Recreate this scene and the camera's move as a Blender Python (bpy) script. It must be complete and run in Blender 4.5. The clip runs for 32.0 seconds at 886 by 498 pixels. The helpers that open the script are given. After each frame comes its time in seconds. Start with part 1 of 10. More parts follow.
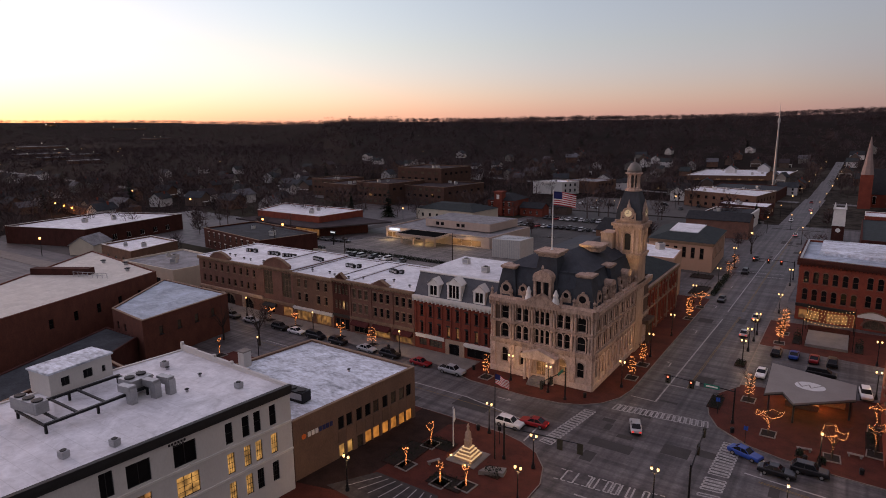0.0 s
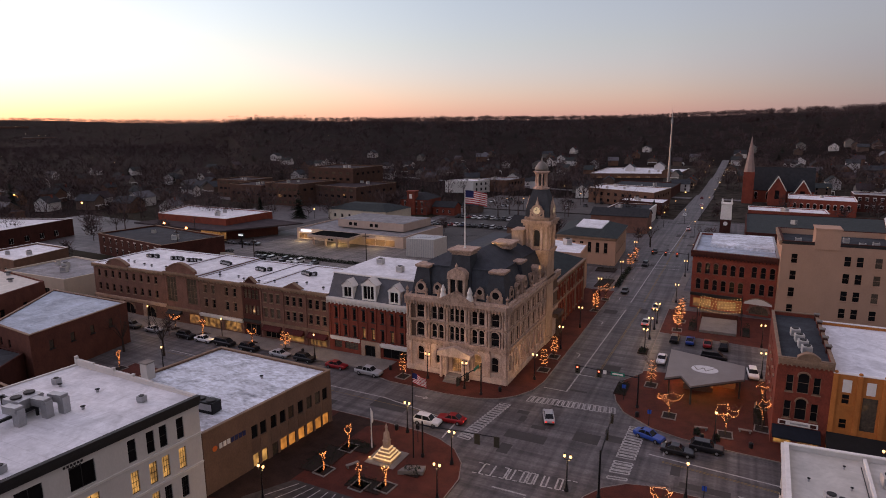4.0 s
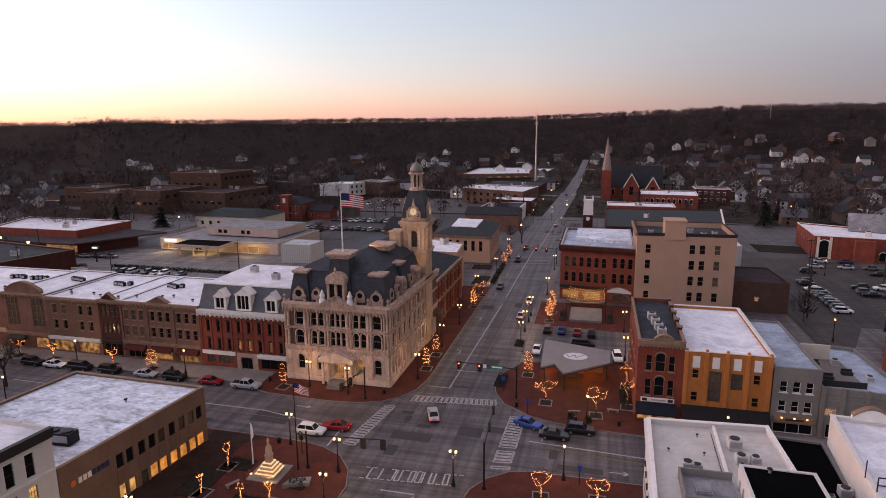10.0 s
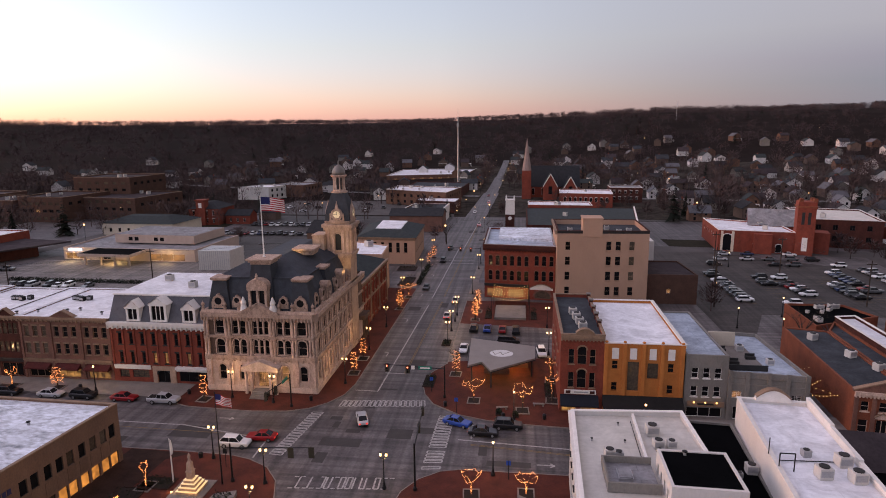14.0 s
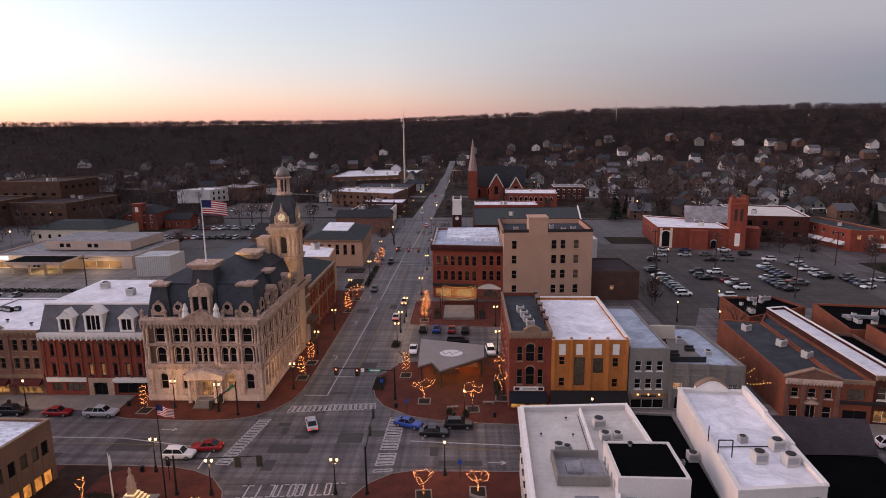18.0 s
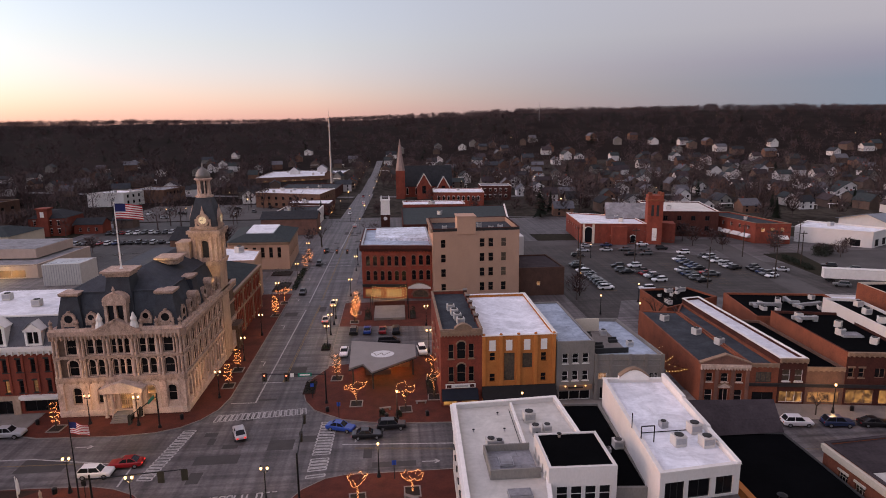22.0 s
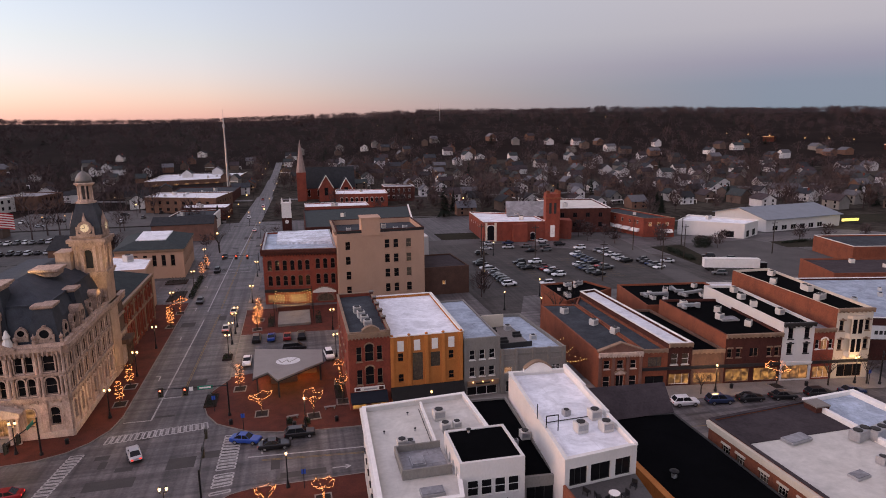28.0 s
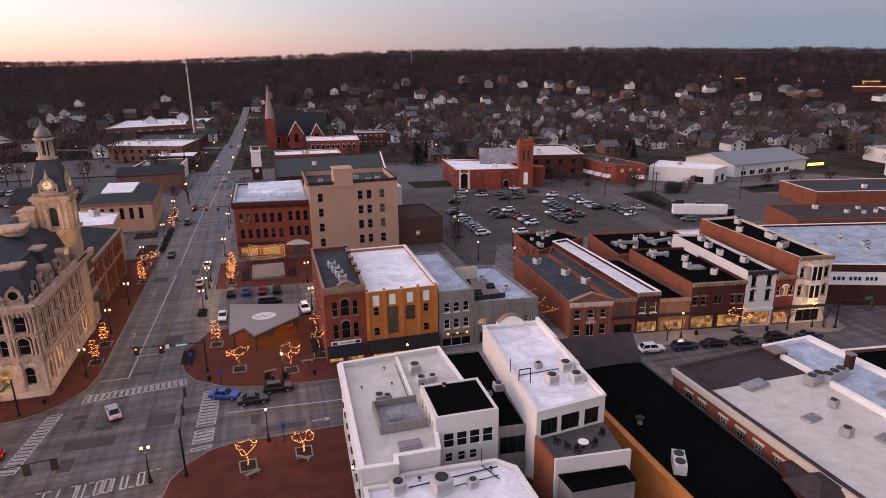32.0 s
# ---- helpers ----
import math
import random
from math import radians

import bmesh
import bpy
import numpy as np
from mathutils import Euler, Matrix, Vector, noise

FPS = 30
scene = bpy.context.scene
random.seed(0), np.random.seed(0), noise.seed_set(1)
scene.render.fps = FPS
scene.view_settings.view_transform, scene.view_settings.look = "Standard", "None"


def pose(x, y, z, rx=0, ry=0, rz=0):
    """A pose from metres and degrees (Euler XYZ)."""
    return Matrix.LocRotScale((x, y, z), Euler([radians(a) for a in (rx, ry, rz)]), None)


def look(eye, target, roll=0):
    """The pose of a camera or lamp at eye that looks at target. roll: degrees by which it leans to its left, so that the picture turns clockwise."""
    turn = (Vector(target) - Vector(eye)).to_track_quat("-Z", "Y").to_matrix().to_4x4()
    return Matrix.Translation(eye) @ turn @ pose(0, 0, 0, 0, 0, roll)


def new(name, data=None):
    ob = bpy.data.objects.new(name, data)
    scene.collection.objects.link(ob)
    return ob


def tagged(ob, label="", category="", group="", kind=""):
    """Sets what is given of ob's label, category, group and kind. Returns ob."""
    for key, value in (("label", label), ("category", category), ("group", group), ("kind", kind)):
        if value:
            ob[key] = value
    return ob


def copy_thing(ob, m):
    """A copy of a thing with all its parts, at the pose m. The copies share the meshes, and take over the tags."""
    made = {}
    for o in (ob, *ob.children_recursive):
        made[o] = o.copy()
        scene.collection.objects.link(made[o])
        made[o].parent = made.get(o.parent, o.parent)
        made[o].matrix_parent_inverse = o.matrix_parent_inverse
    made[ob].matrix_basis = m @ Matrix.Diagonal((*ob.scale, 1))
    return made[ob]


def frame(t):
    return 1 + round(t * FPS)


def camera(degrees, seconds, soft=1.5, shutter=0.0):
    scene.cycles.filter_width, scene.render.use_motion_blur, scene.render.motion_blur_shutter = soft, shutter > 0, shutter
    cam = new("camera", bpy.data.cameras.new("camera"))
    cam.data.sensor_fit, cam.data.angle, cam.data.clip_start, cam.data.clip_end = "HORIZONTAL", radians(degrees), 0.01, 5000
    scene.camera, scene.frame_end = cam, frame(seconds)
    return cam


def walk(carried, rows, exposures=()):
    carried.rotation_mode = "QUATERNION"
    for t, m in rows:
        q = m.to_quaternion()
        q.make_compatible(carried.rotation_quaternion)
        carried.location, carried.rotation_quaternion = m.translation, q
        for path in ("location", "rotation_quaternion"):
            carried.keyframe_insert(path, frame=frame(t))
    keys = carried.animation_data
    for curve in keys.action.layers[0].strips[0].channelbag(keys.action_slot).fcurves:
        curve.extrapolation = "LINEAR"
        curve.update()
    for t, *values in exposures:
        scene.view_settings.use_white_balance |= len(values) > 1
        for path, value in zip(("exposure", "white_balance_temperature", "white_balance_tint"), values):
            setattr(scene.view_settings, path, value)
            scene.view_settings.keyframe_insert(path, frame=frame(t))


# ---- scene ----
cam = camera(71.54, 32.0, soft=0.95)
PATH = [
    (0.0, pose(0.00, 0.00, 48.00, 78.72, 0.63, 33.84)),
    (0.5, pose(0.00, 0.00, 48.00, 78.72, 0.54, 33.39)),
    (1.0, pose(0.00, 0.00, 48.00, 78.73, 0.54, 32.54)),
    (1.5, pose(0.00, 0.00, 48.00, 78.71, 0.50, 31.51)),
    (2.0, pose(0.00, 0.00, 48.00, 78.68, 0.45, 30.49)),
    (2.5, pose(0.00, 0.00, 48.00, 78.66, 0.46, 29.19)),
    (3.0, pose(0.00, 0.00, 48.00, 78.65, 0.47, 28.04)),
    (3.5, pose(0.00, 0.00, 48.00, 78.62, 0.43, 26.79)),
    (5.5, pose(0.00, 0.00, 48.00, 78.63, 0.43, 22.80)),
    (6.0, pose(0.00, 0.00, 48.00, 78.61, 0.44, 21.51)),
    (6.5, pose(0.00, 0.00, 48.00, 78.60, 0.43, 20.41)),
    (7.0, pose(0.00, 0.00, 48.00, 78.64, 0.41, 19.33)),
    (7.5, pose(0.00, 0.00, 48.00, 78.65, 0.45, 18.35)),
    (8.0, pose(0.00, 0.00, 48.00, 78.65, 0.40, 17.50)),
    (8.5, pose(0.00, 0.00, 48.00, 78.65, 0.43, 16.72)),
    (9.0, pose(0.00, 0.00, 48.00, 78.67, 0.47, 15.92)),
    (9.5, pose(0.00, 0.00, 48.00, 78.69, 0.49, 15.16)),
    (10.0, pose(0.00, 0.00, 48.00, 78.71, 0.50, 14.18)),
    (10.5, pose(0.00, 0.00, 48.00, 78.73, 0.53, 13.28)),
    (11.0, pose(0.00, 0.00, 48.00, 78.71, 0.52, 12.36)),
    (11.5, pose(0.00, 0.00, 48.00, 78.73, 0.57, 11.47)),
    (12.0, pose(0.00, 0.00, 48.00, 78.76, 0.61, 10.52)),
    (12.5, pose(0.00, 0.00, 48.00, 78.77, 0.61, 9.55)),
    (13.0, pose(0.00, 0.00, 48.00, 78.77, 0.60, 8.61)),
    (13.5, pose(0.00, 0.00, 48.00, 78.79, 0.61, 7.79)),
    (14.0, pose(0.00, 0.00, 48.00, 78.78, 0.59, 7.05)),
    (14.5, pose(0.00, 0.00, 48.00, 78.79, 0.63, 6.31)),
    (16.5, pose(0.00, 0.00, 48.00, 78.80, 0.67, 3.72)),
    (17.0, pose(0.00, 0.00, 48.00, 78.80, 0.67, 3.19)),
    (17.5, pose(0.00, 0.00, 48.00, 78.80, 0.67, 2.61)),
    (18.0, pose(0.00, 0.00, 48.00, 78.80, 0.66, 2.09)),
    (18.5, pose(0.00, 0.00, 48.00, 78.77, 0.63, 1.61)),
    (19.0, pose(0.00, 0.00, 48.00, 78.76, 0.63, 1.04)),
    (19.5, pose(0.00, 0.00, 48.00, 78.75, 0.62, 0.09)),
    (20.0, pose(0.00, 0.00, 48.00, 78.74, 0.61, -1.15)),
    (20.5, pose(0.00, 0.00, 48.00, 78.72, 0.58, -2.30)),
    (21.0, pose(0.00, 0.00, 48.00, 78.72, 0.63, -3.27)),
    (21.5, pose(0.00, 0.00, 48.00, 78.69, 0.61, -3.88)),
    (22.0, pose(0.00, 0.00, 48.00, 78.70, 0.63, -4.62)),
    (22.5, pose(0.00, 0.00, 48.00, 78.68, 0.62, -5.35)),
    (23.0, pose(0.00, 0.00, 48.00, 78.67, 0.62, -6.06)),
    (23.5, pose(0.00, 0.00, 48.00, 78.69, 0.63, -6.72)),
    (24.0, pose(0.00, 0.00, 48.00, 78.66, 0.61, -7.36)),
    (24.5, pose(0.00, 0.00, 48.00, 78.66, 0.63, -7.98)),
    (25.0, pose(0.00, 0.00, 48.00, 78.65, 0.61, -8.65)),
    (25.5, pose(0.00, 0.00, 48.00, 78.65, 0.60, -9.52)),
    (27.5, pose(0.00, 0.00, 48.00, 78.69, 0.57, -12.99)),
    (28.0, pose(0.00, 0.00, 48.00, 78.68, 0.58, -13.60)),
    (28.5, pose(0.00, 0.00, 48.00, 78.68, 0.58, -14.04)),
    (29.0, pose(0.01, -0.03, 47.97, 78.66, 0.60, -14.97)),
    (29.5, pose(0.03, -0.03, 47.96, 77.91, 0.61, -15.86)),
    (30.0, pose(-0.01, 0.02, 48.13, 76.74, 0.58, -16.06)),
    (30.5, pose(0.02, 0.11, 48.41, 75.69, 0.65, -16.13)),
    (31.0, pose(0.07, 0.07, 48.91, 74.88, 0.64, -16.11)),
    (31.5, pose(0.04, 0.03, 49.40, 74.12, 0.68, -16.12)),
    (32.0, pose(0.03, 0.05, 49.89, 73.43, 0.65, -16.12)),
]
STOPS = 3.6
walk(cam, PATH, [(0, 2.87), (3.5, 2.98), (5.5, 3.36), (9, 3.43), (13, 3.46), (19, 3.5), (28, 3.58), (32, 3.79)])

# ---- world and light: clear winter dusk, the sun just gone in the west ----
world = bpy.data.worlds.new("dusk")
scene.world = world
world.use_nodes = True
wn = world.node_tree.nodes
wl = world.node_tree.links
wn.clear()
sky = wn.new("ShaderNodeTexSky")
sky.sky_type = "NISHITA"
sky.sun_disc = False
sky.sun_elevation = radians(2.2)
sky.sun_rotation = radians(-95)
sky.air_density = 1.0
sky.dust_density = 0.6
sky.ozone_density = 3.0
back = wn.new("ShaderNodeBackground")
back.inputs["Strength"].default_value = 0.065
world_out = wn.new("ShaderNodeOutputWorld")


def blend(kind, a, b):
    """Two colours multiplied or added over the whole sky."""
    m = wn.new("ShaderNodeMix")
    m.data_type, m.blend_type = "RGBA", kind
    m.inputs[0].default_value = 1.0
    for slot, v in ((6, a), (7, b)):
        if isinstance(v, tuple):
            m.inputs[slot].default_value = (*v, 1)
        else:
            wl.new(v, m.inputs[slot])
    return m.outputs[2]


def ramp_of(value, stops):
    r = wn.new("ShaderNodeValToRGB")
    el = r.color_ramp.elements
    while len(el) < len(stops):
        el.new(0.5)
    for e, (p, c) in zip(el, stops):
        e.position, e.color = p, (*c, 1)
    wl.new(value, r.inputs["Fac"])
    return r.outputs["Color"]


# the afterglow fades from the west round to the east, and is peach at the horizon
heading = wn.new("ShaderNodeTexCoord")
west = wn.new("ShaderNodeVectorMath")
west.operation = "DOT_PRODUCT"
wl.new(heading.outputs["Generated"], west.inputs[0])
west.inputs[1].default_value = (-0.498, -0.044, 0.0)
half = wn.new("ShaderNodeMath")
half.operation = "ADD"
half.inputs[1].default_value = 0.5
wl.new(west.outputs["Value"], half.inputs[0])
split = wn.new("ShaderNodeSeparateXYZ")
wl.new(heading.outputs["Generated"], split.inputs[0])
col = blend("MULTIPLY", sky.outputs["Color"], (1.10, 0.91, 0.95))
col = blend("ADD", col, (0.44, 0.365, 0.375))
col = blend("MULTIPLY", col, ramp_of(half.outputs[0], [(0.0, (0.50, 0.43, 0.41)), (0.15, (0.53, 0.455, 0.435)), (0.45, (1.0, 0.89, 0.83)), (0.66, (1.2, 1.08, 0.98)), (0.82, (1.5, 1.32, 1.13)), (0.95, (1.6, 1.35, 1.17))]))
col = blend("MULTIPLY", col, ramp_of(split.outputs["Z"], [(0.0, (0.80, 0.79, 1.30)), (0.05, (0.85, 0.85, 1.12)), (0.12, (0.90, 0.89, 0.92)), (0.24, (0.95, 0.94, 0.87)), (0.5, (1.46, 1.34, 1.26)), (1.0, (1.66, 1.43, 1.36))]))
# away from the sunset the sky fades to mauve over the blue-grey shadow of the earth
dusk = wn.new("ShaderNodeMix")
dusk.data_type = "RGBA"
fade = wn.new("ShaderNodeMapRange")
for key, v in (("From Min", 0.14), ("From Max", 0.52), ("To Min", 1.0), ("To Max", 0.0)):
    fade.inputs[key].default_value = v
wl.new(half.outputs[0], fade.inputs["Value"])
wl.new(fade.outputs["Result"], dusk.inputs[0])
wl.new(col, dusk.inputs[6])
wl.new(ramp_of(split.outputs["Z"], [(0.0, (0.31, 0.37, 0.46)), (0.055, (0.33, 0.375, 0.48)), (0.085, (0.43, 0.41, 0.52)), (0.13, (0.62, 0.58, 0.65)), (0.2, (0.73, 0.68, 0.74)), (0.5, (0.64, 0.57, 0.60)), (1.0, (0.80, 0.71, 0.68))]), dusk.inputs[7])
wl.new(dusk.outputs[2], back.inputs["Color"])
wl.new(back.outputs["Background"], world_out.inputs["Surface"])
# the broad glow over the western horizon
glow_lamp = bpy.data.lights.new("afterglow", "SUN")
glow_lamp.energy, glow_lamp.color, glow_lamp.angle = 0.075, (1.0, 0.66, 0.46), radians(34)
new("afterglow", glow_lamp).matrix_basis = look((0, 0, 120), (99.6, 8.8, 104))


# ---- materials ----
def material(name, c1, c2=None, rough=0.8, scale=1.5, fine=14.0, bump=0.15, metal=0.0, vary=0.08, streak=0.0, spec=0.22, tracks=0.0, seams=0.0, edges=(0.34, 0.68), stretch=None):
    """Two colours mixed by coarse blotches and fine grain, with relief from the grain."""
    m = bpy.data.materials.new(name)
    m.use_nodes = True
    nt = m.node_tree
    n, l = nt.nodes, nt.links
    b = n["Principled BSDF"]
    b.inputs["Roughness"].default_value = rough
    b.inputs["Metallic"].default_value = metal
    b.inputs["Specular IOR Level"].default_value = spec
    c2 = c2 or tuple(0.72 * v for v in c1)
    tc = n.new("ShaderNodeTexCoord")
    mp = n.new("ShaderNodeMapping")
    mp.inputs["Scale"].default_value = stretch or (1, 1, 1 - 0.85 * streak)
    mp.inputs["Rotation"].default_value[2] = radians(24) if stretch else 0.0
    l.new(tc.outputs["Object"], mp.inputs["Vector"])
    big = n.new("ShaderNodeTexNoise")
    big.inputs["Scale"].default_value = scale
    big.inputs["Detail"].default_value = 6
    big.inputs["Roughness"].default_value = 0.65
    small = n.new("ShaderNodeTexNoise")
    small.inputs["Scale"].default_value = fine
    small.inputs["Detail"].default_value = 3
    l.new(mp.outputs["Vector"], big.inputs["Vector"])
    l.new(mp.outputs["Vector"], small.inputs["Vector"])
    ramp = n.new("ShaderNodeValToRGB")
    ramp.color_ramp.elements[0].position, ramp.color_ramp.elements[1].position = edges
    ramp.color_ramp.elements[0].color = (*c2, 1)
    ramp.color_ramp.elements[1].color = (*c1, 1)
    mix = n.new("ShaderNodeMath")
    mix.operation = "MULTIPLY_ADD"
    mix.inputs[1].default_value = 0.4
    l.new(small.outputs["Fac"], mix.inputs[0])
    sc = n.new("ShaderNodeMath")
    sc.operation = "MULTIPLY"
    sc.inputs[1].default_value = 0.6
    l.new(big.outputs["Fac"], sc.inputs[0])
    l.new(sc.outputs[0], mix.inputs[2])
    l.new(mix.outputs[0], ramp.inputs["Fac"])
    oi = n.new("ShaderNodeObjectInfo")
    hsv = n.new("ShaderNodeHueSaturation")
    rng = n.new("ShaderNodeMapRange")
    rng.inputs["To Min"].default_value = 1 - vary
    rng.inputs["To Max"].default_value = 1 + vary
    l.new(oi.outputs["Random"], rng.inputs["Value"])
    l.new(rng.outputs["Result"], hsv.inputs["Value"])
    l.new(ramp.outputs["Color"], hsv.inputs["Color"])
    out = hsv.outputs["Color"]
    for kx, ky in ((0.9, 0.018), (0.018, 0.9)) if tracks else ():
        # worn and stained bands that run along the streets
        st = n.new("ShaderNodeMapping")
        st.inputs["Scale"].default_value = (kx, ky, 1)
        l.new(tc.outputs["Object"], st.inputs["Vector"])
        ns = n.new("ShaderNodeTexNoise")
        ns.inputs["Scale"].default_value = 1.0
        ns.inputs["Detail"].default_value = 3
        l.new(st.outputs["Vector"], ns.inputs["Vector"])
        out = times(n, l, out, ns.outputs["Fac"], 1 - tracks, 1 + tracks)
    if seams:
        # lapped sheets with thin dirty seams
        bk = n.new("ShaderNodeTexBrick")
        bk.inputs["Scale"].default_value = 1.0
        bk.inputs["Brick Width"].default_value = 9.0
        bk.inputs["Row Height"].default_value = 1.9
        bk.inputs["Mortar Size"].default_value = 0.05
        bk.inputs["Mortar Smooth"].default_value = 0.6
        l.new(tc.outputs["Object"], bk.inputs["Vector"])
        out = times(n, l, out, bk.outputs["Fac"], 1.0, 1.0 - seams, 0.0, 1.0)
        wide = n.new("ShaderNodeTexNoise")
        wide.inputs["Scale"].default_value = 0.23
        wide.inputs["Detail"].default_value = 8
        wide.inputs["Roughness"].default_value = 0.7
        wide.inputs["Distortion"].default_value = 1.2
        l.new(tc.outputs["Object"], wide.inputs["Vector"])
        out = times(n, l, out, wide.outputs["Fac"], 1.0 - 1.6 * seams, 1.08)
    l.new(out, b.inputs["Base Color"])
    if bump:
        bp = n.new("ShaderNodeBump")
        bp.inputs["Strength"].default_value = bump
        bp.inputs["Distance"].default_value = 0.03
        l.new(small.outputs["Fac"], bp.inputs["Height"])
        l.new(bp.outputs["Normal"], b.inputs["Normal"])
    return m


def times(n, l, color, value, lo, hi, a=0.35, b=0.62):
    """A colour multiplied by a value that is spread from lo to hi."""
    mr = n.new("ShaderNodeMapRange")
    for key, v in (("From Min", a), ("From Max", b), ("To Min", lo), ("To Max", hi)):
        mr.inputs[key].default_value = v
    l.new(value, mr.inputs["Value"])
    mx = n.new("ShaderNodeMix")
    mx.data_type, mx.blend_type = "RGBA", "MULTIPLY"
    mx.inputs[0].default_value = 1.0
    l.new(color, mx.inputs[6])
    l.new(mr.outputs["Result"], mx.inputs[7])
    return mx.outputs[2]


def glow(name, color, strength, base=(0.8, 0.7, 0.5), patchy=0.0):
    strength /= 2 ** STOPS
    m = bpy.data.materials.new(name)
    m.use_nodes = True
    n, l = m.node_tree.nodes, m.node_tree.links
    b = n["Principled BSDF"]
    b.inputs["Base Color"].default_value = (*base, 1)
    b.inputs["Emission Color"].default_value = (*color, 1)
    b.inputs["Emission Strength"].default_value = strength
    if patchy:
        tc = n.new("ShaderNodeTexCoord")
        no = n.new("ShaderNodeTexNoise")
        no.inputs["Scale"].default_value = 1.1
        no.inputs["Detail"].default_value = 2
        oi = n.new("ShaderNodeObjectInfo")
        sh = n.new("ShaderNodeMath")
        sh.operation = "MULTIPLY"
        sh.inputs[1].default_value = 60.0
        l.new(oi.outputs["Random"], sh.inputs[0])
        ad = n.new("ShaderNodeVectorMath")
        l.new(tc.outputs["Object"], ad.inputs[0])
        l.new(sh.outputs[0], ad.inputs[1])
        l.new(ad.outputs[0], no.inputs["Vector"])
        rng = n.new("ShaderNodeMapRange")
        rng.inputs["From Min"].default_value = 0.38
        rng.inputs["From Max"].default_value = 0.72
        rng.inputs["To Min"].default_value = strength * (1 - patchy)
        rng.inputs["To Max"].default_value = strength * (1 + 1.5 * patchy)
        l.new(no.outputs["Fac"], rng.inputs["Value"])
        l.new(rng.outputs["Result"], b.inputs["Emission Strength"])
    return m


ASPHALT = material("asphalt", (0.125, 0.114, 0.116), (0.048, 0.044, 0.046), 0.6, 0.22, 2.5, 0.2, spec=0.3, tracks=0.3)
ASPHALT_LOT = material("lot_asphalt", (0.062, 0.055, 0.052), (0.022, 0.020, 0.0195), 0.7, 0.16, 2, 0.2, spec=0.2, tracks=0.2)
CONCRETE = material("concrete", (0.24, 0.215, 0.195), (0.13, 0.118, 0.108), 0.85, 0.4, 8)
PAVER = material("brick_paving", (0.115, 0.033, 0.022), (0.045, 0.014, 0.011), 0.8, 0.35, 6, 0.3, spec=0.12)
LINE_PAINT = material("road_paint", (0.5, 0.49, 0.48), (0.17, 0.165, 0.165), 0.75, 1.4, 9, 0)
YELLOW_PAINT = material("yellow_road_paint", (0.27, 0.18, 0.06), (0.11, 0.08, 0.045), 0.75, 1.4, 9, 0)
GRASS = material("winter_grass", (0.042, 0.038, 0.026), (0.019, 0.017, 0.013), 1.0, 0.05, 0.6, 0.3, spec=0.05)
FOREST_FLOOR = material("leaf_litter", (0.026, 0.019, 0.017), (0.009, 0.007, 0.0065), 1.0, 0.02, 0.6, 0.3, spec=0.02)
SANDSTONE = material("sandstone", (0.52, 0.375, 0.28), (0.27, 0.185, 0.135), 0.85, 0.6, 5, 0.3, streak=0.6)
BRICK_RED = material("red_brick", (0.25, 0.060, 0.037), (0.12, 0.031, 0.021), 0.88, 0.5, 6, 0.3, streak=0.3)
BRICK_DARK = material("dark_brick", (0.088, 0.032, 0.025), (0.038, 0.0155, 0.013), 0.9, 0.5, 6, 0.3, streak=0.3, spec=0.12)
BRICK_BROWN = material("brown_brick", (0.18, 0.10, 0.068), (0.095, 0.054, 0.04), 0.88, 0.5, 6, 0.3, streak=0.3)
BRICK_UMBER = material("umber_brick", (0.098, 0.052, 0.038), (0.05, 0.028, 0.021), 0.88, 0.5, 6, 0.3, streak=0.3)
BRICK_RUSSET = material("russet_brick", (0.165, 0.062, 0.044), (0.085, 0.034, 0.026), 0.9, 0.5, 6, 0.3, streak=0.4)
BANK_PINK = material("pinkish_render", (0.46, 0.365, 0.315), (0.36, 0.285, 0.245), 0.85, 0.4, 6, 0.12, streak=0.5)
BRICK_ROSE = material("rose_brick", (0.215, 0.112, 0.083), (0.11, 0.057, 0.045), 0.88, 0.5, 6, 0.3, streak=0.3)
# paint on the orange shop; on the party wall it imitates evening glow
BRICK_ORANGE = material("orange_painted_and_lit_brick", (0.5, 0.19, 0.05), (0.34, 0.12, 0.03), 0.8, 0.5, 6, 0.2, streak=0.4)
BRICK_CLAY = material("clay_brick", (0.25, 0.08, 0.041), (0.13, 0.043, 0.025), 0.88, 0.4, 5, 0.3, streak=0.3)
TAN = material("tan_render", (0.44, 0.285, 0.205), (0.35, 0.225, 0.16), 0.85, 0.25, 6, 0.15, streak=0.5)
BANK_TAN = material("tan_panel", (0.185, 0.115, 0.083), (0.115, 0.072, 0.053), 0.8, 0.3, 6, 0.12, streak=0.5)
GREY_RENDER = material("grey_render", (0.22, 0.205, 0.187), (0.145, 0.136, 0.124), 0.85, 0.4, 6, 0.15, streak=0.5)
WHITE_RENDER = material("white_painted_wall", (0.59, 0.565, 0.545), (0.50, 0.478, 0.458), 0.75, 0.35, 6, 0.12, streak=0.6)
CREAM = material("cream_render", (0.62, 0.54, 0.44), (0.48, 0.42, 0.34), 0.8, 0.35, 6, 0.12, streak=0.6)
WHITE_TRIM = material("white_trim", (0.75, 0.72, 0.69), (0.6, 0.58, 0.55), 0.6, 1.0, 9, 0.05)
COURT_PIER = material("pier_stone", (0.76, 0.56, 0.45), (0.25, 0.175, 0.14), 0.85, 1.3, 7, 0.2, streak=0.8)
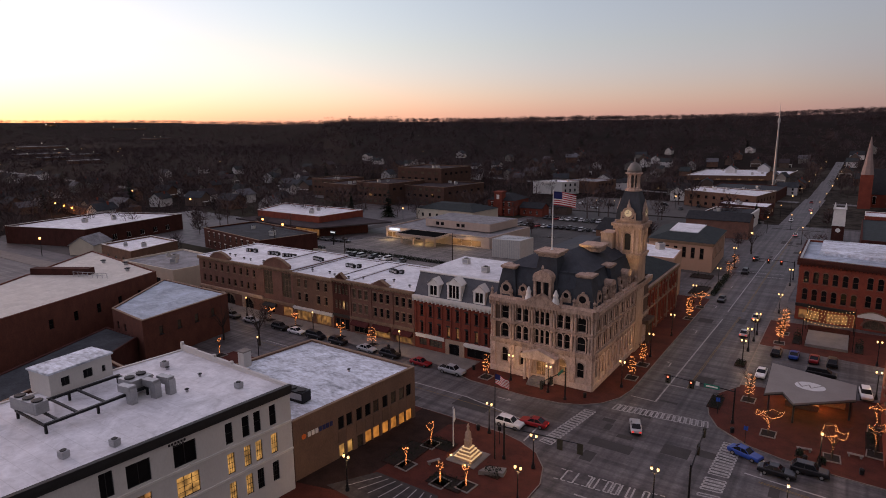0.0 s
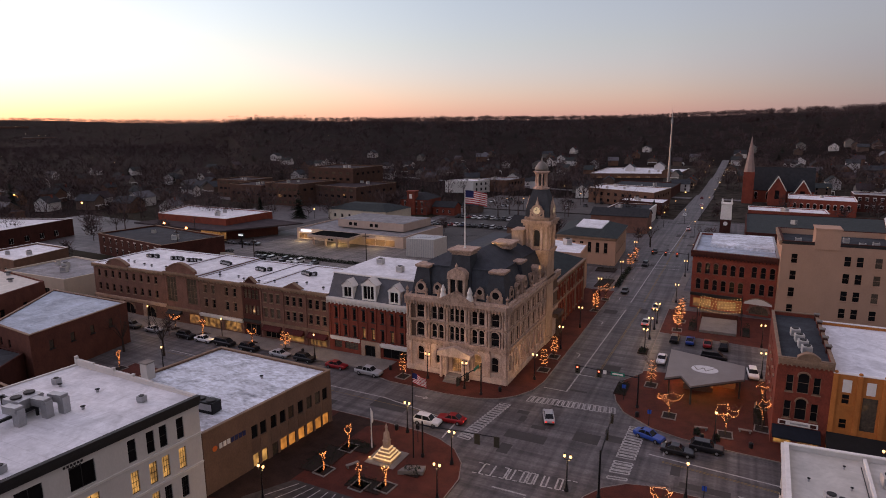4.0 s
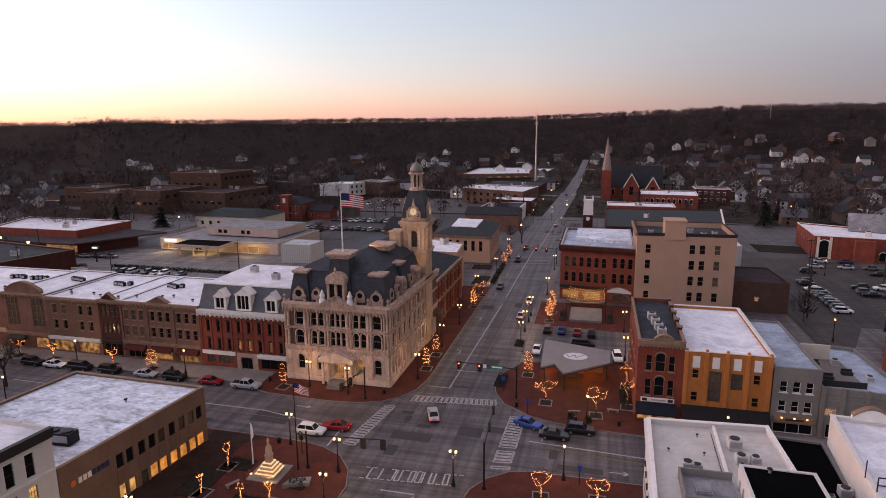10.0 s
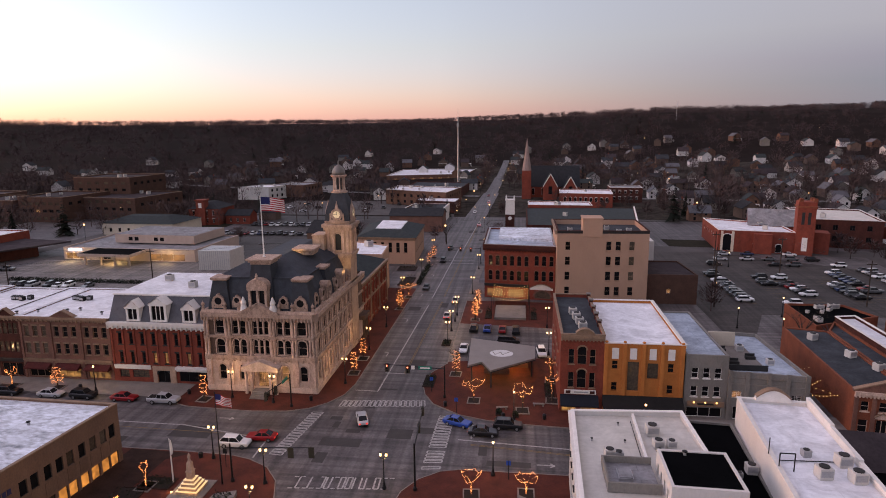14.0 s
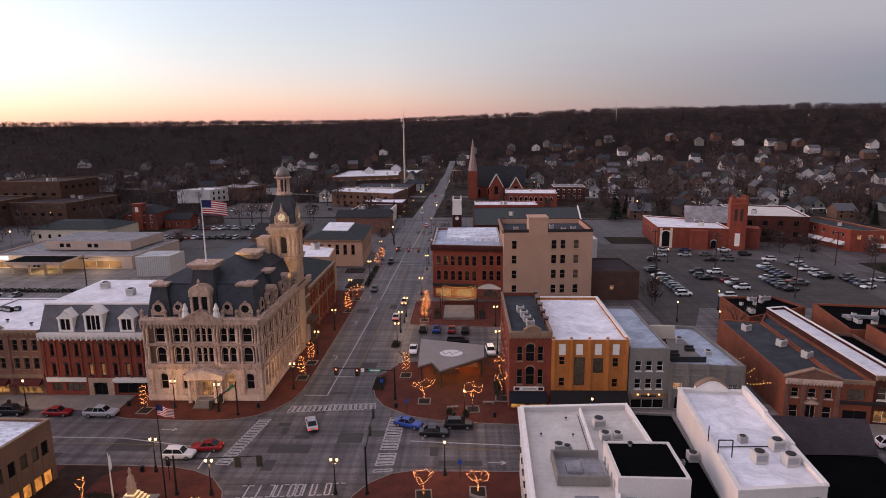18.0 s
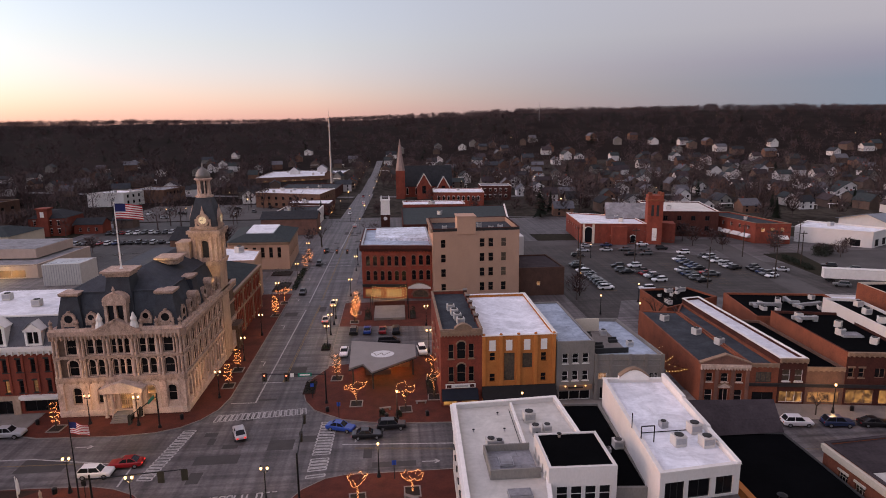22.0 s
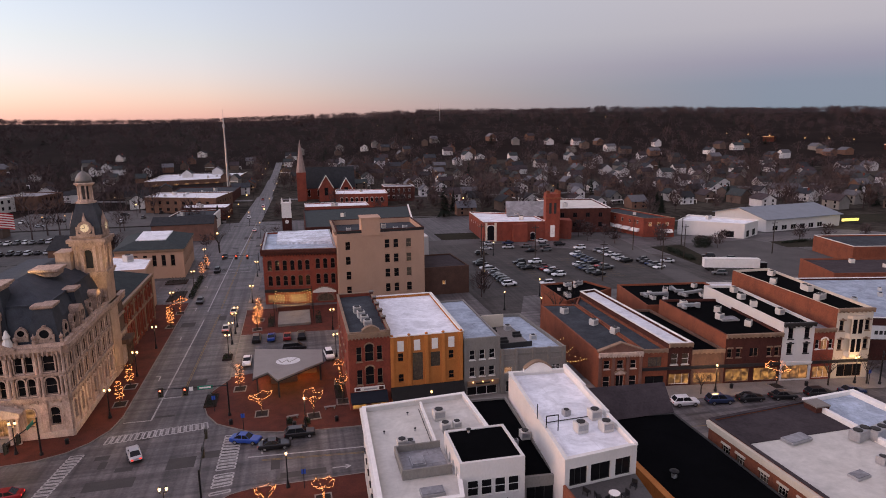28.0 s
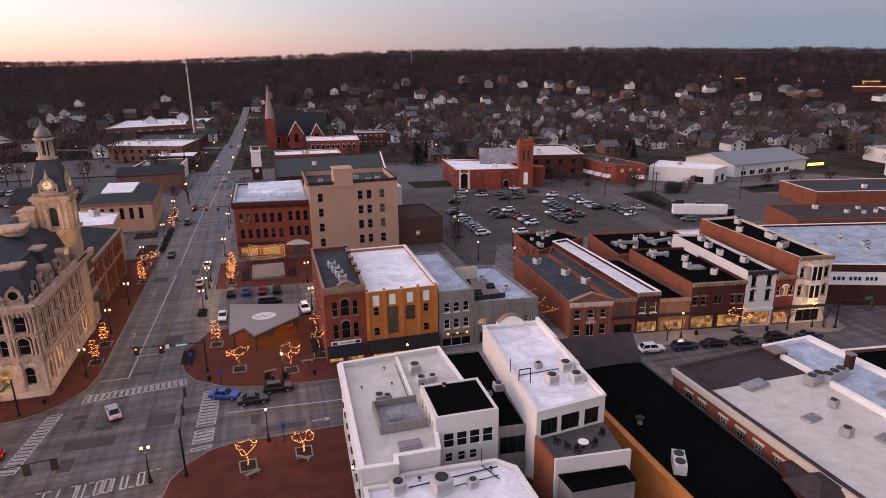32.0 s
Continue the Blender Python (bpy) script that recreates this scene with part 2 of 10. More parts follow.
# streaked wall stone, several times darker than the piers set against it
COURT_WALL = material("dark_streaked_stone", (0.155, 0.098, 0.07), (0.055, 0.036, 0.028), 0.85, 0.7, 5, 0.3, streak=0.8)
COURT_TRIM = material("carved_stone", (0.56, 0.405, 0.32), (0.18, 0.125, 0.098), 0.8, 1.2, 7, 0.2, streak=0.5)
COURT_SLATE = material("blue_slate", (0.052, 0.058, 0.070), (0.024, 0.027, 0.034), 0.7, 0.7, 9, 0.3, spec=0.2)
MANSARD_GREY = material("grey_slate", (0.12, 0.12, 0.135), (0.07, 0.07, 0.08), 0.7, 0.9, 9, 0.2)
SHED_METAL = material("blue_grey_sheet_roof", (0.20, 0.225, 0.265), (0.14, 0.16, 0.19), 0.5, 0.3, 4, 0.05)
TAN_TRIM = material("tan_trim", (0.30, 0.20, 0.135), (0.15, 0.10, 0.07), 0.75, 0.8, 9, 0.1)
PALE_STONE = material("pale_stone", (0.76, 0.59, 0.49), (0.33, 0.248, 0.2), 0.8, 0.9, 9, 0.1, streak=0.7)
DARK_TRIM = material("dark_trim", (0.035, 0.033, 0.034), (0.02, 0.02, 0.02), 0.6, 1.0, 9, 0.05)
ROOF_WHITE = material("white_roof_membrane", (0.80, 0.81, 0.855), (0.60, 0.61, 0.65), 0.6, 0.3, 1.6, 0.05, seams=0.14)
ROOF_FROST = material("frosted_roof", (0.70, 0.75, 0.84), (0.20, 0.22, 0.255), 0.5, 0.34, 1.6, 0.1, edges=(0.33, 0.55), stretch=(0.6, 1.2, 1), seams=0.2)
ROOF_CREAM = material("cream_roof_membrane", (0.60, 0.575, 0.53), (0.47, 0.45, 0.41), 0.7, 0.3, 1.6, 0.05, seams=0.06)
ROOF_BLUE = material("pale_blue_roof", (0.44, 0.51, 0.61), (0.29, 0.34, 0.41), 0.6, 0.3, 2.2, 0.05, seams=0.25)
ROOF_DARK = material("dark_roof_felt", (0.06, 0.066, 0.076), (0.032, 0.036, 0.042), 0.9, 0.25, 3, 0.15, seams=0.2, spec=0.1)
ROOF_BLACK = material("black_roof_membrane", (0.0042, 0.0045, 0.0052), (0.0018, 0.002, 0.0024), 0.95, 0.25, 3, 0.1, spec=0.015)
ROOF_PURPLE = material("weathered_roof", (0.066, 0.054, 0.058), (0.038, 0.031, 0.034), 0.95, 0.3, 3, 0.15, spec=0.06, seams=0.12)
ROOF_GREY = material("grey_roof", (0.32, 0.32, 0.34), (0.18, 0.18, 0.19), 0.8, 0.25, 2.5, 0.1, seams=0.25)
SLATE = material("slate", (0.04, 0.042, 0.046), (0.02, 0.021, 0.024), 0.85, 0.6, 9, 0.3, spec=0.08)
SLATE_GREEN = material("green_slate", (0.05, 0.06, 0.062), (0.028, 0.034, 0.036), 0.85, 0.6, 9, 0.3, spec=0.08)
METAL_DARK = material("dark_metal", (0.02, 0.02, 0.022), (0.012, 0.012, 0.013), 0.45, 2, 12, 0.05, 0.3)
METAL_GREY = material("galvanised_metal", (0.42, 0.42, 0.43), (0.3, 0.3, 0.31), 0.45, 1.2, 8, 0.05, 0.5)
METAL_BEIGE = material("beige_metal", (0.55, 0.53, 0.5), (0.42, 0.4, 0.38), 0.5, 1.2, 8, 0.05)
GLASS = material("dark_window_glass", (0.012, 0.012, 0.013), (0.007, 0.007, 0.008), 0.12, 0.6, 3, 0, vary=0.3, spec=0.12)
GLASS_BLIND = material("glass_with_blinds", (0.13, 0.10, 0.07), (0.05, 0.04, 0.03), 0.15, 0.8, 3, 0, vary=0.3, spec=0.7)
LIT_BRIGHT = glow("bright_window", (1.0, 0.5, 0.13), 0.6, (0.2, 0.13, 0.07), patchy=0.6)
LIT_ORANGE = glow("orange_window", (1.0, 0.36, 0.06), 0.62, (0.2, 0.1, 0.05), patchy=0.5)
LIT = glow("lit_window", (1.0, 0.46, 0.12), 0.27, (0.10, 0.06, 0.035), patchy=0.9)
LIT_SOFT = glow("dim_lit_window", (1.0, 0.42, 0.12), 0.3, (0.12, 0.08, 0.05), patchy=0.9)
BULB = glow("lamp_globe", (1.0, 0.50, 0.15), 5)
BULB_STRING = glow("string_light", (1.0, 0.27, 0.06), 6.5)
BULB_WARM = glow("warm_bulbs", (1.0, 0.43, 0.09), 3)
SIGNAL_RED = glow("red_signal", (1.0, 0.06, 0.02), 9)
SIGNAL_GREEN = glow("green_signal", (0.1, 1.0, 0.45), 5)
TAIL_LIGHT = glow("tail_light", (1.0, 0.03, 0.02), 3, (0.3, 0.01, 0.01))
HEAD_LIGHT = glow("head_light", (1.0, 0.93, 0.8), 5)


# ---- mesh tools ----
class MB:
    """Gathers vertices and faces for one mesh."""

    def __init__(self):
        self.v, self.f = [], []

    def face(self, *pts):
        i = len(self.v)
        self.v.extend(tuple(p) for p in pts)
        self.f.append(tuple(range(i, i + len(pts))))

    def box(self, x0, y0, z0, x1, y1, z1, m=None):
        p = [(x0, y0, z0), (x1, y0, z0), (x1, y1, z0), (x0, y1, z0), (x0, y0, z1), (x1, y0, z1), (x1, y1, z1), (x0, y1, z1)]
        if m is not None:
            p = [tuple(m @ Vector(q)) for q in p]
        i = len(self.v)
        self.v.extend(p)
        for q in ((3, 2, 1, 0), (4, 5, 6, 7), (0, 1, 5, 4), (1, 2, 6, 5), (2, 3, 7, 6), (3, 0, 4, 7)):
            self.f.append(tuple(i + k for k in q))
        return self

    def prism(self, pts, z0, z1, top=True, bottom=True):
        i, n = len(self.v), len(pts)
        self.v.extend((p[0], p[1], z0) for p in pts)
        self.v.extend((p[0], p[1], z1) for p in pts)
        for k in range(n):
            j = (k + 1) % n
            self.f.append((i + k, i + j, i + n + j, i + n + k))
        if top:
            self.f.append(tuple(i + n + k for k in range(n)))
        if bottom:
            self.f.append(tuple(i + n - 1 - k for k in range(n)))
        return self

    def lathe(self, x, y, prof, n=12, turn=0.0, square=False):
        """Rings of (radius, z) joined; square makes four-sided rings of that half width."""
        n = 4 if square else n
        turn = radians(45) if square else turn
        i = len(self.v)
        for r, z in prof:
            r = r * (math.sqrt(2) if square else 1)
            for k in range(n):
                a = turn + 2 * math.pi * k / n
                self.v.append((x + r * math.cos(a), y + r * math.sin(a), z))
        for q in range(len(prof) - 1):
            for k in range(n):
                j = (k + 1) % n
                a = i + q * n
                self.f.append((a + k, a + j, a + n + j, a + n + k))
        self.f.append(tuple(i + n - 1 - k for k in range(n)))
        a = i + (len(prof) - 1) * n
        self.f.append(tuple(a + k for k in range(n)))
        return self

    def tube(self, p, q, r, n=6, r1=None):
        p, q = Vector(p), Vector(q)
        d = q - p
        if d.length < 1e-6:
            return self
        m = d.to_track_quat("Z", "Y").to_matrix()
        i = len(self.v)
        for c, rad in ((p, r), (q, r if r1 is None else r1)):
            for k in range(n):
                a = 2 * math.pi * k / n
                self.v.append(tuple(c + m @ Vector((rad * math.cos(a), rad * math.sin(a), 0))))
        for k in range(n):
            j = (k + 1) % n
            self.f.append((i + k, i + j, i + n + j, i + n + k))
        self.f.append(tuple(i + n - 1 - k for k in range(n)))
        self.f.append(tuple(i + n + k for k in range(n)))
        return self

    def ball(self, x, y, z, r, n=8, rings=5, squash=1.0):
        prof = []
        for k in range(rings + 1):
            a = -math.pi / 2 + math.pi * k / rings
            prof.append((max(r * math.cos(a), 0.02 * r), z + squash * r * math.sin(a)))
        return self.lathe(x, y, prof, n)

    def mesh(self, name, mat, smooth=False):
        me = bpy.data.meshes.new(name)
        me.from_pydata(self.v, [], self.f)
        me.materials.append(mat)
        if smooth:
            me.polygons.foreach_set("use_smooth", [True] * len(me.polygons))
        me.update()
        return me


def root(name, x, y, z=0.0, label="", category="", group="", kind=""):
    ob = new(name)
    ob.matrix_basis = pose(x, y, z)
    return tagged(ob, label, category, group, kind)


def part(name, mb, mat, parent=None, label="", smooth=False):
    me = mb.mesh(name, mat, smooth) if isinstance(mb, MB) else mb
    ob = new(name, me)
    if parent is not None:
        ob.parent = parent
        top = parent
        if parent.parent is None:
            ob.matrix_parent_inverse = top.matrix_basis.inverted()
    return tagged(ob, label)


def put(name, me, m, parent, label=""):
    """A shared mesh as a part at the world pose m."""
    ob = new(name, me)
    ob.parent = parent
    ob.matrix_parent_inverse = parent.matrix_basis.inverted()
    ob.matrix_basis = m
    return tagged(ob, label)


def lone(name, mb, mat, label, category, kind="", group="", smooth=False):
    return tagged(part(name, mb, mat, None, "", smooth), label, category, group, kind)


PANES = {}


def window_meshes(w, h, style, frame_mat, pane_mat):
    """A window that stands in the plane y = 0 and faces -y, its sill's middle at the origin."""
    key = (round(w, 2), round(h, 2), style, frame_mat.name, pane_mat.name)
    if key in PANES:
        return PANES[key]
    fr, t = MB(), min(0.07, w * 0.07)
    fr.box(-w / 2, 0.0, 0, -w / 2 + t, 0.08, h).box(w / 2 - t, 0.0, 0, w / 2, 0.08, h)
    fr.box(-w / 2 + t, 0.0, h - t, w / 2 - t, 0.08, h).box(-w / 2 + t, 0.0, 0, w / 2 - t, 0.08, t)
    if "sash" in style:
        fr.box(-w / 2 + t, 0.01, h * 0.5 - 0.03, w / 2 - t, 0.07, h * 0.5 + 0.03)
    if "mull" in style:
        k = 3 if "3" in style else 2
        for q in range(1, k):
            x = -w / 2 + w * q / k
            fr.box(x - 0.035, 0.01, t, x + 0.035, 0.07, h - t)
    if "grid" in style:
        for q in (1, 2):
            fr.box(-w / 2 + w * q / 3 - 0.02, 0.02, t, -w / 2 + w * q / 3 + 0.02, 0.06, h - t)
        for q in (1, 2, 3):
            fr.box(-w / 2 + t, 0.02, h * q / 4 - 0.02, w / 2 - t, 0.06, h * q / 4 + 0.02)
    sill = MB()
    if "sill" in style:
        sill.box(-w / 2 - 0.12, -0.32, -0.16, w / 2 + 0.12, 0.05, 0.0)
    hood = MB()
    if "arch" in style:
        # curved head: corner fillers and a raised ring above the opening
        r, n = w / 2, 8
        for sgn in (-1, 1):
            prev = None
            for k in range(n // 2 + 1):
                a = math.pi / 2 * k / (n // 2)
                p = (sgn * r * math.cos(a), h - r * 0.75 + r * 0.75 * math.sin(a))
                if prev:
                    q = [(prev[0], -0.06, prev[1]), (p[0], -0.06, p[1]), (p[0], -0.06, h + 0.01), (prev[0], -0.06, h + 0.01)]
                    fr.face(*(q if sgn < 0 else q[::-1]))
                prev = p
        for k in range(n):
            a0, a1 = math.pi * k / n, math.pi * (k + 1) / n
            o = [(r * 1.22 * math.cos(a), h - r * 0.75 + (r * 0.75 + 0.26) * math.sin(a)) for a in (a0, a1)]
            i = [(r * 0.98 * math.cos(a), h - r * 0.75 + (r * 0.75 + 0.02) * math.sin(a)) for a in (a0, a1)]
            y0, y1 = -0.36, -0.18
            hood.face((i[0][0], y0, i[0][1]), (o[0][0], y0, o[0][1]), (o[1][0], y0, o[1][1]), (i[1][0], y0, i[1][1]))
            hood.face((o[0][0], y0, o[0][1]), (o[0][0], y1, o[0][1]), (o[1][0], y1, o[1][1]), (o[1][0], y0, o[1][1]))
            hood.face((i[1][0], y0, i[1][1]), (i[1][0], y1, i[1][1]), (i[0][0], y1, i[0][1]), (i[0][0], y0, i[0][1]))
    if "lintel" in style:
        hood.box(-w / 2 - 0.15, -0.30, h, w / 2 + 0.15, 0.02, h + 0.28)
    if "trim" in style:
        hood.box(-w / 2 - 0.2, -0.33, 0, -w / 2 - 0.005, 0.0, h - (0.4 * w if "arch" in style else 0.0))
        hood.box(w / 2 + 0.005, -0.33, 0, w / 2 + 0.2, 0.0, h - (0.4 * w if "arch" in style else 0.0))
    if "keyed" in style:
        hood.box(-w / 2 - 0.2, -0.36, h + 0.02, w / 2 + 0.2, 0.0, h + 0.2)
        hood.box(-0.16, -0.42, h - 0.02, 0.16, 0.0, h + 0.42)
    pane = MB()
    pane.face((-w / 2, 0.05, 0), (w / 2, 0.05, 0), (w / 2, 0.05, h), (-w / 2, 0.05, h))
    PANES[key] = (fr.mesh("window", frame_mat), pane.mesh("pane", pane_mat),
                  sill.mesh("sill", frame_mat) if sill.f else None, hood.mesh("window_head", frame_mat) if hood.f else None)
    return PANES[key]


def wall_face(mb, a, b, z0, z1, holes, deep=0.22):
    """An upright wall from a to b with openings (u, v, w, h) cut through its face, and their reveals."""
    ax, ay = a
    L = math.hypot(b[0] - ax, b[1] - ay)
    ux, uy = (b[0] - ax) / L, (b[1] - ay) / L
    nx, ny = uy, -ux
    us = sorted({0.0, L, *[round(min(max(h[0] - h[2] / 2, 0), L), 4) for h in holes], *[round(min(max(h[0] + h[2] / 2, 0), L), 4) for h in holes]})
    vs = sorted({z0, z1, *[round(h[1], 4) for h in holes], *[round(min(h[1] + h[3], z1), 4) for h in holes]})
    P = lambda u, v, d=0.0: (ax + ux * u - nx * d, ay + uy * u - ny * d, v)
    for i in range(len(us) - 1):
        cu, run = (us[i] + us[i + 1]) / 2, None
        for j in range(len(vs) - 1):
            cv = (vs[j] + vs[j + 1]) / 2
            inside = any(abs(cu - h[0]) < h[2] / 2 and h[1] < cv < h[1] + h[3] for h in holes)
            if inside:
                if run is not None:
                    mb.face(P(us[i], run), P(us[i + 1], run), P(us[i + 1], vs[j]), P(us[i], vs[j]))
                run = None
            elif run is None:
                run = vs[j]
        if run is not None:
            mb.face(P(us[i], run), P(us[i + 1], run), P(us[i + 1], z1), P(us[i], z1))
    for u, v, w, h in holes:
        l, r, t = u - w / 2, u + w / 2, v + h
        mb.face(P(l, v), P(l, v, deep), P(l, t, deep), P(l, t))
        mb.face(P(r, v), P(r, t), P(r, t, deep), P(r, v, deep))
        mb.face(P(l, t), P(l, t, deep), P(r, t, deep), P(r, t))
        mb.face(P(l, v), P(r, v), P(r, v, deep), P(l, v, deep))


def place_windows(thing, a, b, wins, frame_mat, deep=0.22):
    """wins: (u, v, w, h, style, pane material)."""
    L = math.hypot(b[0] - a[0], b[1] - a[1])
    ang = math.degrees(math.atan2(b[1] - a[1], b[0] - a[0]))
    ux, uy = (b[0] - a[0]) / L, (b[1] - a[1]) / L
    for u, v, w, h, style, pm in wins:
        f, p, s, hd = window_meshes(w, h, style, frame_mat, pm)
        m = pose(a[0] + ux * u - uy * deep * 0.7, a[1] + uy * u + ux * deep * 0.7, v, 0, 0, ang)
        ob = put("window", f, m, thing)
        for nm, me in (("pane", p), ("sill", s), ("window_head", hd)):
            if me is not None:
                q = new(nm, me)
                q.parent = ob


def row(n, u0, u1, v, w, h, style="sash sill", pane=None, lit=()):
    """n windows evenly between u0 and u1."""
    step = (u1 - u0) / n
    return [(u0 + step * (k + 0.5), v, w, h, style, LIT if k in lit else (pane or GLASS)) for k in range(n)]


def inset(q, d):
    """A four-sided outline moved inwards by d."""
    out, n = [], len(q)
    for k in range(n):
        p0, p1, p2 = Vector(q[k - 1]), Vector(q[k]), Vector(q[(k + 1) % n])
        e0, e1 = (p1 - p0).normalized(), (p2 - p1).normalized()
        n0, n1 = Vector((-e0.y, e0.x)), Vector((-e1.y, e1.x))
        c = (n0 + n1)
        c = c / max(c.dot(n0), 0.2)
        out.append(tuple(p1 + c * d))
    return out


def oblong(x0, y0, x1, y1):
    return [(x0, y0), (x1, y0), (x1, y1), (x0, y1)]


def building(name, label, category, q, h, wall, roof, wins=None, parapet=0.7, coping=None, frame_mat=None, z0=0.0, thick=0.35, group=""):
    """A flat-roofed block on the outline q (counter-clockwise, front edge first), with walls, roof, coping and windows by edge."""
    wins = wins or {}
    cx_, cy_ = sum(p[0] for p in q) / len(q), sum(p[1] for p in q) / len(q)
    t = root(name, cx_, cy_, z0, label, category, group)
    w = MB()
    inn = inset(q, thick)
    for k in range(len(q)):
        a, b = q[k], q[(k + 1) % len(q)]
        wall_face(w, a, b, z0, h, [x[:4] for x in wins.get(k, ())])
        ia, ib = inn[k], inn[(k + 1) % len(q)]
        w.face((ib[0], ib[1], h - parapet), (ia[0], ia[1], h - parapet), (ia[0], ia[1], h), (ib[0], ib[1], h))
        w.face((*a, h), (*b, h), (*ib, h), (*ia, h))
    part("wall", w, wall, t)
    r = MB()
    r.prism(inset(q, thick * 0.6), h - parapet - 0.25, h - parapet)
    part("roof", r, roof, t)
    if coping:
        c, o, i2 = MB(), inset(q, -0.08), inset(q, thick + 0.06)
        for k in range(len(q)):
            j = (k + 1) % len(q)
            c.face((*o[k], h + 0.14), (*o[j], h + 0.14), (*i2[j], h + 0.14), (*i2[k], h + 0.14))
            c.face((*o[k], h + 0.005), (*o[j], h + 0.005), (*o[j], h + 0.14), (*o[k], h + 0.14))
            c.face((*i2[j], h + 0.005), (*i2[k], h + 0.005), (*i2[k], h + 0.14), (*i2[j], h + 0.14))
            c.face((*o[j], h + 0.005), (*o[k], h + 0.005), (*i2[k], h + 0.005), (*i2[j], h + 0.005))
        part("coping", c, coping, t)
    for k, ws in wins.items():
        place_windows(t, q[k], q[(k + 1) % len(q)], ws, frame_mat or WHITE_TRIM)
    return t


def along(a, b, u, d=0.0):
    """The place u metres from a towards b, d metres out of the wall."""
    L = math.hypot(b[0] - a[0], b[1] - a[1])
    ux, uy = (b[0] - a[0]) / L, (b[1] - a[1]) / L
    return (a[0] + ux * u + uy * d, a[1] + uy * u - ux * d)


def wall_pose(a, b, u, v, d=0.0):
    p = along(a, b, u, d)
    return pose(p[0], p[1], v, 0, 0, math.degrees(math.atan2(b[1] - a[1], b[0] - a[0])))


def band(thing, name, a, b, v0, v1, out, mat, u0=0.0, u1=None, dentils=0.0, label=""):
    """A moulding along a wall, with brackets below it when dentils gives their spacing."""
    L = math.hypot(b[0] - a[0], b[1] - a[1])
    u1 = L if u1 is None else u1
    mb, m = MB(), wall_pose(a, b, 0, 0)
    hgt = v1 - v0
    mb.box(u0, -out, v0 + 0.45 * hgt, u1, 0.02, v1, m)
    mb.box(u0, -out * 0.6, v0, u1, 0.02, v0 + 0.45 * hgt - 0.004, m)
    if dentils:
        k = max(int((u1 - u0) / dentils), 1)
        for i in range(k + 1):
            u = u0 + 0.12 + (u1 - u0 - 0.24) * i / k
            mb.box(u - 0.11, -out * 0.92, v0 - 0.16 * hgt, u + 0.11, -0.0, v0 + 0.45 * hgt - 0.01, m)
    return part(name, mb, mat, thing, label)


def awning(thing, a, b, u0, u1, z_top, drop, out, mat, label=""):
    mb, m = MB(), wall_pose(a, b, 0, 0)
    pr = [(0.0, z_top), (-out, z_top - drop), (-out, z_top - drop - 0.22), (0.0, z_top - drop - 0.22)]
    P = lambda u, k: tuple(m @ Vector((u, pr[k][0], pr[k][1])))
    for k in range(3):
        mb.face(P(u0, k), P(u1, k), P(u1, k + 1), P(u0, k + 1)) if k else mb.face(P(u1, 0), P(u0, 0), P(u0, 1), P(u1, 1))
    mb.face(*[P(u0, k) for k in range(4)])
    mb.face(*[P(u1, 3 - k) for k in range(4)])
    return part("awning", mb, mat, thing, label)


# ---- ground: a flat town centre that rises to wooded hills ----
RIDGE = [(-180, 1.0, 1500), (-70, 1.0, 1500), (-49, 1.05, 1500), (-27, 1.6, 1300), (-13, 1.5, 1300), (0, 1.0, 1500), (16, 0.72, 1600), (34, 0.72, 1600),
         (42, 0.70, 1700), (50, 0.50, 2600), (58, 0.72, 4200), (70, 0.80, 4200), (110, 0.8, 4200), (140, 1.0, 1500), (180, 1.0, 1500)]


def smooth01(x):
    x = min(max(x, 0.0), 1.0)
    return x * x * (3 - 2 * x)


def ground_z(x, y):
    r, az = math.hypot(x, y), math.degrees(math.atan2(-x, y))
    for (a0, e0, d0), (a1, e1, d1) in zip(RIDGE, RIDGE[1:]):
        if a0 <= az <= a1:
            k = (az - a0) / (a1 - a0)
            e, d = e0 + (e1 - e0) * k, d0 + (d1 - d0) * k
            break
    start = 420 if d < 2000 else 0.62 * d
    s = smooth01((r - start) / (d - start))
    z = s * (48 + d * math.tan(radians(e)) - 11)
    if r > 600:
        z += s * 7 * noise.noise((x * 0.0035, y * 0.0035, 0.3)) + s * 3 * noise.noise((x * 0.012, y * 0.012, 1.3))
    return z - 0.12


gm = MB()
rings, sectors = [0.0], 240
while rings[-1] < 4700:
    rings.append(max(rings[-1] * 1.055, rings[-1] + 20))
for i, r in enumerate(rings):
    for k in range(sectors):
        a = 2 * math.pi * k / sectors
        x, y = r * math.sin(a), r * math.cos(a)
        gm.v.append((x, y, ground_z(x, y)))
for i in range(len(rings) - 1):
    for k in range(sectors):
        j = (k + 1) % sectors
        a, b = i * sectors, (i + 1) * sectors
        gm.f.append((a + k, b + k, b + j, a + j) if i else (a, b + j, b + k)[::-1])
lone("ground", gm, FOREST_FLOOR, "brown winter ground of the town rising to wooded hills", "ground", "structure", smooth=True)
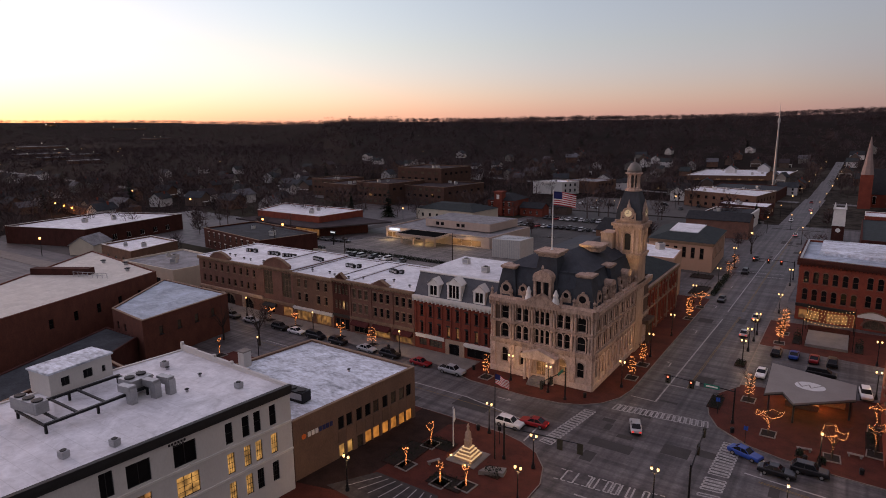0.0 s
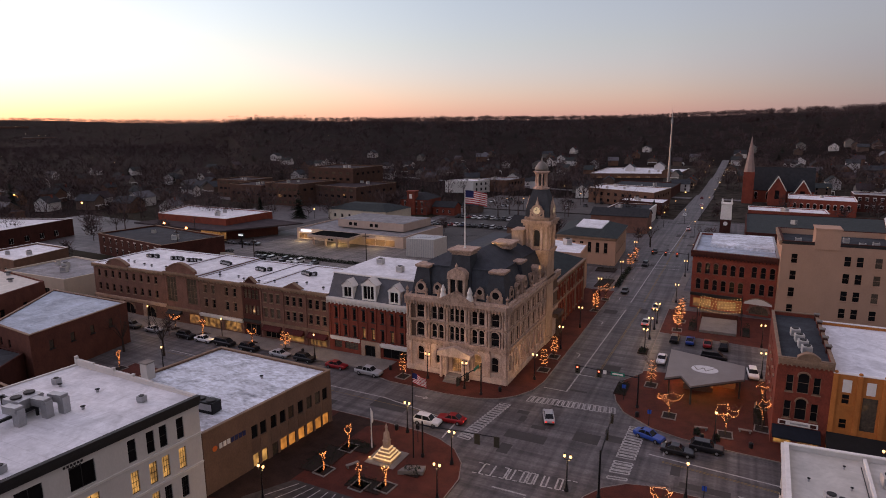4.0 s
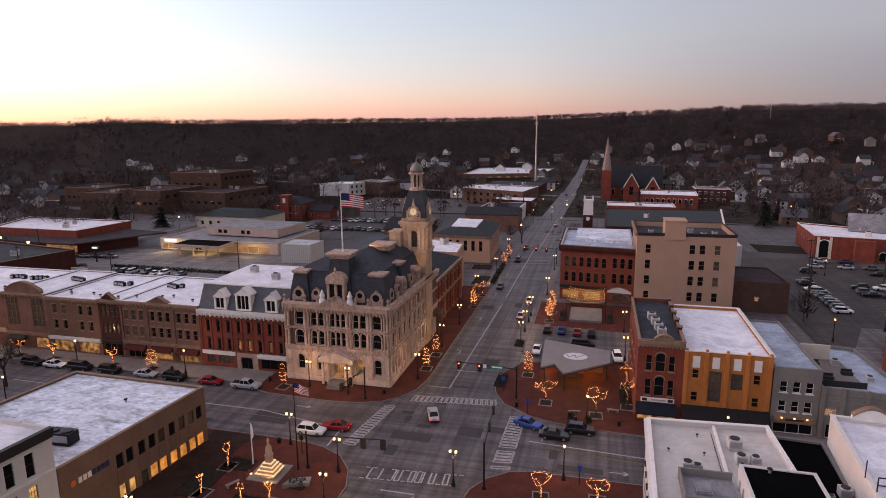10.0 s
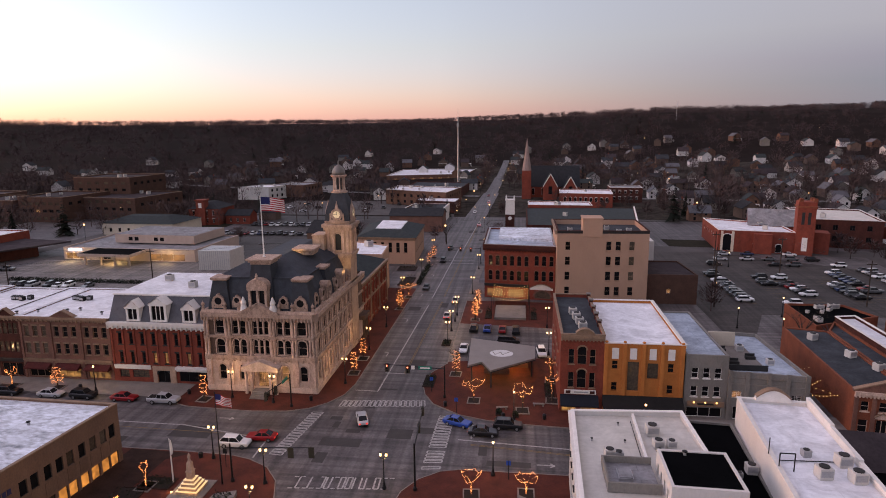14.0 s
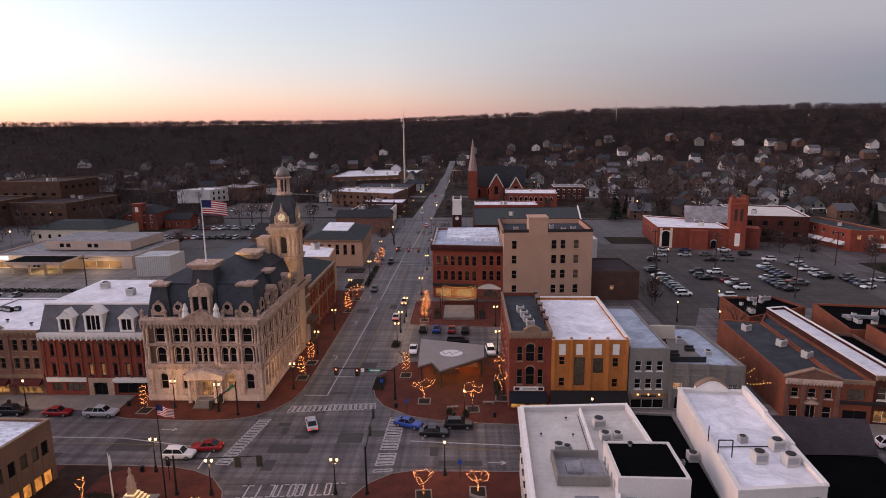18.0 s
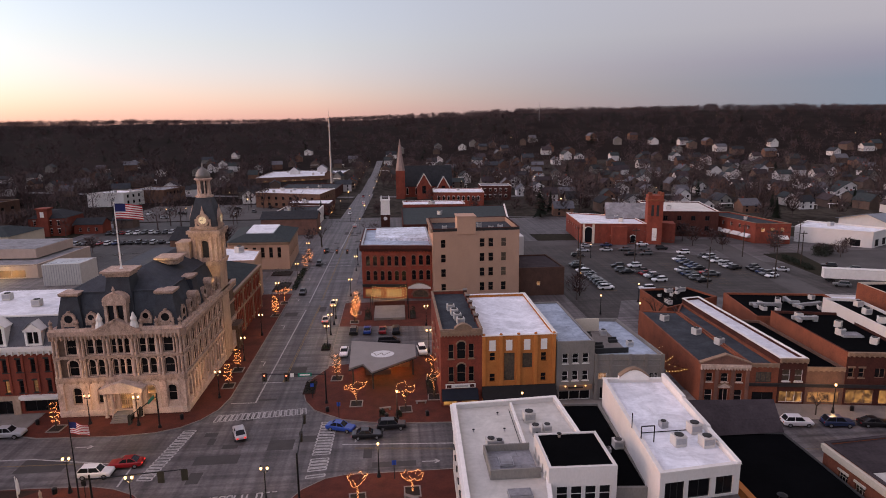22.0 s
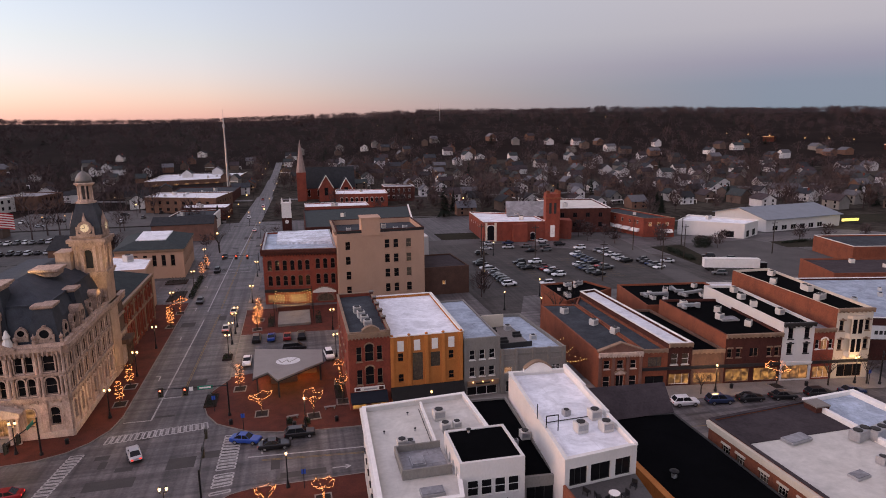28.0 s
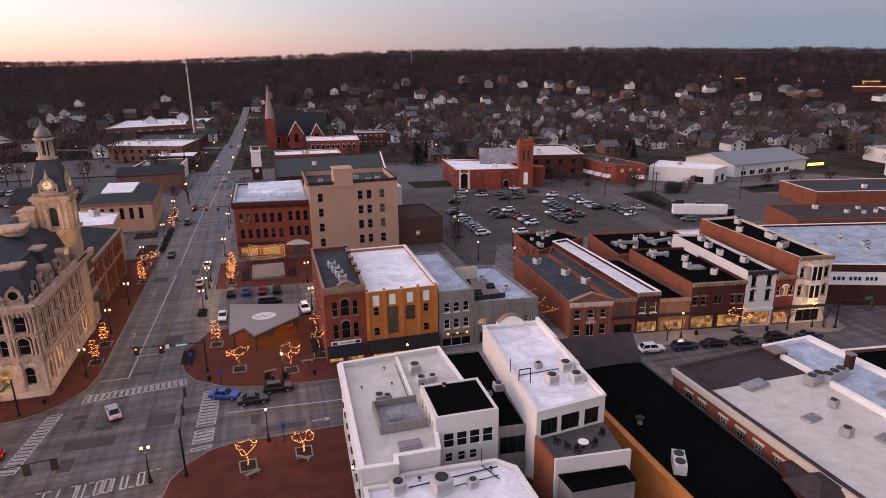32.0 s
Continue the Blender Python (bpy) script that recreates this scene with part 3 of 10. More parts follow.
# gardens and lawns between the houses on the lower slopes
TOWN_LAWN = material("garden_lawn", (0.06, 0.052, 0.042), (0.017, 0.0135, 0.0115), 1.0, 0.03, 0.25, 0.3, spec=0.05, edges=(0.42, 0.58))
garden = MB()
for k in range(46):
    for i in range(12):
        a0, a1, r0, r1 = radians(-56 + 1.35 * k), radians(-56 + 1.35 * (k + 1)), 331 + 27 * i, 331 + 27 * (i + 1)
        garden.face(*[(-r * math.sin(a), r * math.cos(a), ground_z(-r * math.sin(a), r * math.cos(a)) + 0.16) for r, a in ((r0, a0), (r1, a0), (r1, a1), (r0, a1))][::-1])
lone("gardens", garden, TOWN_LAWN, "dull winter lawns and bare gardens between the houses", "lawn", "structure", smooth=True)


def strip(mb, pts, w, lift):
    """A ribbon of width w along points, laid on the ground."""
    for (x0, y0), (x1, y1) in zip(pts, pts[1:]):
        L = math.hypot(x1 - x0, y1 - y0)
        n = max(int(L / 25), 1)
        nx, ny = (y1 - y0) / L * w / 2, -(x1 - x0) / L * w / 2
        for k in range(n):
            p, q = k / n, (k + 1) / n
            c = [(x0 + (x1 - x0) * s + g * nx, y0 + (y1 - y0) * s + g * ny) for s, g in ((p, 1), (q, 1), (q, -1), (p, -1))]
            mb.face(*[(u, v, max(ground_z(u, v), -0.12) + lift) for u, v in c])


def slab(name, pts, z, mat, label, category, z0=-0.3, kerb=None, kind="structure"):
    ob = lone(name, MB().prism(pts, z0, z), mat, label, category, kind)
    if kerb:
        k, o, i2 = MB(), inset(pts, -0.16), pts
        n = len(pts)
        for a in range(n):
            b = (a + 1) % n
            k.face((*o[a], z + 0.01), (*o[b], z + 0.01), (*i2[b], z + 0.01), (*i2[a], z + 0.01))
            k.face((*o[a], z0), (*o[b], z0), (*o[b], z + 0.01), (*o[a], z + 0.01))
        part("kerb", k, kerb, ob)
    return ob


town = MB()
town.prism(oblong(-330, -40, 330, 330), -0.35, 0.0)
lone("road", town, ASPHALT, "worn grey asphalt of the streets and yards in the town centre", "road", "structure")
far_road = MB()
strip(far_road, [(-23.4, 329), (-20.5, 450)], 11, 0.25)
strip(far_road, [(-20.5, 450), (-18, 560)], 8.5, 0.25)
strip(far_road, [(-18, 560), (-15, 700)], 6.5, 0.25)
strip(far_road, [(-330, 260), (-900, 330)], 9, 0.25)
strip(far_road, [(330, 200), (800, 150)], 9, 0.25)
strip(far_road, [(-28, 430), (-420, 520)], 8, 0.22)
strip(far_road, [(-10, 430), (400, 380)], 8, 0.22)
lone("far_road", far_road, ASPHALT, "long straight street running out towards the wooded hills", "road", "structure")


# ---- pavements, kerbs and road markings ----
NW = [(-61, 98), (-60.2, 95.6), (-57.5, 94.8), (-45.5, 94.2), (-39.5, 94.8), (-36, 96.2), (-33.4, 98.6), (-31.4, 102.3), (-30.6, 107), (-30.6, 178), (-61, 178)]
slab("pavement_northwest", NW, 0.15, PAVER, "red brick pavement in front of the courthouse and shops", "pavement", kerb=CONCRETE)
slab("pavement_shops", [(-330, 98), (-61.2, 98), (-61.2, 104), (-330, 104)], 0.15, CONCRETE, "pale concrete pavement along the shop row", "pavement", kerb=CONCRETE)
NE = [(-9.6, 96.4), (-5, 94.9), (2, 94.0), (11.8, 93.4), (11.8, 166), (-14.2, 166), (-14.2, 119), (-16.8, 114), (-17.6, 108), (-16.6, 104), (-14.6, 100.2)]
slab("pavement_northeast", NE, 0.15, PAVER, "red brick plaza with planting beds by the crossing", "pavement", kerb=CONCRETE)
slab("pavement_east", [(12, 93.39), (46, 91.3), (103, 83.8), (106, 85), (107.5, 89), (108, 96), (47, 102), (12, 102)], 0.15, CONCRETE, "concrete pavement lit by shop windows", "pavement", kerb=CONCRETE)
slab("pavement_north", [(-14.2, 174), (40, 178), (40, 186), (-12.6, 186), (-12.2, 210), (-14.2, 210)], 0.15, CONCRETE, "narrow concrete pavement beside the long street", "pavement", kerb=CONCRETE)
SW = [(-110, 80.6), (-50, 80.2), (-42, 79.8), (-39, 79.0), (-35.6, 77.2), (-33, 74), (-31.6, 70), (-31.4, 30), (-110, 30)]
slab("pavement_southwest", SW, 0.15, PAVER, "red brick plaza with a small lit monument", "pavement", kerb=CONCRETE)
PAVER_DARK = material("dark_paving", (0.055, 0.033, 0.027), (0.022, 0.0145, 0.0125), 0.95, 0.5, 6, 0.3, spec=0.08)
slab("bank_walk", [(-60.2, 52.2), (-53, 54), (-51.5, 77.5), (-48.5, 79.6), (-58.5, 80.0)], 0.157, PAVER_DARK, "dark brick path beside the bank wall", "pavement")
SE = [(-15.6, 30), (40, 30), (60, 75.5), (8, 79.4), (-8, 79.3), (-10.6, 78.6), (-13.4, 76.3), (-15.2, 73.2), (-15.9, 69)]
slab("pavement_southeast", SE, 0.15, PAVER, "red brick pavement with young trees and a bench", "pavement", kerb=CONCRETE)
slab("pavement_liberty", [(7.5, 76), (60, 72), (140, 62), (141, 66), (61, 77.3), (8, 79.2)], 0.156, CONCRETE, "concrete pavement beside the parked cars", "pavement")
slab("plaza_lane", [(-14.3, 120), (6.8, 124), (8.5, 125.5), (8.5, 143.5), (-14.3, 145.5)], 0.158, ASPHALT, "small asphalt parking lane inside the plaza", "parking lane")
slab("courtyard_lot", [(-56, 54), (-52.2, 60.3), (-41.8, 60.2), (-36, 52)], 0.158, ASPHALT_LOT, "small striped parking corner beside the brick plaza", "parking lot")

lots = MB()
for q in ([(50, 132), (62, 160), (150, 160), (145, 190), (75, 241), (48, 241), (48, 132)],):
    lots.prism(q, -0.1, 0.03)
lots.prism(oblong(-140, 215, -50, 330), -0.1, 0.03)
lone("parking_lot", lots, ASPHALT_LOT, "worn patchy asphalt of the public car parks", "parking lot", "structure")
PALE_LOT = material("pale_lot_concrete", (0.185, 0.172, 0.165), (0.085, 0.079, 0.077), 0.8, 0.13, 2, 0.2, spec=0.2, tracks=0.2, seams=0.1)
lone("bank_yard", MB().prism(oblong(-178, 126, -60, 208), -0.1, 0.162), PALE_LOT, "pale worn concrete yard round the drive-in bank", "parking lot", "structure")


def bars(mb, pts, w, z=0.012):
    for (x0, y0, x1, y1) in pts:
        L = math.hypot(x1 - x0, y1 - y0)
        nx, ny = (y1 - y0) / L * w / 2, -(x1 - x0) / L * w / 2
        mb.face((x0 + nx, y0 + ny, z), (x1 + nx, y1 + ny, z), (x1 - nx, y1 - ny, z), (x0 - nx, y0 - ny, z))


def crossing(p0, p1, q0, q1, n, group, worn=0.0):
    """A ladder crossing between the near line p0-p1 and the far line q0-q1: hollow painted blocks."""
    c = root("crosswalk", (p0[0] + q1[0]) / 2, (p0[1] + q1[1]) / 2, 0, "worn white painted zebra crossing with hollow blocks", "crosswalk", group, "structure")
    wear = random.Random(n)
    for k in range(n):
        if random.random() < 0.04:
            continue
        s0, s1 = (k + 0.16) / n, (k + 0.84) / n
        lerp = lambda a, b, s: (a[0] + (b[0] - a[0]) * s, a[1] + (b[1] - a[1]) * s)
        a, b, d, e = lerp(p0, p1, s0), lerp(p0, p1, s1), lerp(q0, q1, s1), lerp(q0, q1, s0)
        mb = MB()
        bars(mb, [side for side in ((*a, *b), (*b, *d), (*d, *e), (*e, *a)) if wear.random() >= worn] or [(*b, *d)], 0.24)
        part("painted_block", mb, LINE_PAINT, c)


crossing((-36.9, 80.8), (-34.9, 95.2), (-34.9, 80.6), (-33.0, 95.2), 17, "crosswalks")
crossing((-31.2, 97.6), (-15.8, 99.2), (-31.0, 100.0), (-16.2, 101.4), 17, "crosswalks")
crossing((-13.4, 79.0), (-12.9, 96.0), (-10.8, 79.4), (-10.4, 95.6), 19, "crosswalks")
crossing((-31.0, 72.6), (-16.4, 73.8), (-31.0, 75.4), (-16.6, 76.4), 15, "crosswalks", 0.4)

lines = MB()
bars(lines, [(-25.6, 104.5, -24.4, 161), (-24.4, 168, -23.8, 240), (-29.9, 104.6, -25.6, 104.5), (-26.1, 113.2, -22.2, 113.2), (-38.9, 79.6, -39.0, 86.0), (-7.0, 88.6, -7.1, 93.2),
             (-54.5, 88.3, -39.2, 85.2), (-110, 89.2, -54.5, 88.3), (-9.0, 88.1, 40, 84.6), (40, 84.6, 58, 82.0), (-30, 212.5, -16, 214.5), (-30, 218, -16, 220),
             (-22.2, 70, -22.2, 30), (-27, 70.5, -22.2, 70.5), (-22, 240, -18, 420)], 0.28)
for k in range(5):
    for x0, y0, d in ((-27.8, 122 + 24 * k, 1),):
        bars(lines, [(x0, y0, x0, y0 + 2.2), (x0, y0 + 2.2, x0 - 1.0, y0 + 2.6)], 0.22)
for x, y in ((-50, 91.3), (-44, 83.0), (3, 82.0), (20, 81.0)):
    bars(lines, [(x, y, x + 2.4, y), (x + 1.9, y + 0.5, x + 2.6, y), (x + 1.9, y - 0.5, x + 2.6, y)], 0.25)
for k in range(9):
    bars(lines, [(-51 + 1.2 * k, 59.8, -53.5 + 1.75 * k, 55.6)], 0.14, 0.166)
lot_lines = MB()
for x, ya, yb in ((62, 170, 206), (74.5, 164, 204), (81, 164, 204), (94, 174, 206), (100.3, 174, 206), (112.5, 182, 212)):
    for k in range(int((yb - ya) / 2.85)):
        bars(lot_lines, [(x - 2.6, ya + 2.85 * k + 0.55, x + 2.6, ya + 2.85 * k + 0.35)], 0.14, 0.04)
for k in range(14):
    bars(lines, [(-160 + 3 * k, 168, -160 + 3 * k, 173)], 0.12, 0.17)
lone("road_markings", lines, LINE_PAINT, "worn white lane lines and arrows on the asphalt", "road marking", "structure")
lone("bay_lines", lot_lines, YELLOW_PAINT, "faded yellow parking bay lines in the car park", "road marking", "structure")
yl = MB()
bars(yl, [(-22.3, 113, -21.2, 165), (-22.0, 113, -20.9, 165), (-7, 86.9, 60, 80.0), (-7, 86.6, 60, 79.7), (-39, 86.1, -110, 88.0), (60, 79.9, 140, 70), (-21.0, 170, -20.0, 330), (-21.3, 170, -20.3, 330)], 0.12)
lone("yellow_line", yl, YELLOW_PAINT, "thin worn yellow centre lines on the asphalt", "road marking", "structure")
patch, laid = MB(), []
for k in range(46):
    x, y = random.choice(((random.uniform(-110, 100), random.uniform(80.5, 93)), (random.uniform(-30, -16), random.uniform(40, 300))))
    if -100 < x < 100:
        w, d = random.uniform(0.4, 4.5), random.uniform(0.6, 7)
        if x < -30 or x > -16:
            w, d = d, w
        yy = y - 0.1 * max(x - 10, 0)
        if any(x < b[2] and x + w > b[0] and yy < b[3] and yy + d > b[1] for b in laid):
            continue
        laid.append((x, yy, x + w, yy + d))
        patch.face((x, yy, 0.005), (x + w, yy, 0.005), (x + w, yy + d, 0.005), (x, yy + d, 0.005))
lone("asphalt_patch", patch, material("patched_asphalt", (0.068, 0.063, 0.062), (0.045, 0.042, 0.042), 0.9, 0.4, 7, 0.1), "darker repair patches in the worn asphalt", "asphalt patch", "structure")


STREET_GREY = material("pale_asphalt", (0.105, 0.097, 0.095), (0.055, 0.052, 0.051), 0.9, 0.12, 4, 0.15)
side_streets = MB()
for (x0, y0, x1, y1, w) in ((131, 246, 119, 168, 9), (119, 168, 110, 100, 9), (50, 247, 330, 222, 11), (-40, 335, 330, 300, 9), (112, 82, 330, 52, 13), (-330, 118, -185, 118, 8), (-180, 212, -30, 212, 8), (-200, 100, -190, 330, 8)):
    L = math.hypot(x1 - x0, y1 - y0)
    nx, ny = (y1 - y0) / L * w / 2, -(x1 - x0) / L * w / 2
    zz = 0.012 + 0.006 * (w % 5)
    side_streets.face((x0 + nx, y0 + ny, zz), (x1 + nx, y1 + ny, zz), (x1 - nx, y1 - ny, zz), (x0 - nx, y0 - ny, zz))
lone("side_streets", side_streets, STREET_GREY, "pale worn asphalt of the side streets", "road", "structure")
rear_yard = MB().prism([(-152, 334), (-62, 334), (-66, 372), (-90, 400), (-150, 400)], -0.2, 0.05)
lone("rear_yard", rear_yard, STREET_GREY, "pale asphalt car park behind the street", "parking lot", "structure")
depot = MB().prism([(140, 216), (184, 216), (190, 200), (192, 150), (150, 160), (131, 186)], -0.2, 0.045)
lone("depot_yard", depot, STREET_GREY, "pale worn paving of a delivery yard", "yard", "structure")
verge = MB()
for q in ([(136, 250), (330, 233), (330, 258), (140, 272)], [(60, 252), (118, 247), (116, 262), (60, 268)], [(134, 180), (142, 180), (150, 214), (136, 214)], [(186, 198), (228, 192), (230, 208), (188, 210)], [(-330, 132), (-192, 128), (-192, 150), (-330, 160)], [(-330, 222), (-262, 216), (-262, 300), (-330, 310)], [(-186, 250), (-146, 250), (-146, 312), (-186, 312)]):
    verge.prism(q, -0.2, 0.06)
lone("verge", verge, GRASS, "dull winter grass verges between yards and streets", "verge", "structure")


# ---- the courthouse ----
def courthouse():
    x0, x1, y0, y1 = -57.4, -36.4, 102.0, 136.0
    q = oblong(x0, y0, x1, y1)
    t = root("courthouse", (x0 + x1) / 2, (y0 + y1) / 2, 0, "ornate sandstone courthouse with slate mansard roof and clock tower", "courthouse")
    F = lambda x: x - x0
    front = []
    for x in (-54.3, -38.7):
        front += [(F(x), 2.3, 1.25, 2.95, "sash sill arch trim", GLASS), (F(x), 7.4, 1.45, 2.8, "sash sill arch trim", GLASS), (F(x), 11.15, 1.45, 2.65, "sash sill lintel trim", GLASS), (F(x), 0.25, 1.1, 0.75, "mull", GLASS)]
    for x in (-51.3, -49.85, -42.85, -41.4):
        front += [(F(x), 7.4, 0.98, 2.8, "sash sill arch trim", GLASS), (F(x), 11.15, 0.98, 2.65, "sash sill lintel trim", GLASS)]
    for x in (-50.3, -42.2):
        front += [(F(x), 2.3, 1.25, 2.95, "sash sill arch trim", LIT_SOFT if x > -45 else GLASS), (F(x), 0.25, 1.1, 0.75, "mull", GLASS)]
    for x in (-47.5, -46.45, -45.4):
        front += [(F(x), 7.4, 0.78, 2.8, "sash sill arch trim", GLASS), (F(x), 11.15, 0.78, 2.65, "sash sill lintel trim", GLASS)]
    front.append((F(-46.45), 0.9, 1.9, 3.6, "mull grid", LIT_SOFT))
    side = []
    for k in range(7):
        u = 2.0 + 3.35 * k
        side += [(u, 2.3, 1.15, 2.95, "sash sill arch trim", GLASS), (u, 0.25, 1.0, 0.7, "mull", GLASS), (u - 0.5, 7.4, 0.82, 2.8, "sash sill arch trim", GLASS), (u + 0.5, 7.4, 0.82, 2.8, "sash sill arch trim", GLASS),
                 (u - 0.5, 11.15, 0.82, 2.65, "sash sill lintel trim", GLASS), (u + 0.5, 11.15, 0.82, 2.65, "sash sill lintel trim", GLASS)]
    front = [(u, v, w * 1.14, h, *r) for u, v, w, h, *r in front]
    side = [(u, v, w * 1.06, h, *r) for u, v, w, h, *r in side]
    w = MB()
    lower = MB()
    for a, b, ws in ((q[0], q[1], front), (q[1], q[2], side)):
        wall_face(lower, a, b, 0, 6.2, [v[:4] for v in ws if v[1] < 6], 0.35)
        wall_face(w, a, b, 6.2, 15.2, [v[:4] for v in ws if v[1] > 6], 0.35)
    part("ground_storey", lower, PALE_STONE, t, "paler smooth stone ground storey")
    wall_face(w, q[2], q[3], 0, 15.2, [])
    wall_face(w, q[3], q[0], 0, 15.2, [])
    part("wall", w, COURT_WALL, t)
    place_windows(t, q[0], q[1], front, COURT_PIER, 0.35)
    place_windows(t, q[1], q[2], side, COURT_PIER, 0.35)
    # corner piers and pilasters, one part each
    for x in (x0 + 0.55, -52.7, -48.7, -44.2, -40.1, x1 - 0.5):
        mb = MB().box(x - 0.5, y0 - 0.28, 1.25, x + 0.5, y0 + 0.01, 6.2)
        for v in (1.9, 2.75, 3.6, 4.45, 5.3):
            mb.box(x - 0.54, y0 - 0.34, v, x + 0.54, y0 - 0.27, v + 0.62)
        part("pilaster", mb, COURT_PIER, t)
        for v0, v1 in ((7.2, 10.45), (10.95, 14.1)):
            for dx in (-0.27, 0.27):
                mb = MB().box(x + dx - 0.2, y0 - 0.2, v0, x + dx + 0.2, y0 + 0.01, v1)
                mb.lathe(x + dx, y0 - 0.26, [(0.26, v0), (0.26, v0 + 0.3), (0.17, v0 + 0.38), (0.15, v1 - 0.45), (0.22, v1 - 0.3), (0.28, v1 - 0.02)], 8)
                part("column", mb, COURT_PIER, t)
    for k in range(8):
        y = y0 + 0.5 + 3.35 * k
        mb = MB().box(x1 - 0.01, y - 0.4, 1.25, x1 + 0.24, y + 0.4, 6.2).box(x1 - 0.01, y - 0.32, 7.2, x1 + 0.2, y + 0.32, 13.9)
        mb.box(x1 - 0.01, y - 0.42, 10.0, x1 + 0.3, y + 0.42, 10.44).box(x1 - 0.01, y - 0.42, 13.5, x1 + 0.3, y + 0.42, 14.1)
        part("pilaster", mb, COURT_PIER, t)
    for a, b in ((q[0], q[1]), (q[1], q[2])):
        band(t, "plinth", a, b, -0.1, 1.25, 0.34, PALE_STONE)
        band(t, "string_course", a, b, 6.2, 7.2, 0.42, COURT_TRIM, dentils=1.1)
        band(t, "string_course", a, b, 10.45, 10.95, 0.3, COURT_TRIM)
        band(t, "cornice", a, b, 14.1, 15.3, 0.85, COURT_TRIM, dentils=0.62)
    band(t, "cornice", q[3], q[0], 14.1, 15.3, 0.5, COURT_TRIM, dentils=0.8)
    # low parapet with urns on the two street sides
    bal = MB()
    bal.box(x0, y0 - 0.45, 15.304, x1 + 0.41, y0 + 0.25, 15.75).box(x1 - 0.25, y0 + 0.25, 15.304, x1 + 0.41, 125.9, 15.75)
    part("parapet", bal, COURT_PIER, t)
    urn = MB().lathe(0, 0, [(0.3, 0), (0.3, 0.55), (0.14, 0.65), (0.34, 1.0), (0.3, 1.25), (0.1, 1.4), (0.03, 1.75)], 8).mesh("urn", COURT_TRIM)
    for x in (x0 + 0.3, -52.9, -50.3, -42.7, -40.2, x1 + 0.05):
        put("urn", urn, pose(x, y0 - 0.1, 15.7), t)
    for k in range(6):
        put("urn", urn, pose(x1 + 0.1, y0 + 5 + 4.6 * k, 15.7), t)
    # mansard: steep slate slopes and a low hipped deck
    m = MB()
    o, s1, s2 = inset(q, 0.75), inset(q, 2.3), inset(q, 8.3)
    for k in range(4):
        j = (k + 1) % 4
        mid0, mid1 = inset(q, 1.25)[k], inset(q, 1.25)[j]
        m.face((*o[k], 15.3), (*o[j], 15.3), (*mid1, 18.6), (*mid0, 18.6))
        m.face((*mid0, 18.6), (*mid1, 18.6), (*s1[j], 21.2), (*s1[k], 21.2))
        m.face((*s1[k], 21.2), (*s1[j], 21.2), (*s2[j], 24.3), (*s2[k], 24.3))
    m.face(*[(*p, 24.3) for p in s2])
    part("roof", m, COURT_SLATE, t)
    cr = MB()
    for k in range(4):
        a, b = s1[k], s1[(k + 1) % 4]
        mm = wall_pose(a, b, 0, 0)
        cr.box(-0.1, -0.16, 21.1, math.dist(a, b) + 0.1, 0.16, 21.42, mm)
    part("roof_crest", cr, COURT_SLATE, t)
    # centre pavilion: pediment, twin dormer, steep roof with a bracketed platform
    pv = MB()
    pv.box(-49.5, y0 - 0.75, 15.3, -43.4, y0 + 1.4, 15.75)
    for zz, dd in ((0.0, 0.0),):
        tri = [(-50.2, 15.3), (-42.7, 15.3), (-46.45, 17.2)]
        f0, f1 = y0 - 0.9, y0 + 0.6
        pv.face(*[(a, f0, b) for a, b in tri])
        pv.face((tri[0][0], f0, tri[0][1]), (tri[2][0], f0, tri[2][1]), (tri[2][0], f1, tri[2][1]), (tri[0][0], f1, tri[0][1]))
        pv.face((tri[2][0], f0, tri[2][1]), (tri[1][0], f0, tri[1][1]), (tri[1][0], f1, tri[1][1]), (tri[2][0], f1, tri[2][1]))
    for sg in (-1, 1):
        pv.box(-0.12, -1.05 - 0.0, -0.14, 4.3, 0.4, 0.2, Matrix.Translation((-46.45, y0, 17.2)) @ Matrix.Rotation(radians(180 if sg < 0 else 0), 4, "Z") @ Matrix.Rotation(radians(26.5), 4, "Y") if sg > 0 else Matrix.Translation((-46.45, y0, 17.2)) @ Matrix.Scale(-1, 4, (1, 0, 0)) @ Matrix.Rotation(radians(26.5), 4, "Y"))
    part("pediment", pv, COURT_TRIM, t)
    dm = MB()
    dm.box(-48.2, y0 - 0.35, 16.0, -47.75, y0 + 2.4, 20.2).box(-46.67, y0 - 0.35, 16.0, -46.23, y0 + 2.4, 20.2).box(-45.15, y0 - 0.35, 16.0, -44.7, y0 + 2.4, 20.2)
    dm.box(-48.35, y0 - 0.45, 19.6, -44.55, y0 + 2.4, 20.3)
    arch = [(-46.45 + 1.95 * math.cos(math.pi * k / 10), 20.3 + 1.35 * math.sin(math.pi * k / 10)) for k in range(11)]
    for (a0, b0), (a1, b1) in zip(arch, arch[1:]):
        dm.face((a0, y0 - 0.4, 20.3), (a0, y0 - 0.4, b0), (a1, y0 - 0.4, b1), (a1, y0 - 0.4, 20.3))
        dm.face((a0, y0 - 0.4, b0), (a0, y0 + 2.9, b0), (a1, y0 + 2.9, b1), (a1, y0 - 0.4, b1))
    dm.lathe(-46.45, y0 - 0.2, [(0.35, 21.6), (0.2, 22.0), (0.3, 22.2), (0.04, 22.8)], 8)
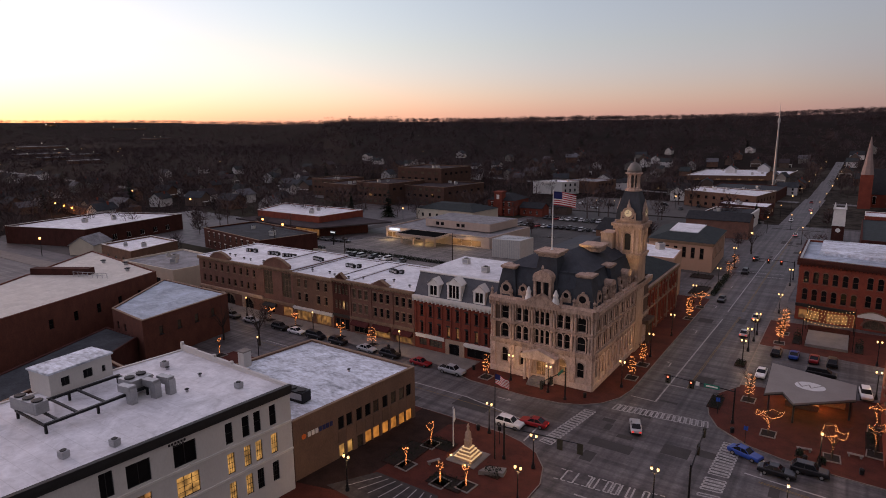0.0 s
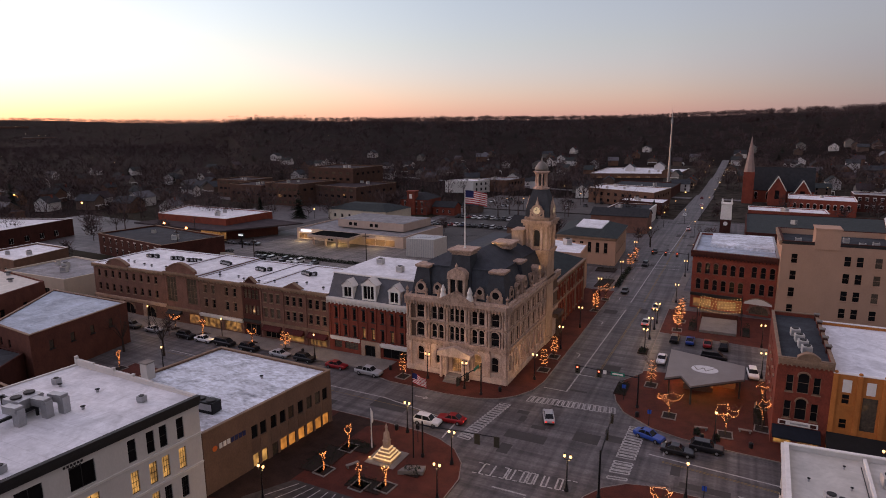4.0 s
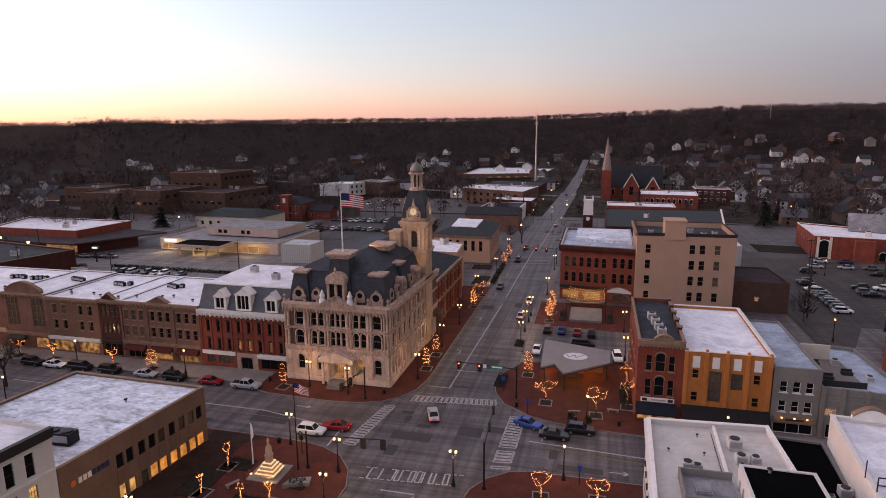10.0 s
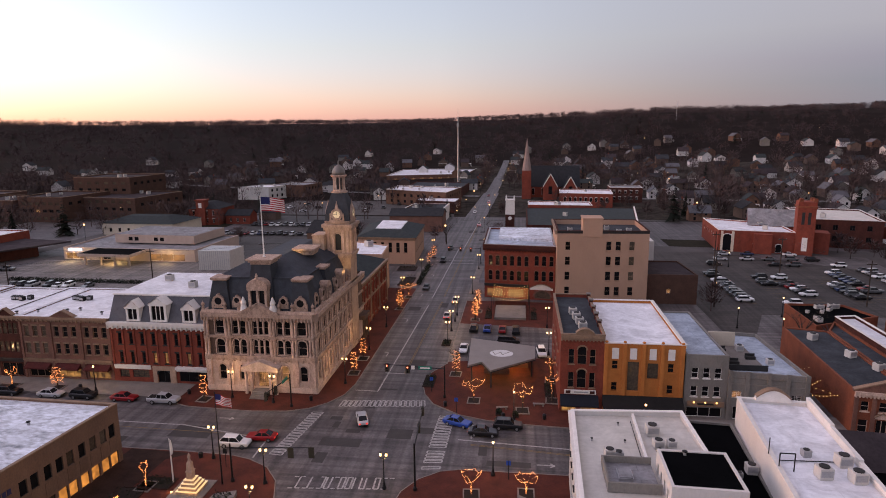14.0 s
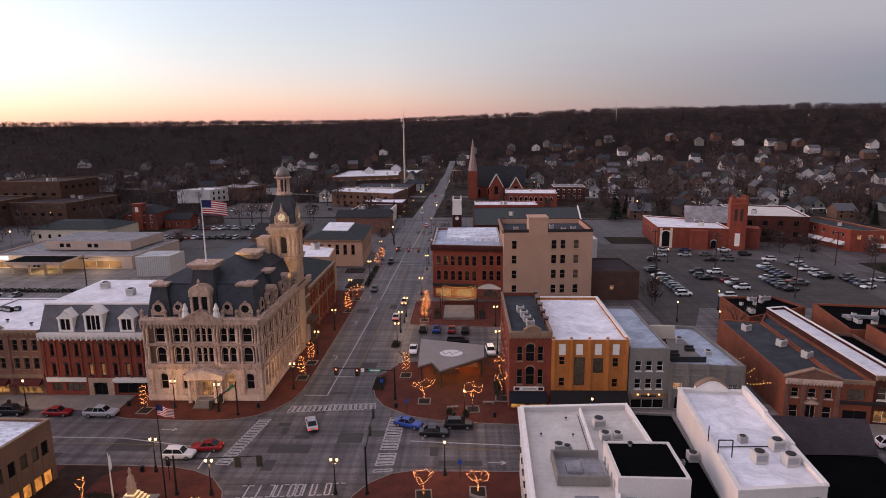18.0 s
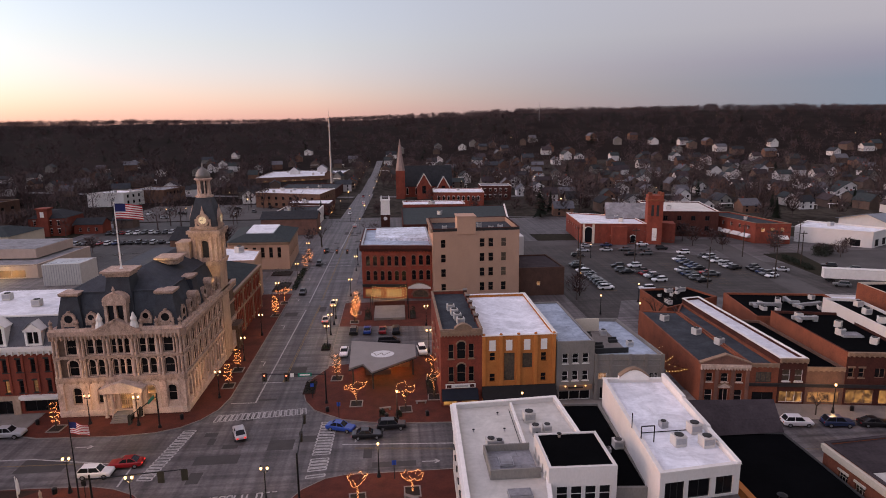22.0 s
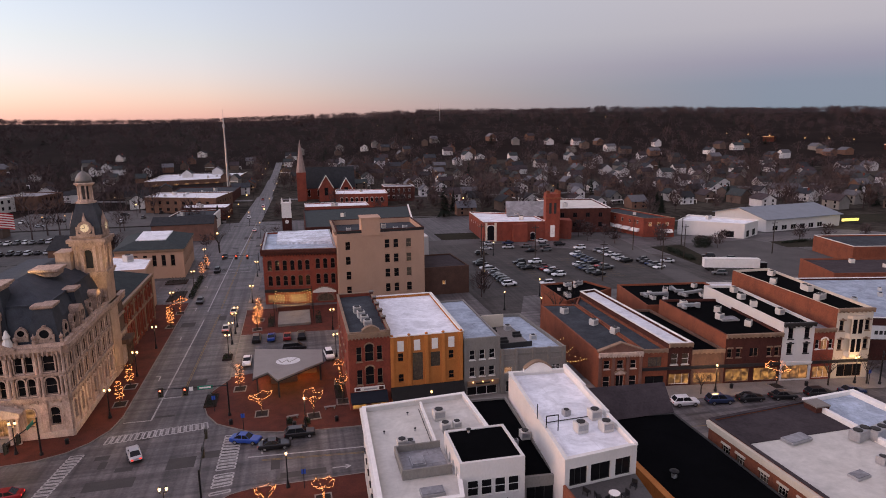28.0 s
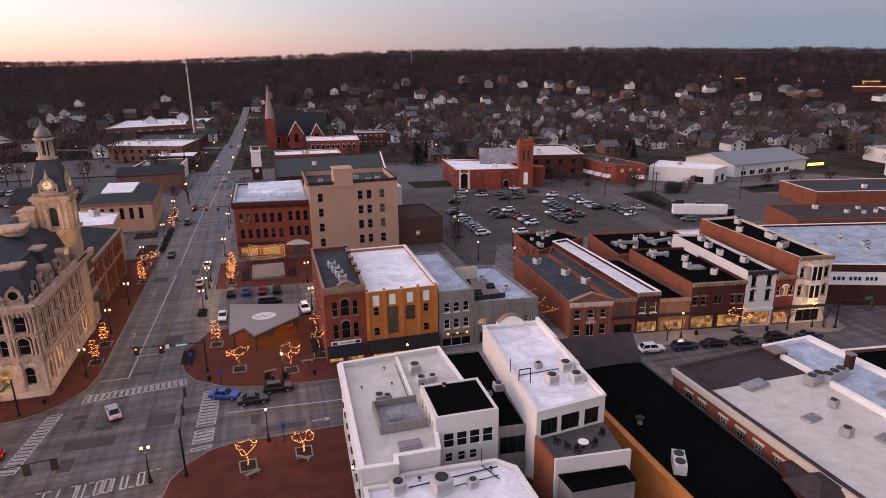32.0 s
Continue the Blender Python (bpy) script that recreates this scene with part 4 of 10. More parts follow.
    for sg in (-1, 1):
        scroll = MB().lathe(-46.45 + sg * 2.75, y0 - 0.3, [(0.75, 15.75), (0.7, 16.3), (0.45, 16.9), (0.55, 17.3), (0.32, 17.8), (0.2, 18.2), (0.05, 18.4)], 8)
        part("carved_scroll", scroll, WHITE_TRIM, t, "pale carved stone ornament")
    part("dormer", dm, COURT_TRIM, t, "pale carved stone twin dormer")
    gl = MB().box(-47.74, y0 + 0.1, 16.3, -46.68, y0 + 0.2, 19.6).box(-46.22, y0 + 0.1, 16.3, -45.16, y0 + 0.2, 19.6)
    part("dormer_pane", gl, GLASS, t)
    pr = MB()
    b4, t4 = oblong(-49.4, y0 + 0.4, -43.5, y0 + 6.6), oblong(-48.2, y0 + 1.9, -44.7, y0 + 5.2)
    for k in range(4):
        j = (k + 1) % 4
        pr.face((*b4[k], 15.3), (*b4[j], 15.3), (*t4[j], 23.9), (*t4[k], 23.9))
    part("pavilion_roof", pr, COURT_SLATE, t)
    pf = MB()
    for dz, e in ((23.9, 0.15), (24.3, 0.45), (24.65, 0.75)):
        pf.box(-48.2 - e, y0 + 1.9 - e, dz, -44.7 + e, y0 + 5.2 + e, dz + 0.32)
    part("roof_platform", pf, COURT_TRIM, t)
    # corner pavilion roofs and small roof platforms
    for cx2, cy2 in ((-54.2, y0 + 2.4), (-38.9, y0 + 2.4), (-38.9, y0 + 12.5)):
        c = MB().lathe(cx2, cy2, [(2.1, 15.4), (1.75, 18.4), (1.3, 20.9)], square=True)
        part("corner_roof", c, COURT_SLATE, t)
        c = MB().lathe(cx2, cy2, [(1.35, 20.9), (1.6, 21.15), (1.6, 21.5), (1.2, 21.55)], square=True)
        part("roof_platform", c, COURT_TRIM, t)
    big = MB().lathe(-42.5, y0 + 15.5, [(1.7, 23.2), (1.9, 23.9), (2.3, 24.2), (2.3, 24.6)], square=True)
    part("roof_platform", big, COURT_TRIM, t)
    # round dormer windows with carved surrounds
    ring = MB()
    for k in range(16):
        a0, a1 = 2 * math.pi * k / 16, 2 * math.pi * (k + 1) / 16
        for r0, r1, ya, yb in ((0.62, 1.0, -0.25, -0.25), (1.0, 1.0, -0.25, 0.9)):
            ring.face((r0 * math.cos(a0), ya, r0 * math.sin(a0)), (r0 * math.cos(a1), ya, r0 * math.sin(a1)), (r1 * math.cos(a1), yb, r1 * math.sin(a1)), (r1 * math.cos(a0), yb, r1 * math.sin(a0)))
    ring.box(-1.2, -0.2, -1.7, -0.85, 0.3, -0.15).box(0.85, -0.2, -1.7, 1.2, 0.3, -0.15).box(-0.18, -0.35, 0.9, 0.18, 0.3, 1.2).box(-0.85, -0.12, -1.7, 0.85, 0.3, -0.86)
    ring_me = ring.mesh("round_dormer", COURT_TRIM)
    dk = MB()
    dk.face(*[(0.64 * math.cos(2 * math.pi * k / 14), -0.1, 0.64 * math.sin(2 * math.pi * k / 14)) for k in range(14)])
    dk_me = dk.mesh("pane", GLASS)
    spots = [(-54.3, y0 + 0.5, 17.3, 0, 1.1), (-38.75, y0 + 0.4, 17.2, 0, 1.1), (-50.9, y0 + 0.8, 17.4, 0, 0.8), (-42.1, y0 + 0.8, 17.4, 0, 0.8)]
    spots += [(x1 - 0.6, y0 + 3.6 + 4.1 * k, 17.2, 90, 0.95) for k in range(6)]
    for x, y, z, rz, s in spots:
        ob = put("round_dormer", ring_me, pose(x, y, z, 0, 0, rz) @ Matrix.Scale(s, 4), t)
        g = new("pane", dk_me)
        g.parent = ob
    # tall carved dormer on the side
    for yy in (y0 + 9.3, y0 + 19.2):
        d2 = MB().box(x1 - 1.2, yy - 1.1, 15.6, x1 + 0.1, yy - 0.8, 18.4).box(x1 - 1.2, yy + 0.8, 15.6, x1 + 0.1, yy + 1.1, 18.4).box(x1 - 1.2, yy - 0.15, 15.6, x1 + 0.1, yy + 0.15, 18.3)
        d2.box(x1 - 1.4, yy - 1.25, 18.2, x1 + 0.2, yy + 1.25, 18.6)
        for k in range(8):
            a0, a1 = math.pi * k / 8, math.pi * (k + 1) / 8
            c0, c1 = (1.15 * math.cos(a0), 18.6 + 0.7 * math.sin(a0)), (1.15 * math.cos(a1), 18.6 + 0.7 * math.sin(a1))
            d2.face((x1 + 0.2, yy + c0[0], 18.6), (x1 + 0.2, yy + c0[0], c0[1]), (x1 + 0.2, yy + c1[0], c1[1]), (x1 + 0.2, yy + c1[0], 18.6))
            d2.face((x1 + 0.2, yy + c0[0], c0[1]), (x1 - 1.4, yy + c0[0], c0[1]), (x1 - 1.4, yy + c1[0], c1[1]), (x1 + 0.2, yy + c1[0], c1[1]))
        part("dormer", d2, COURT_TRIM, t)
        part("dormer_pane", MB().box(x1 - 0.4, yy - 0.8, 16.2, x1 - 0.3, yy + 0.8, 18.2), GLASS, t)
    # entrance porch with pediment and steps
    po = MB()
    for x in (-49.3, -48.2, -44.7, -43.6):
        po.lathe(x, y0 - 1.3, [(0.34, 0.3), (0.28, 0.6), (0.25, 4.3), (0.4, 4.7)], 10)
    po.box(-49.9, y0 - 1.75, 4.7, -43.0, y0 - 0.02, 5.4)
    po.face((-50.1, y0 - 1.8, 5.4), (-42.8, y0 - 1.8, 5.4), (-46.45, y0 - 1.8, 6.7))
    po.face((-50.1, y0 - 1.8, 5.4), (-46.45, y0 - 1.8, 6.7), (-46.45, y0, 6.7), (-50.1, y0, 5.4))
    po.face((-46.45, y0 - 1.8, 6.7), (-42.8, y0 - 1.8, 5.4), (-42.8, y0, 5.4), (-46.45, y0, 6.7))
    part("porch", po, PALE_STONE, t)
    st = MB()
    for k in range(5):
        st.box(-48.0, y0 - 3.4 + 0.36 * k, 0, -44.9, y0 - 0.02, 0.15 + 0.17 * (k + 1))
    part("steps", st, CONCRETE, t)
    # clock tower
    ax, ay, hw = -38.5, 128.5, 2.55
    tb = MB()
    tq = oblong(ax - hw, ay - hw, ax + hw, ay + hw)
    for k in range(4):
        wall_face(tb, tq[k], tq[(k + 1) % 4], 0, 27.0, [(hw, 22.2, 1.35, 3.6)] if k != 2 else [], 0.5)
        wall_face(tb, tq[k], tq[(k + 1) % 4], 27.0, 28.2, [])
    tower = part("tower", tb, SANDSTONE, t)
    for k in range(4):
        a, b = tq[k], tq[(k + 1) % 4]
        for u in (0.45, 1.45, 3.65, 4.65):
            pl = MB().box(u - 0.26, -0.22, 21.6, u + 0.26, 0.01, 26.6, wall_pose(a, b, 0, 0))
            part("pilaster", pl, COURT_PIER, tower)
        for v0, v1, o2 in ((20.6, 21.6, 0.5), (26.6, 27.9, 0.75), (14.1, 15.3, 0.5)):
            mm = wall_pose(a, b, 0, 0)
            e1 = o2 if k % 2 == 0 else 0.0
            bnd = MB().box(-e1, -o2, (v0 + v1) / 2, 2 * hw + e1, 0.02, v1, mm).box(-e1 * 0.6, -o2 * 0.6, v0, 2 * hw + e1 * 0.6, 0.02, (v0 + v1) / 2 - 0.004, mm)
            part("cornice", bnd, COURT_TRIM, tower)
        hd = MB()
        for q2 in range(10):
            a0, a1 = math.pi * q2 / 10, math.pi * (q2 + 1) / 10
            P = lambda r, ang, d: tuple(wall_pose(a, b, hw, 25.2) @ Vector((r * math.cos(ang), d, r * 0.9 * math.sin(ang))))
            hd.face(P(0.68, a0, -0.2), P(1.0, a0, -0.2), P(1.0, a1, -0.2), P(0.68, a1, -0.2))
            hd.face(P(1.0, a0, -0.2), P(1.0, a0, 0), P(1.0, a1, 0), P(1.0, a1, -0.2))
        part("arch_ring", hd, COURT_TRIM, tower)
        lv = MB().box(hw - 0.66, 0.42, 22.2, hw + 0.66, 0.5, 25.8, wall_pose(a, b, 0, 0))
        part("louvre", lv, DARK_TRIM, tower)
    ck = MB().lathe(ax, ay, [(2.75, 28.2), (2.75, 28.55), (2.6, 28.6)], square=True)
    part("clock_stage", ck, COURT_TRIM, tower)
    dial = glow("clock_dial", (1.0, 0.72, 0.36), 0.3, (0.8, 0.7, 0.5))
    for k in range(4):
        a, b = tq[k], tq[(k + 1) % 4]
        m0 = wall_pose(a, b, hw, 30.0, 0.25)
        sr = MB()
        for q2 in range(18):
            a0, a1 = 2 * math.pi * q2 / 18, 2 * math.pi * (q2 + 1) / 18
            P = lambda r, ang, d: tuple(m0 @ Vector((r * math.cos(ang), d, r * math.sin(ang))))
            sr.face(P(0.76, a0, -0.15), P(1.25, a0, -0.15), P(1.25, a1, -0.15), P(0.76, a1, -0.15))
            sr.face(P(1.25, a0, -0.15), P(1.25, a0, 0.8), P(1.25, a1, 0.8), P(1.25, a1, -0.15))
        sr.box(-1.6, -0.1, -1.75, 1.6, 0.5, -1.1, m0)
        sr.box(-1.55, -0.05, -1.1, -1.2, 0.5, 0.2, m0).box(1.2, -0.05, -1.1, 1.55, 0.5, 0.2, m0)
        sr.lathe(*(m0 @ Vector((0, 0.2, 0)))[:2], [(0.45, 31.25), (0.28, 31.8), (0.12, 32.4), (0.03, 32.9)], 6)
        srp = part("clock_surround", sr, COURT_TRIM, tower)
        cd = MB()
        cd.face(*[tuple(m0 @ Vector((0.77 * math.cos(2 * math.pi * q2 / 20), -0.1, 0.77 * math.sin(2 * math.pi * q2 / 20)))) for q2 in range(20)])
        part("clock_face", cd, dial, tower, "softly glowing round clock face")
        hn = MB().box(-0.04, -0.16, -0.05, 0.04, -0.11, 0.58, m0).box(-0.42, -0.16, -0.04, 0.05, -0.11, 0.04, m0)
        for q2 in range(12):
            an = math.pi * q2 / 6
            hn.box(-0.03 + 0.66 * math.sin(an), -0.15, -0.03 + 0.66 * math.cos(an), 0.03 + 0.66 * math.sin(an), -0.11, 0.03 + 0.66 * math.cos(an), m0)
        part("clock_pointer", hn, DARK_TRIM, tower)
    dr = MB().lathe(ax, ay, [(2.62, 28.6), (2.58, 29.6), (2.42, 30.8), (2.12, 32.0), (1.75, 33.2), (1.5, 34.0), (1.42, 34.4)], square=True)
    part("tower_roof", dr, COURT_SLATE, tower)
    ln = MB().lathe(ax, ay, [(1.75, 34.4), (1.75, 34.75), (1.35, 34.8), (1.35, 35.1)], 8, radians(22.5))
    part("lantern_base", ln, COURT_PIER, tower)
    for k in range(8):
        an = radians(22.5 + 45 * k)
        part("lantern_column", MB().lathe(ax + 1.15 * math.cos(an), ay + 1.15 * math.sin(an), [(0.2, 35.1), (0.15, 35.3), (0.14, 37.4), (0.22, 37.7)], 7), COURT_PIER, tower)
    part("lantern_core", MB().lathe(ax, ay, [(0.55, 35.1), (0.55, 37.7)], 8), DARK_TRIM, tower)
    part("lantern_cornice", MB().lathe(ax, ay, [(1.4, 37.7), (1.75, 38.0), (1.75, 38.2), (1.45, 38.25)], 8, radians(22.5)), COURT_PIER, tower)
    dome_metal = material("dome_metal", (0.24, 0.22, 0.20), (0.14, 0.13, 0.12), 0.45, 0.8, 8, 0.1, 0.3)
    part("dome", MB().lathe(ax, ay, [(1.45, 38.25), (1.42, 38.8), (1.2, 39.4), (0.8, 39.95), (0.3, 40.3), (0.12, 40.5), (0.18, 40.8), (0.03, 41.4)], 14), dome_metal, tower, smooth=True)
    part("vent_house", MB().box(-43.6, 124.3, 22.0, -41.1, 128.4, 25.6).box(-43.75, 124.15, 25.6, -41.0, 128.5, 25.85), SANDSTONE, t)
    # side porch behind the tower
    sp = MB()
    for y in (131.8, 133.3, 135.2):
        sp.lathe(x1 + 1.3, y, [(0.3, 0.15), (0.25, 0.5), (0.22, 4.6), (0.34, 5)], 8)
    sp.box(x1 - 0.02, 131.2, 5.0, x1 + 1.8, 136, 5.9)
    part("side_porch", sp, COURT_WALL, t)
    return t


courthouse()
fp = root("flagpole", -46.4, 105.6, 24.97, "tall white roof flagpole with a flag flying from it", "flagpole")
part("pole", MB().lathe(-46.4, 105.6, [(0.3, 24.97), (0.16, 25.3), (0.07, 36.0), (0.12, 36.1), (0.03, 36.35)], 8), WHITE_TRIM, fp)


def flag_cloth(fx, fy, top, hang, length, m, thing, fall=0.0):
    """Striped flag: seven red and six white strips and a blue canton, each rippled cloth."""
    red = material("flag_red", (0.45, 0.03, 0.035), (0.33, 0.02, 0.025), 0.9, 2, 9, 0)
    white = material("flag_white", (0.75, 0.72, 0.7), (0.62, 0.6, 0.58), 0.9, 2, 9, 0)
    blue = material("flag_blue", (0.025, 0.03, 0.12), (0.02, 0.02, 0.08), 0.9, 2, 9, 0)
    P = lambda s, v: tuple(m @ Vector((s * length, 0.28 * math.sin(s * 7 + v * 1.5) * s, top - v * hang - fall * s * s)))
    for k in range(13):
        mb = MB()
        for i in range(10):
            if k < 7 and i < 4:
                continue
            mb.face(P(i / 10, (k + 1) / 13), P((i + 1) / 10, (k + 1) / 13), P((i + 1) / 10, k / 13), P(i / 10, k / 13))
        part("flag_stripe", mb, red if k % 2 == 0 else white, thing)
    mb = MB()
    for i in range(4):
        mb.face(P(i / 10, 7 / 13), P((i + 1) / 10, 7 / 13), P((i + 1) / 10, 0), P(i / 10, 0))
    part("flag_canton", mb, blue, thing)


flag_cloth(0, 0, 36.0, 2.5, 4.2, pose(-46.4, 105.6, 0, 0, 0, 12), fp, 0.6)


def annex():
    q = oblong(-56.5, 136.05, -36.8, 165)
    side = []
    for k in range(9):
        side += [(1.8 + 3.15 * k, 1.2, 1.2, 4.3, "sash sill", GLASS), (1.8 + 3.15 * k, 7.2, 1.15, 2.9, "sash sill arch", GLASS)]
    t = building("courthouse_annex", "red brick courthouse wing with tall windows and dark hipped roof", "building", q, 11.9, BRICK_RED, SLATE_GREEN, {1: side}, 0.3, None, TAN_TRIM)
    band(t, "cornice", q[1], q[2], 11.3, 12.1, 0.6, TAN_TRIM, dentils=0.8)
    band(t, "string_course", q[1], q[2], 6.2, 6.8, 0.25, TAN_TRIM)
    for k in range(10):
        y = 136.4 + 3.15 * k
        part("pilaster", MB().box(-36.81, y - 0.3, 0.1, -36.6, y + 0.3, 11.2), TAN_TRIM if k % 3 == 0 else BRICK_RED, t)
    r = MB()
    o, s = inset(q, 0.2), inset(q, 8.5)
    for k in range(4):
        j = (k + 1) % 4
        r.face((*o[k], 12.0), (*o[j], 12.0), (*s[j], 15.6), (*s[k], 15.6))
    r.face(*[(*p, 15.6) for p in s])
    part("hip_roof", r, SLATE_GREEN, t)


annex()


# ---- shared roof clutter ----
def ac_unit(x, y, z, s=1.0, rz=0, mat=None, fans=1, label="pale metal air conditioning unit on a flat roof"):
    t = root("rooftop_unit", x, y, z, label, "air conditioner", "rooftop units")
    m = pose(x, y, z, 0, 0, rz)
    w = 0.55 * s * fans
    part("casing", MB().box(-w, -0.5 * s, 0.12, w, 0.5 * s, 1.0 * s, m).box(-w * 0.9, -0.45 * s, 0, w * 0.9, 0.45 * s, 0.12, m), mat or METAL_BEIGE, t)
    for k in range(fans):
        c = m @ Vector(((k - (fans - 1) / 2) * 1.1 * s, 0, 0))
        part("fan_guard", MB().lathe(c.x, c.y, [(0.4 * s, z + 1.0 * s + 0.004), (0.42 * s, z + 1.08 * s), (0.34 * s, z + 1.1 * s)], 12), DARK_TRIM, t)
    part("louvre", MB().box(-w * 0.85, -0.5 * s - 0.02, 0.3 * s, w * 0.85, -0.5 * s + 0.01, 0.85 * s, m), METAL_GREY, t)
    return t


def vent(x, y, z, h=0.6, r=0.18):
    t = root("roof_vent", x, y, z, "small metal roof vent with a cap", "vent", "roof vents")
    part("pipe", MB().lathe(x, y, [(r, z), (r, z + h * 0.7)], 8), METAL_GREY, t)
    part("cap", MB().lathe(x, y, [(r * 1.6, z + h * 0.7), (r * 1.7, z + h * 0.85), (r * 0.5, z + h)], 8), METAL_DARK, t)


def skylight(x, y, z, w, d, rz=0):
    t = root("roof_hatch", x, y, z, "low pale roof hatch with a raised kerb", "roof hatch", "roof hatches")
    m = pose(x, y, z, 0, 0, rz)
    part("frame", MB().box(-w / 2, -d / 2, 0, w / 2, d / 2, 0.3, m), METAL_GREY, t)
    part("lid", MB().box(-w / 2 + 0.1, -d / 2 + 0.1, 0.3, w / 2 - 0.1, d / 2 - 0.1, 0.4, m), ROOF_GREY, t)


def chimney(x, y, z, h, mat, w=0.9):
    t = root("chimney", x, y, z, "square masonry chimney on a flat roof", "chimney")
    part("flue", MB().lathe(x, y, [(w / 2, z), (w / 2, z + h)], square=True), mat, t)
    part("cap", MB().lathe(x, y, [(w / 2 + 0.1, z + h), (w / 2 + 0.1, z + h + 0.2)], square=True), CONCRETE, t)


def gable_front(t, a, b, u0, u1, z, rise, mat, arch=False, deep=0.5, name="gable"):
    """A raised parapet piece, pointed or arched, over part of a wall."""
    mb, m = MB(), wall_pose(a, b, 0, 0)
    n = 10
    if arch:
        top = [(u0 + (u1 - u0) * k / n, z + rise * (0.25 + 0.75 * math.sin(math.pi * k / n))) for k in range(n + 1)]
    else:
        top = [(u0, z + 0.15), ((u0 + u1) / 2, z + rise), (u1, z + 0.15)]
    pts = [(u0, z - 0.05)] + top + [(u1, z - 0.05)]
    P = lambda u, v, d: tuple(m @ Vector((u, d, v)))
    mb.face(*[P(u, v, -0.14) for u, v in reversed(pts)][::-1])
    mb.face(*[P(u, v, deep) for u, v in reversed(pts)])
    for (ua, va), (ub, vb) in zip(pts, pts[1:]):
        mb.face(P(ua, va, -0.14), P(ua, va, deep), P(ub, vb, deep), P(ub, vb, -0.14))
    cap = MB()
    for (ua, va), (ub, vb) in zip(top, top[1:]):
        cap.face(P(ua, va + 0.004, -0.3), P(ub, vb + 0.004, -0.3), P(ub, vb + 0.2, -0.3), P(ua, va + 0.2, -0.3))
        cap.face(P(ua, va + 0.2, -0.3), P(ub, vb + 0.2, -0.3), P(ub, vb + 0.2, deep + 0.1), P(ua, va + 0.2, deep + 0.1))
        cap.face(P(ub, vb + 0.004, deep + 0.1), P(ua, va + 0.004, deep + 0.1), P(ua, va + 0.2, deep + 0.1), P(ub, vb + 0.2, deep + 0.1))
    g = part(name, mb, mat, t)
    part("coping", cap, TAN_TRIM, t)
    return g


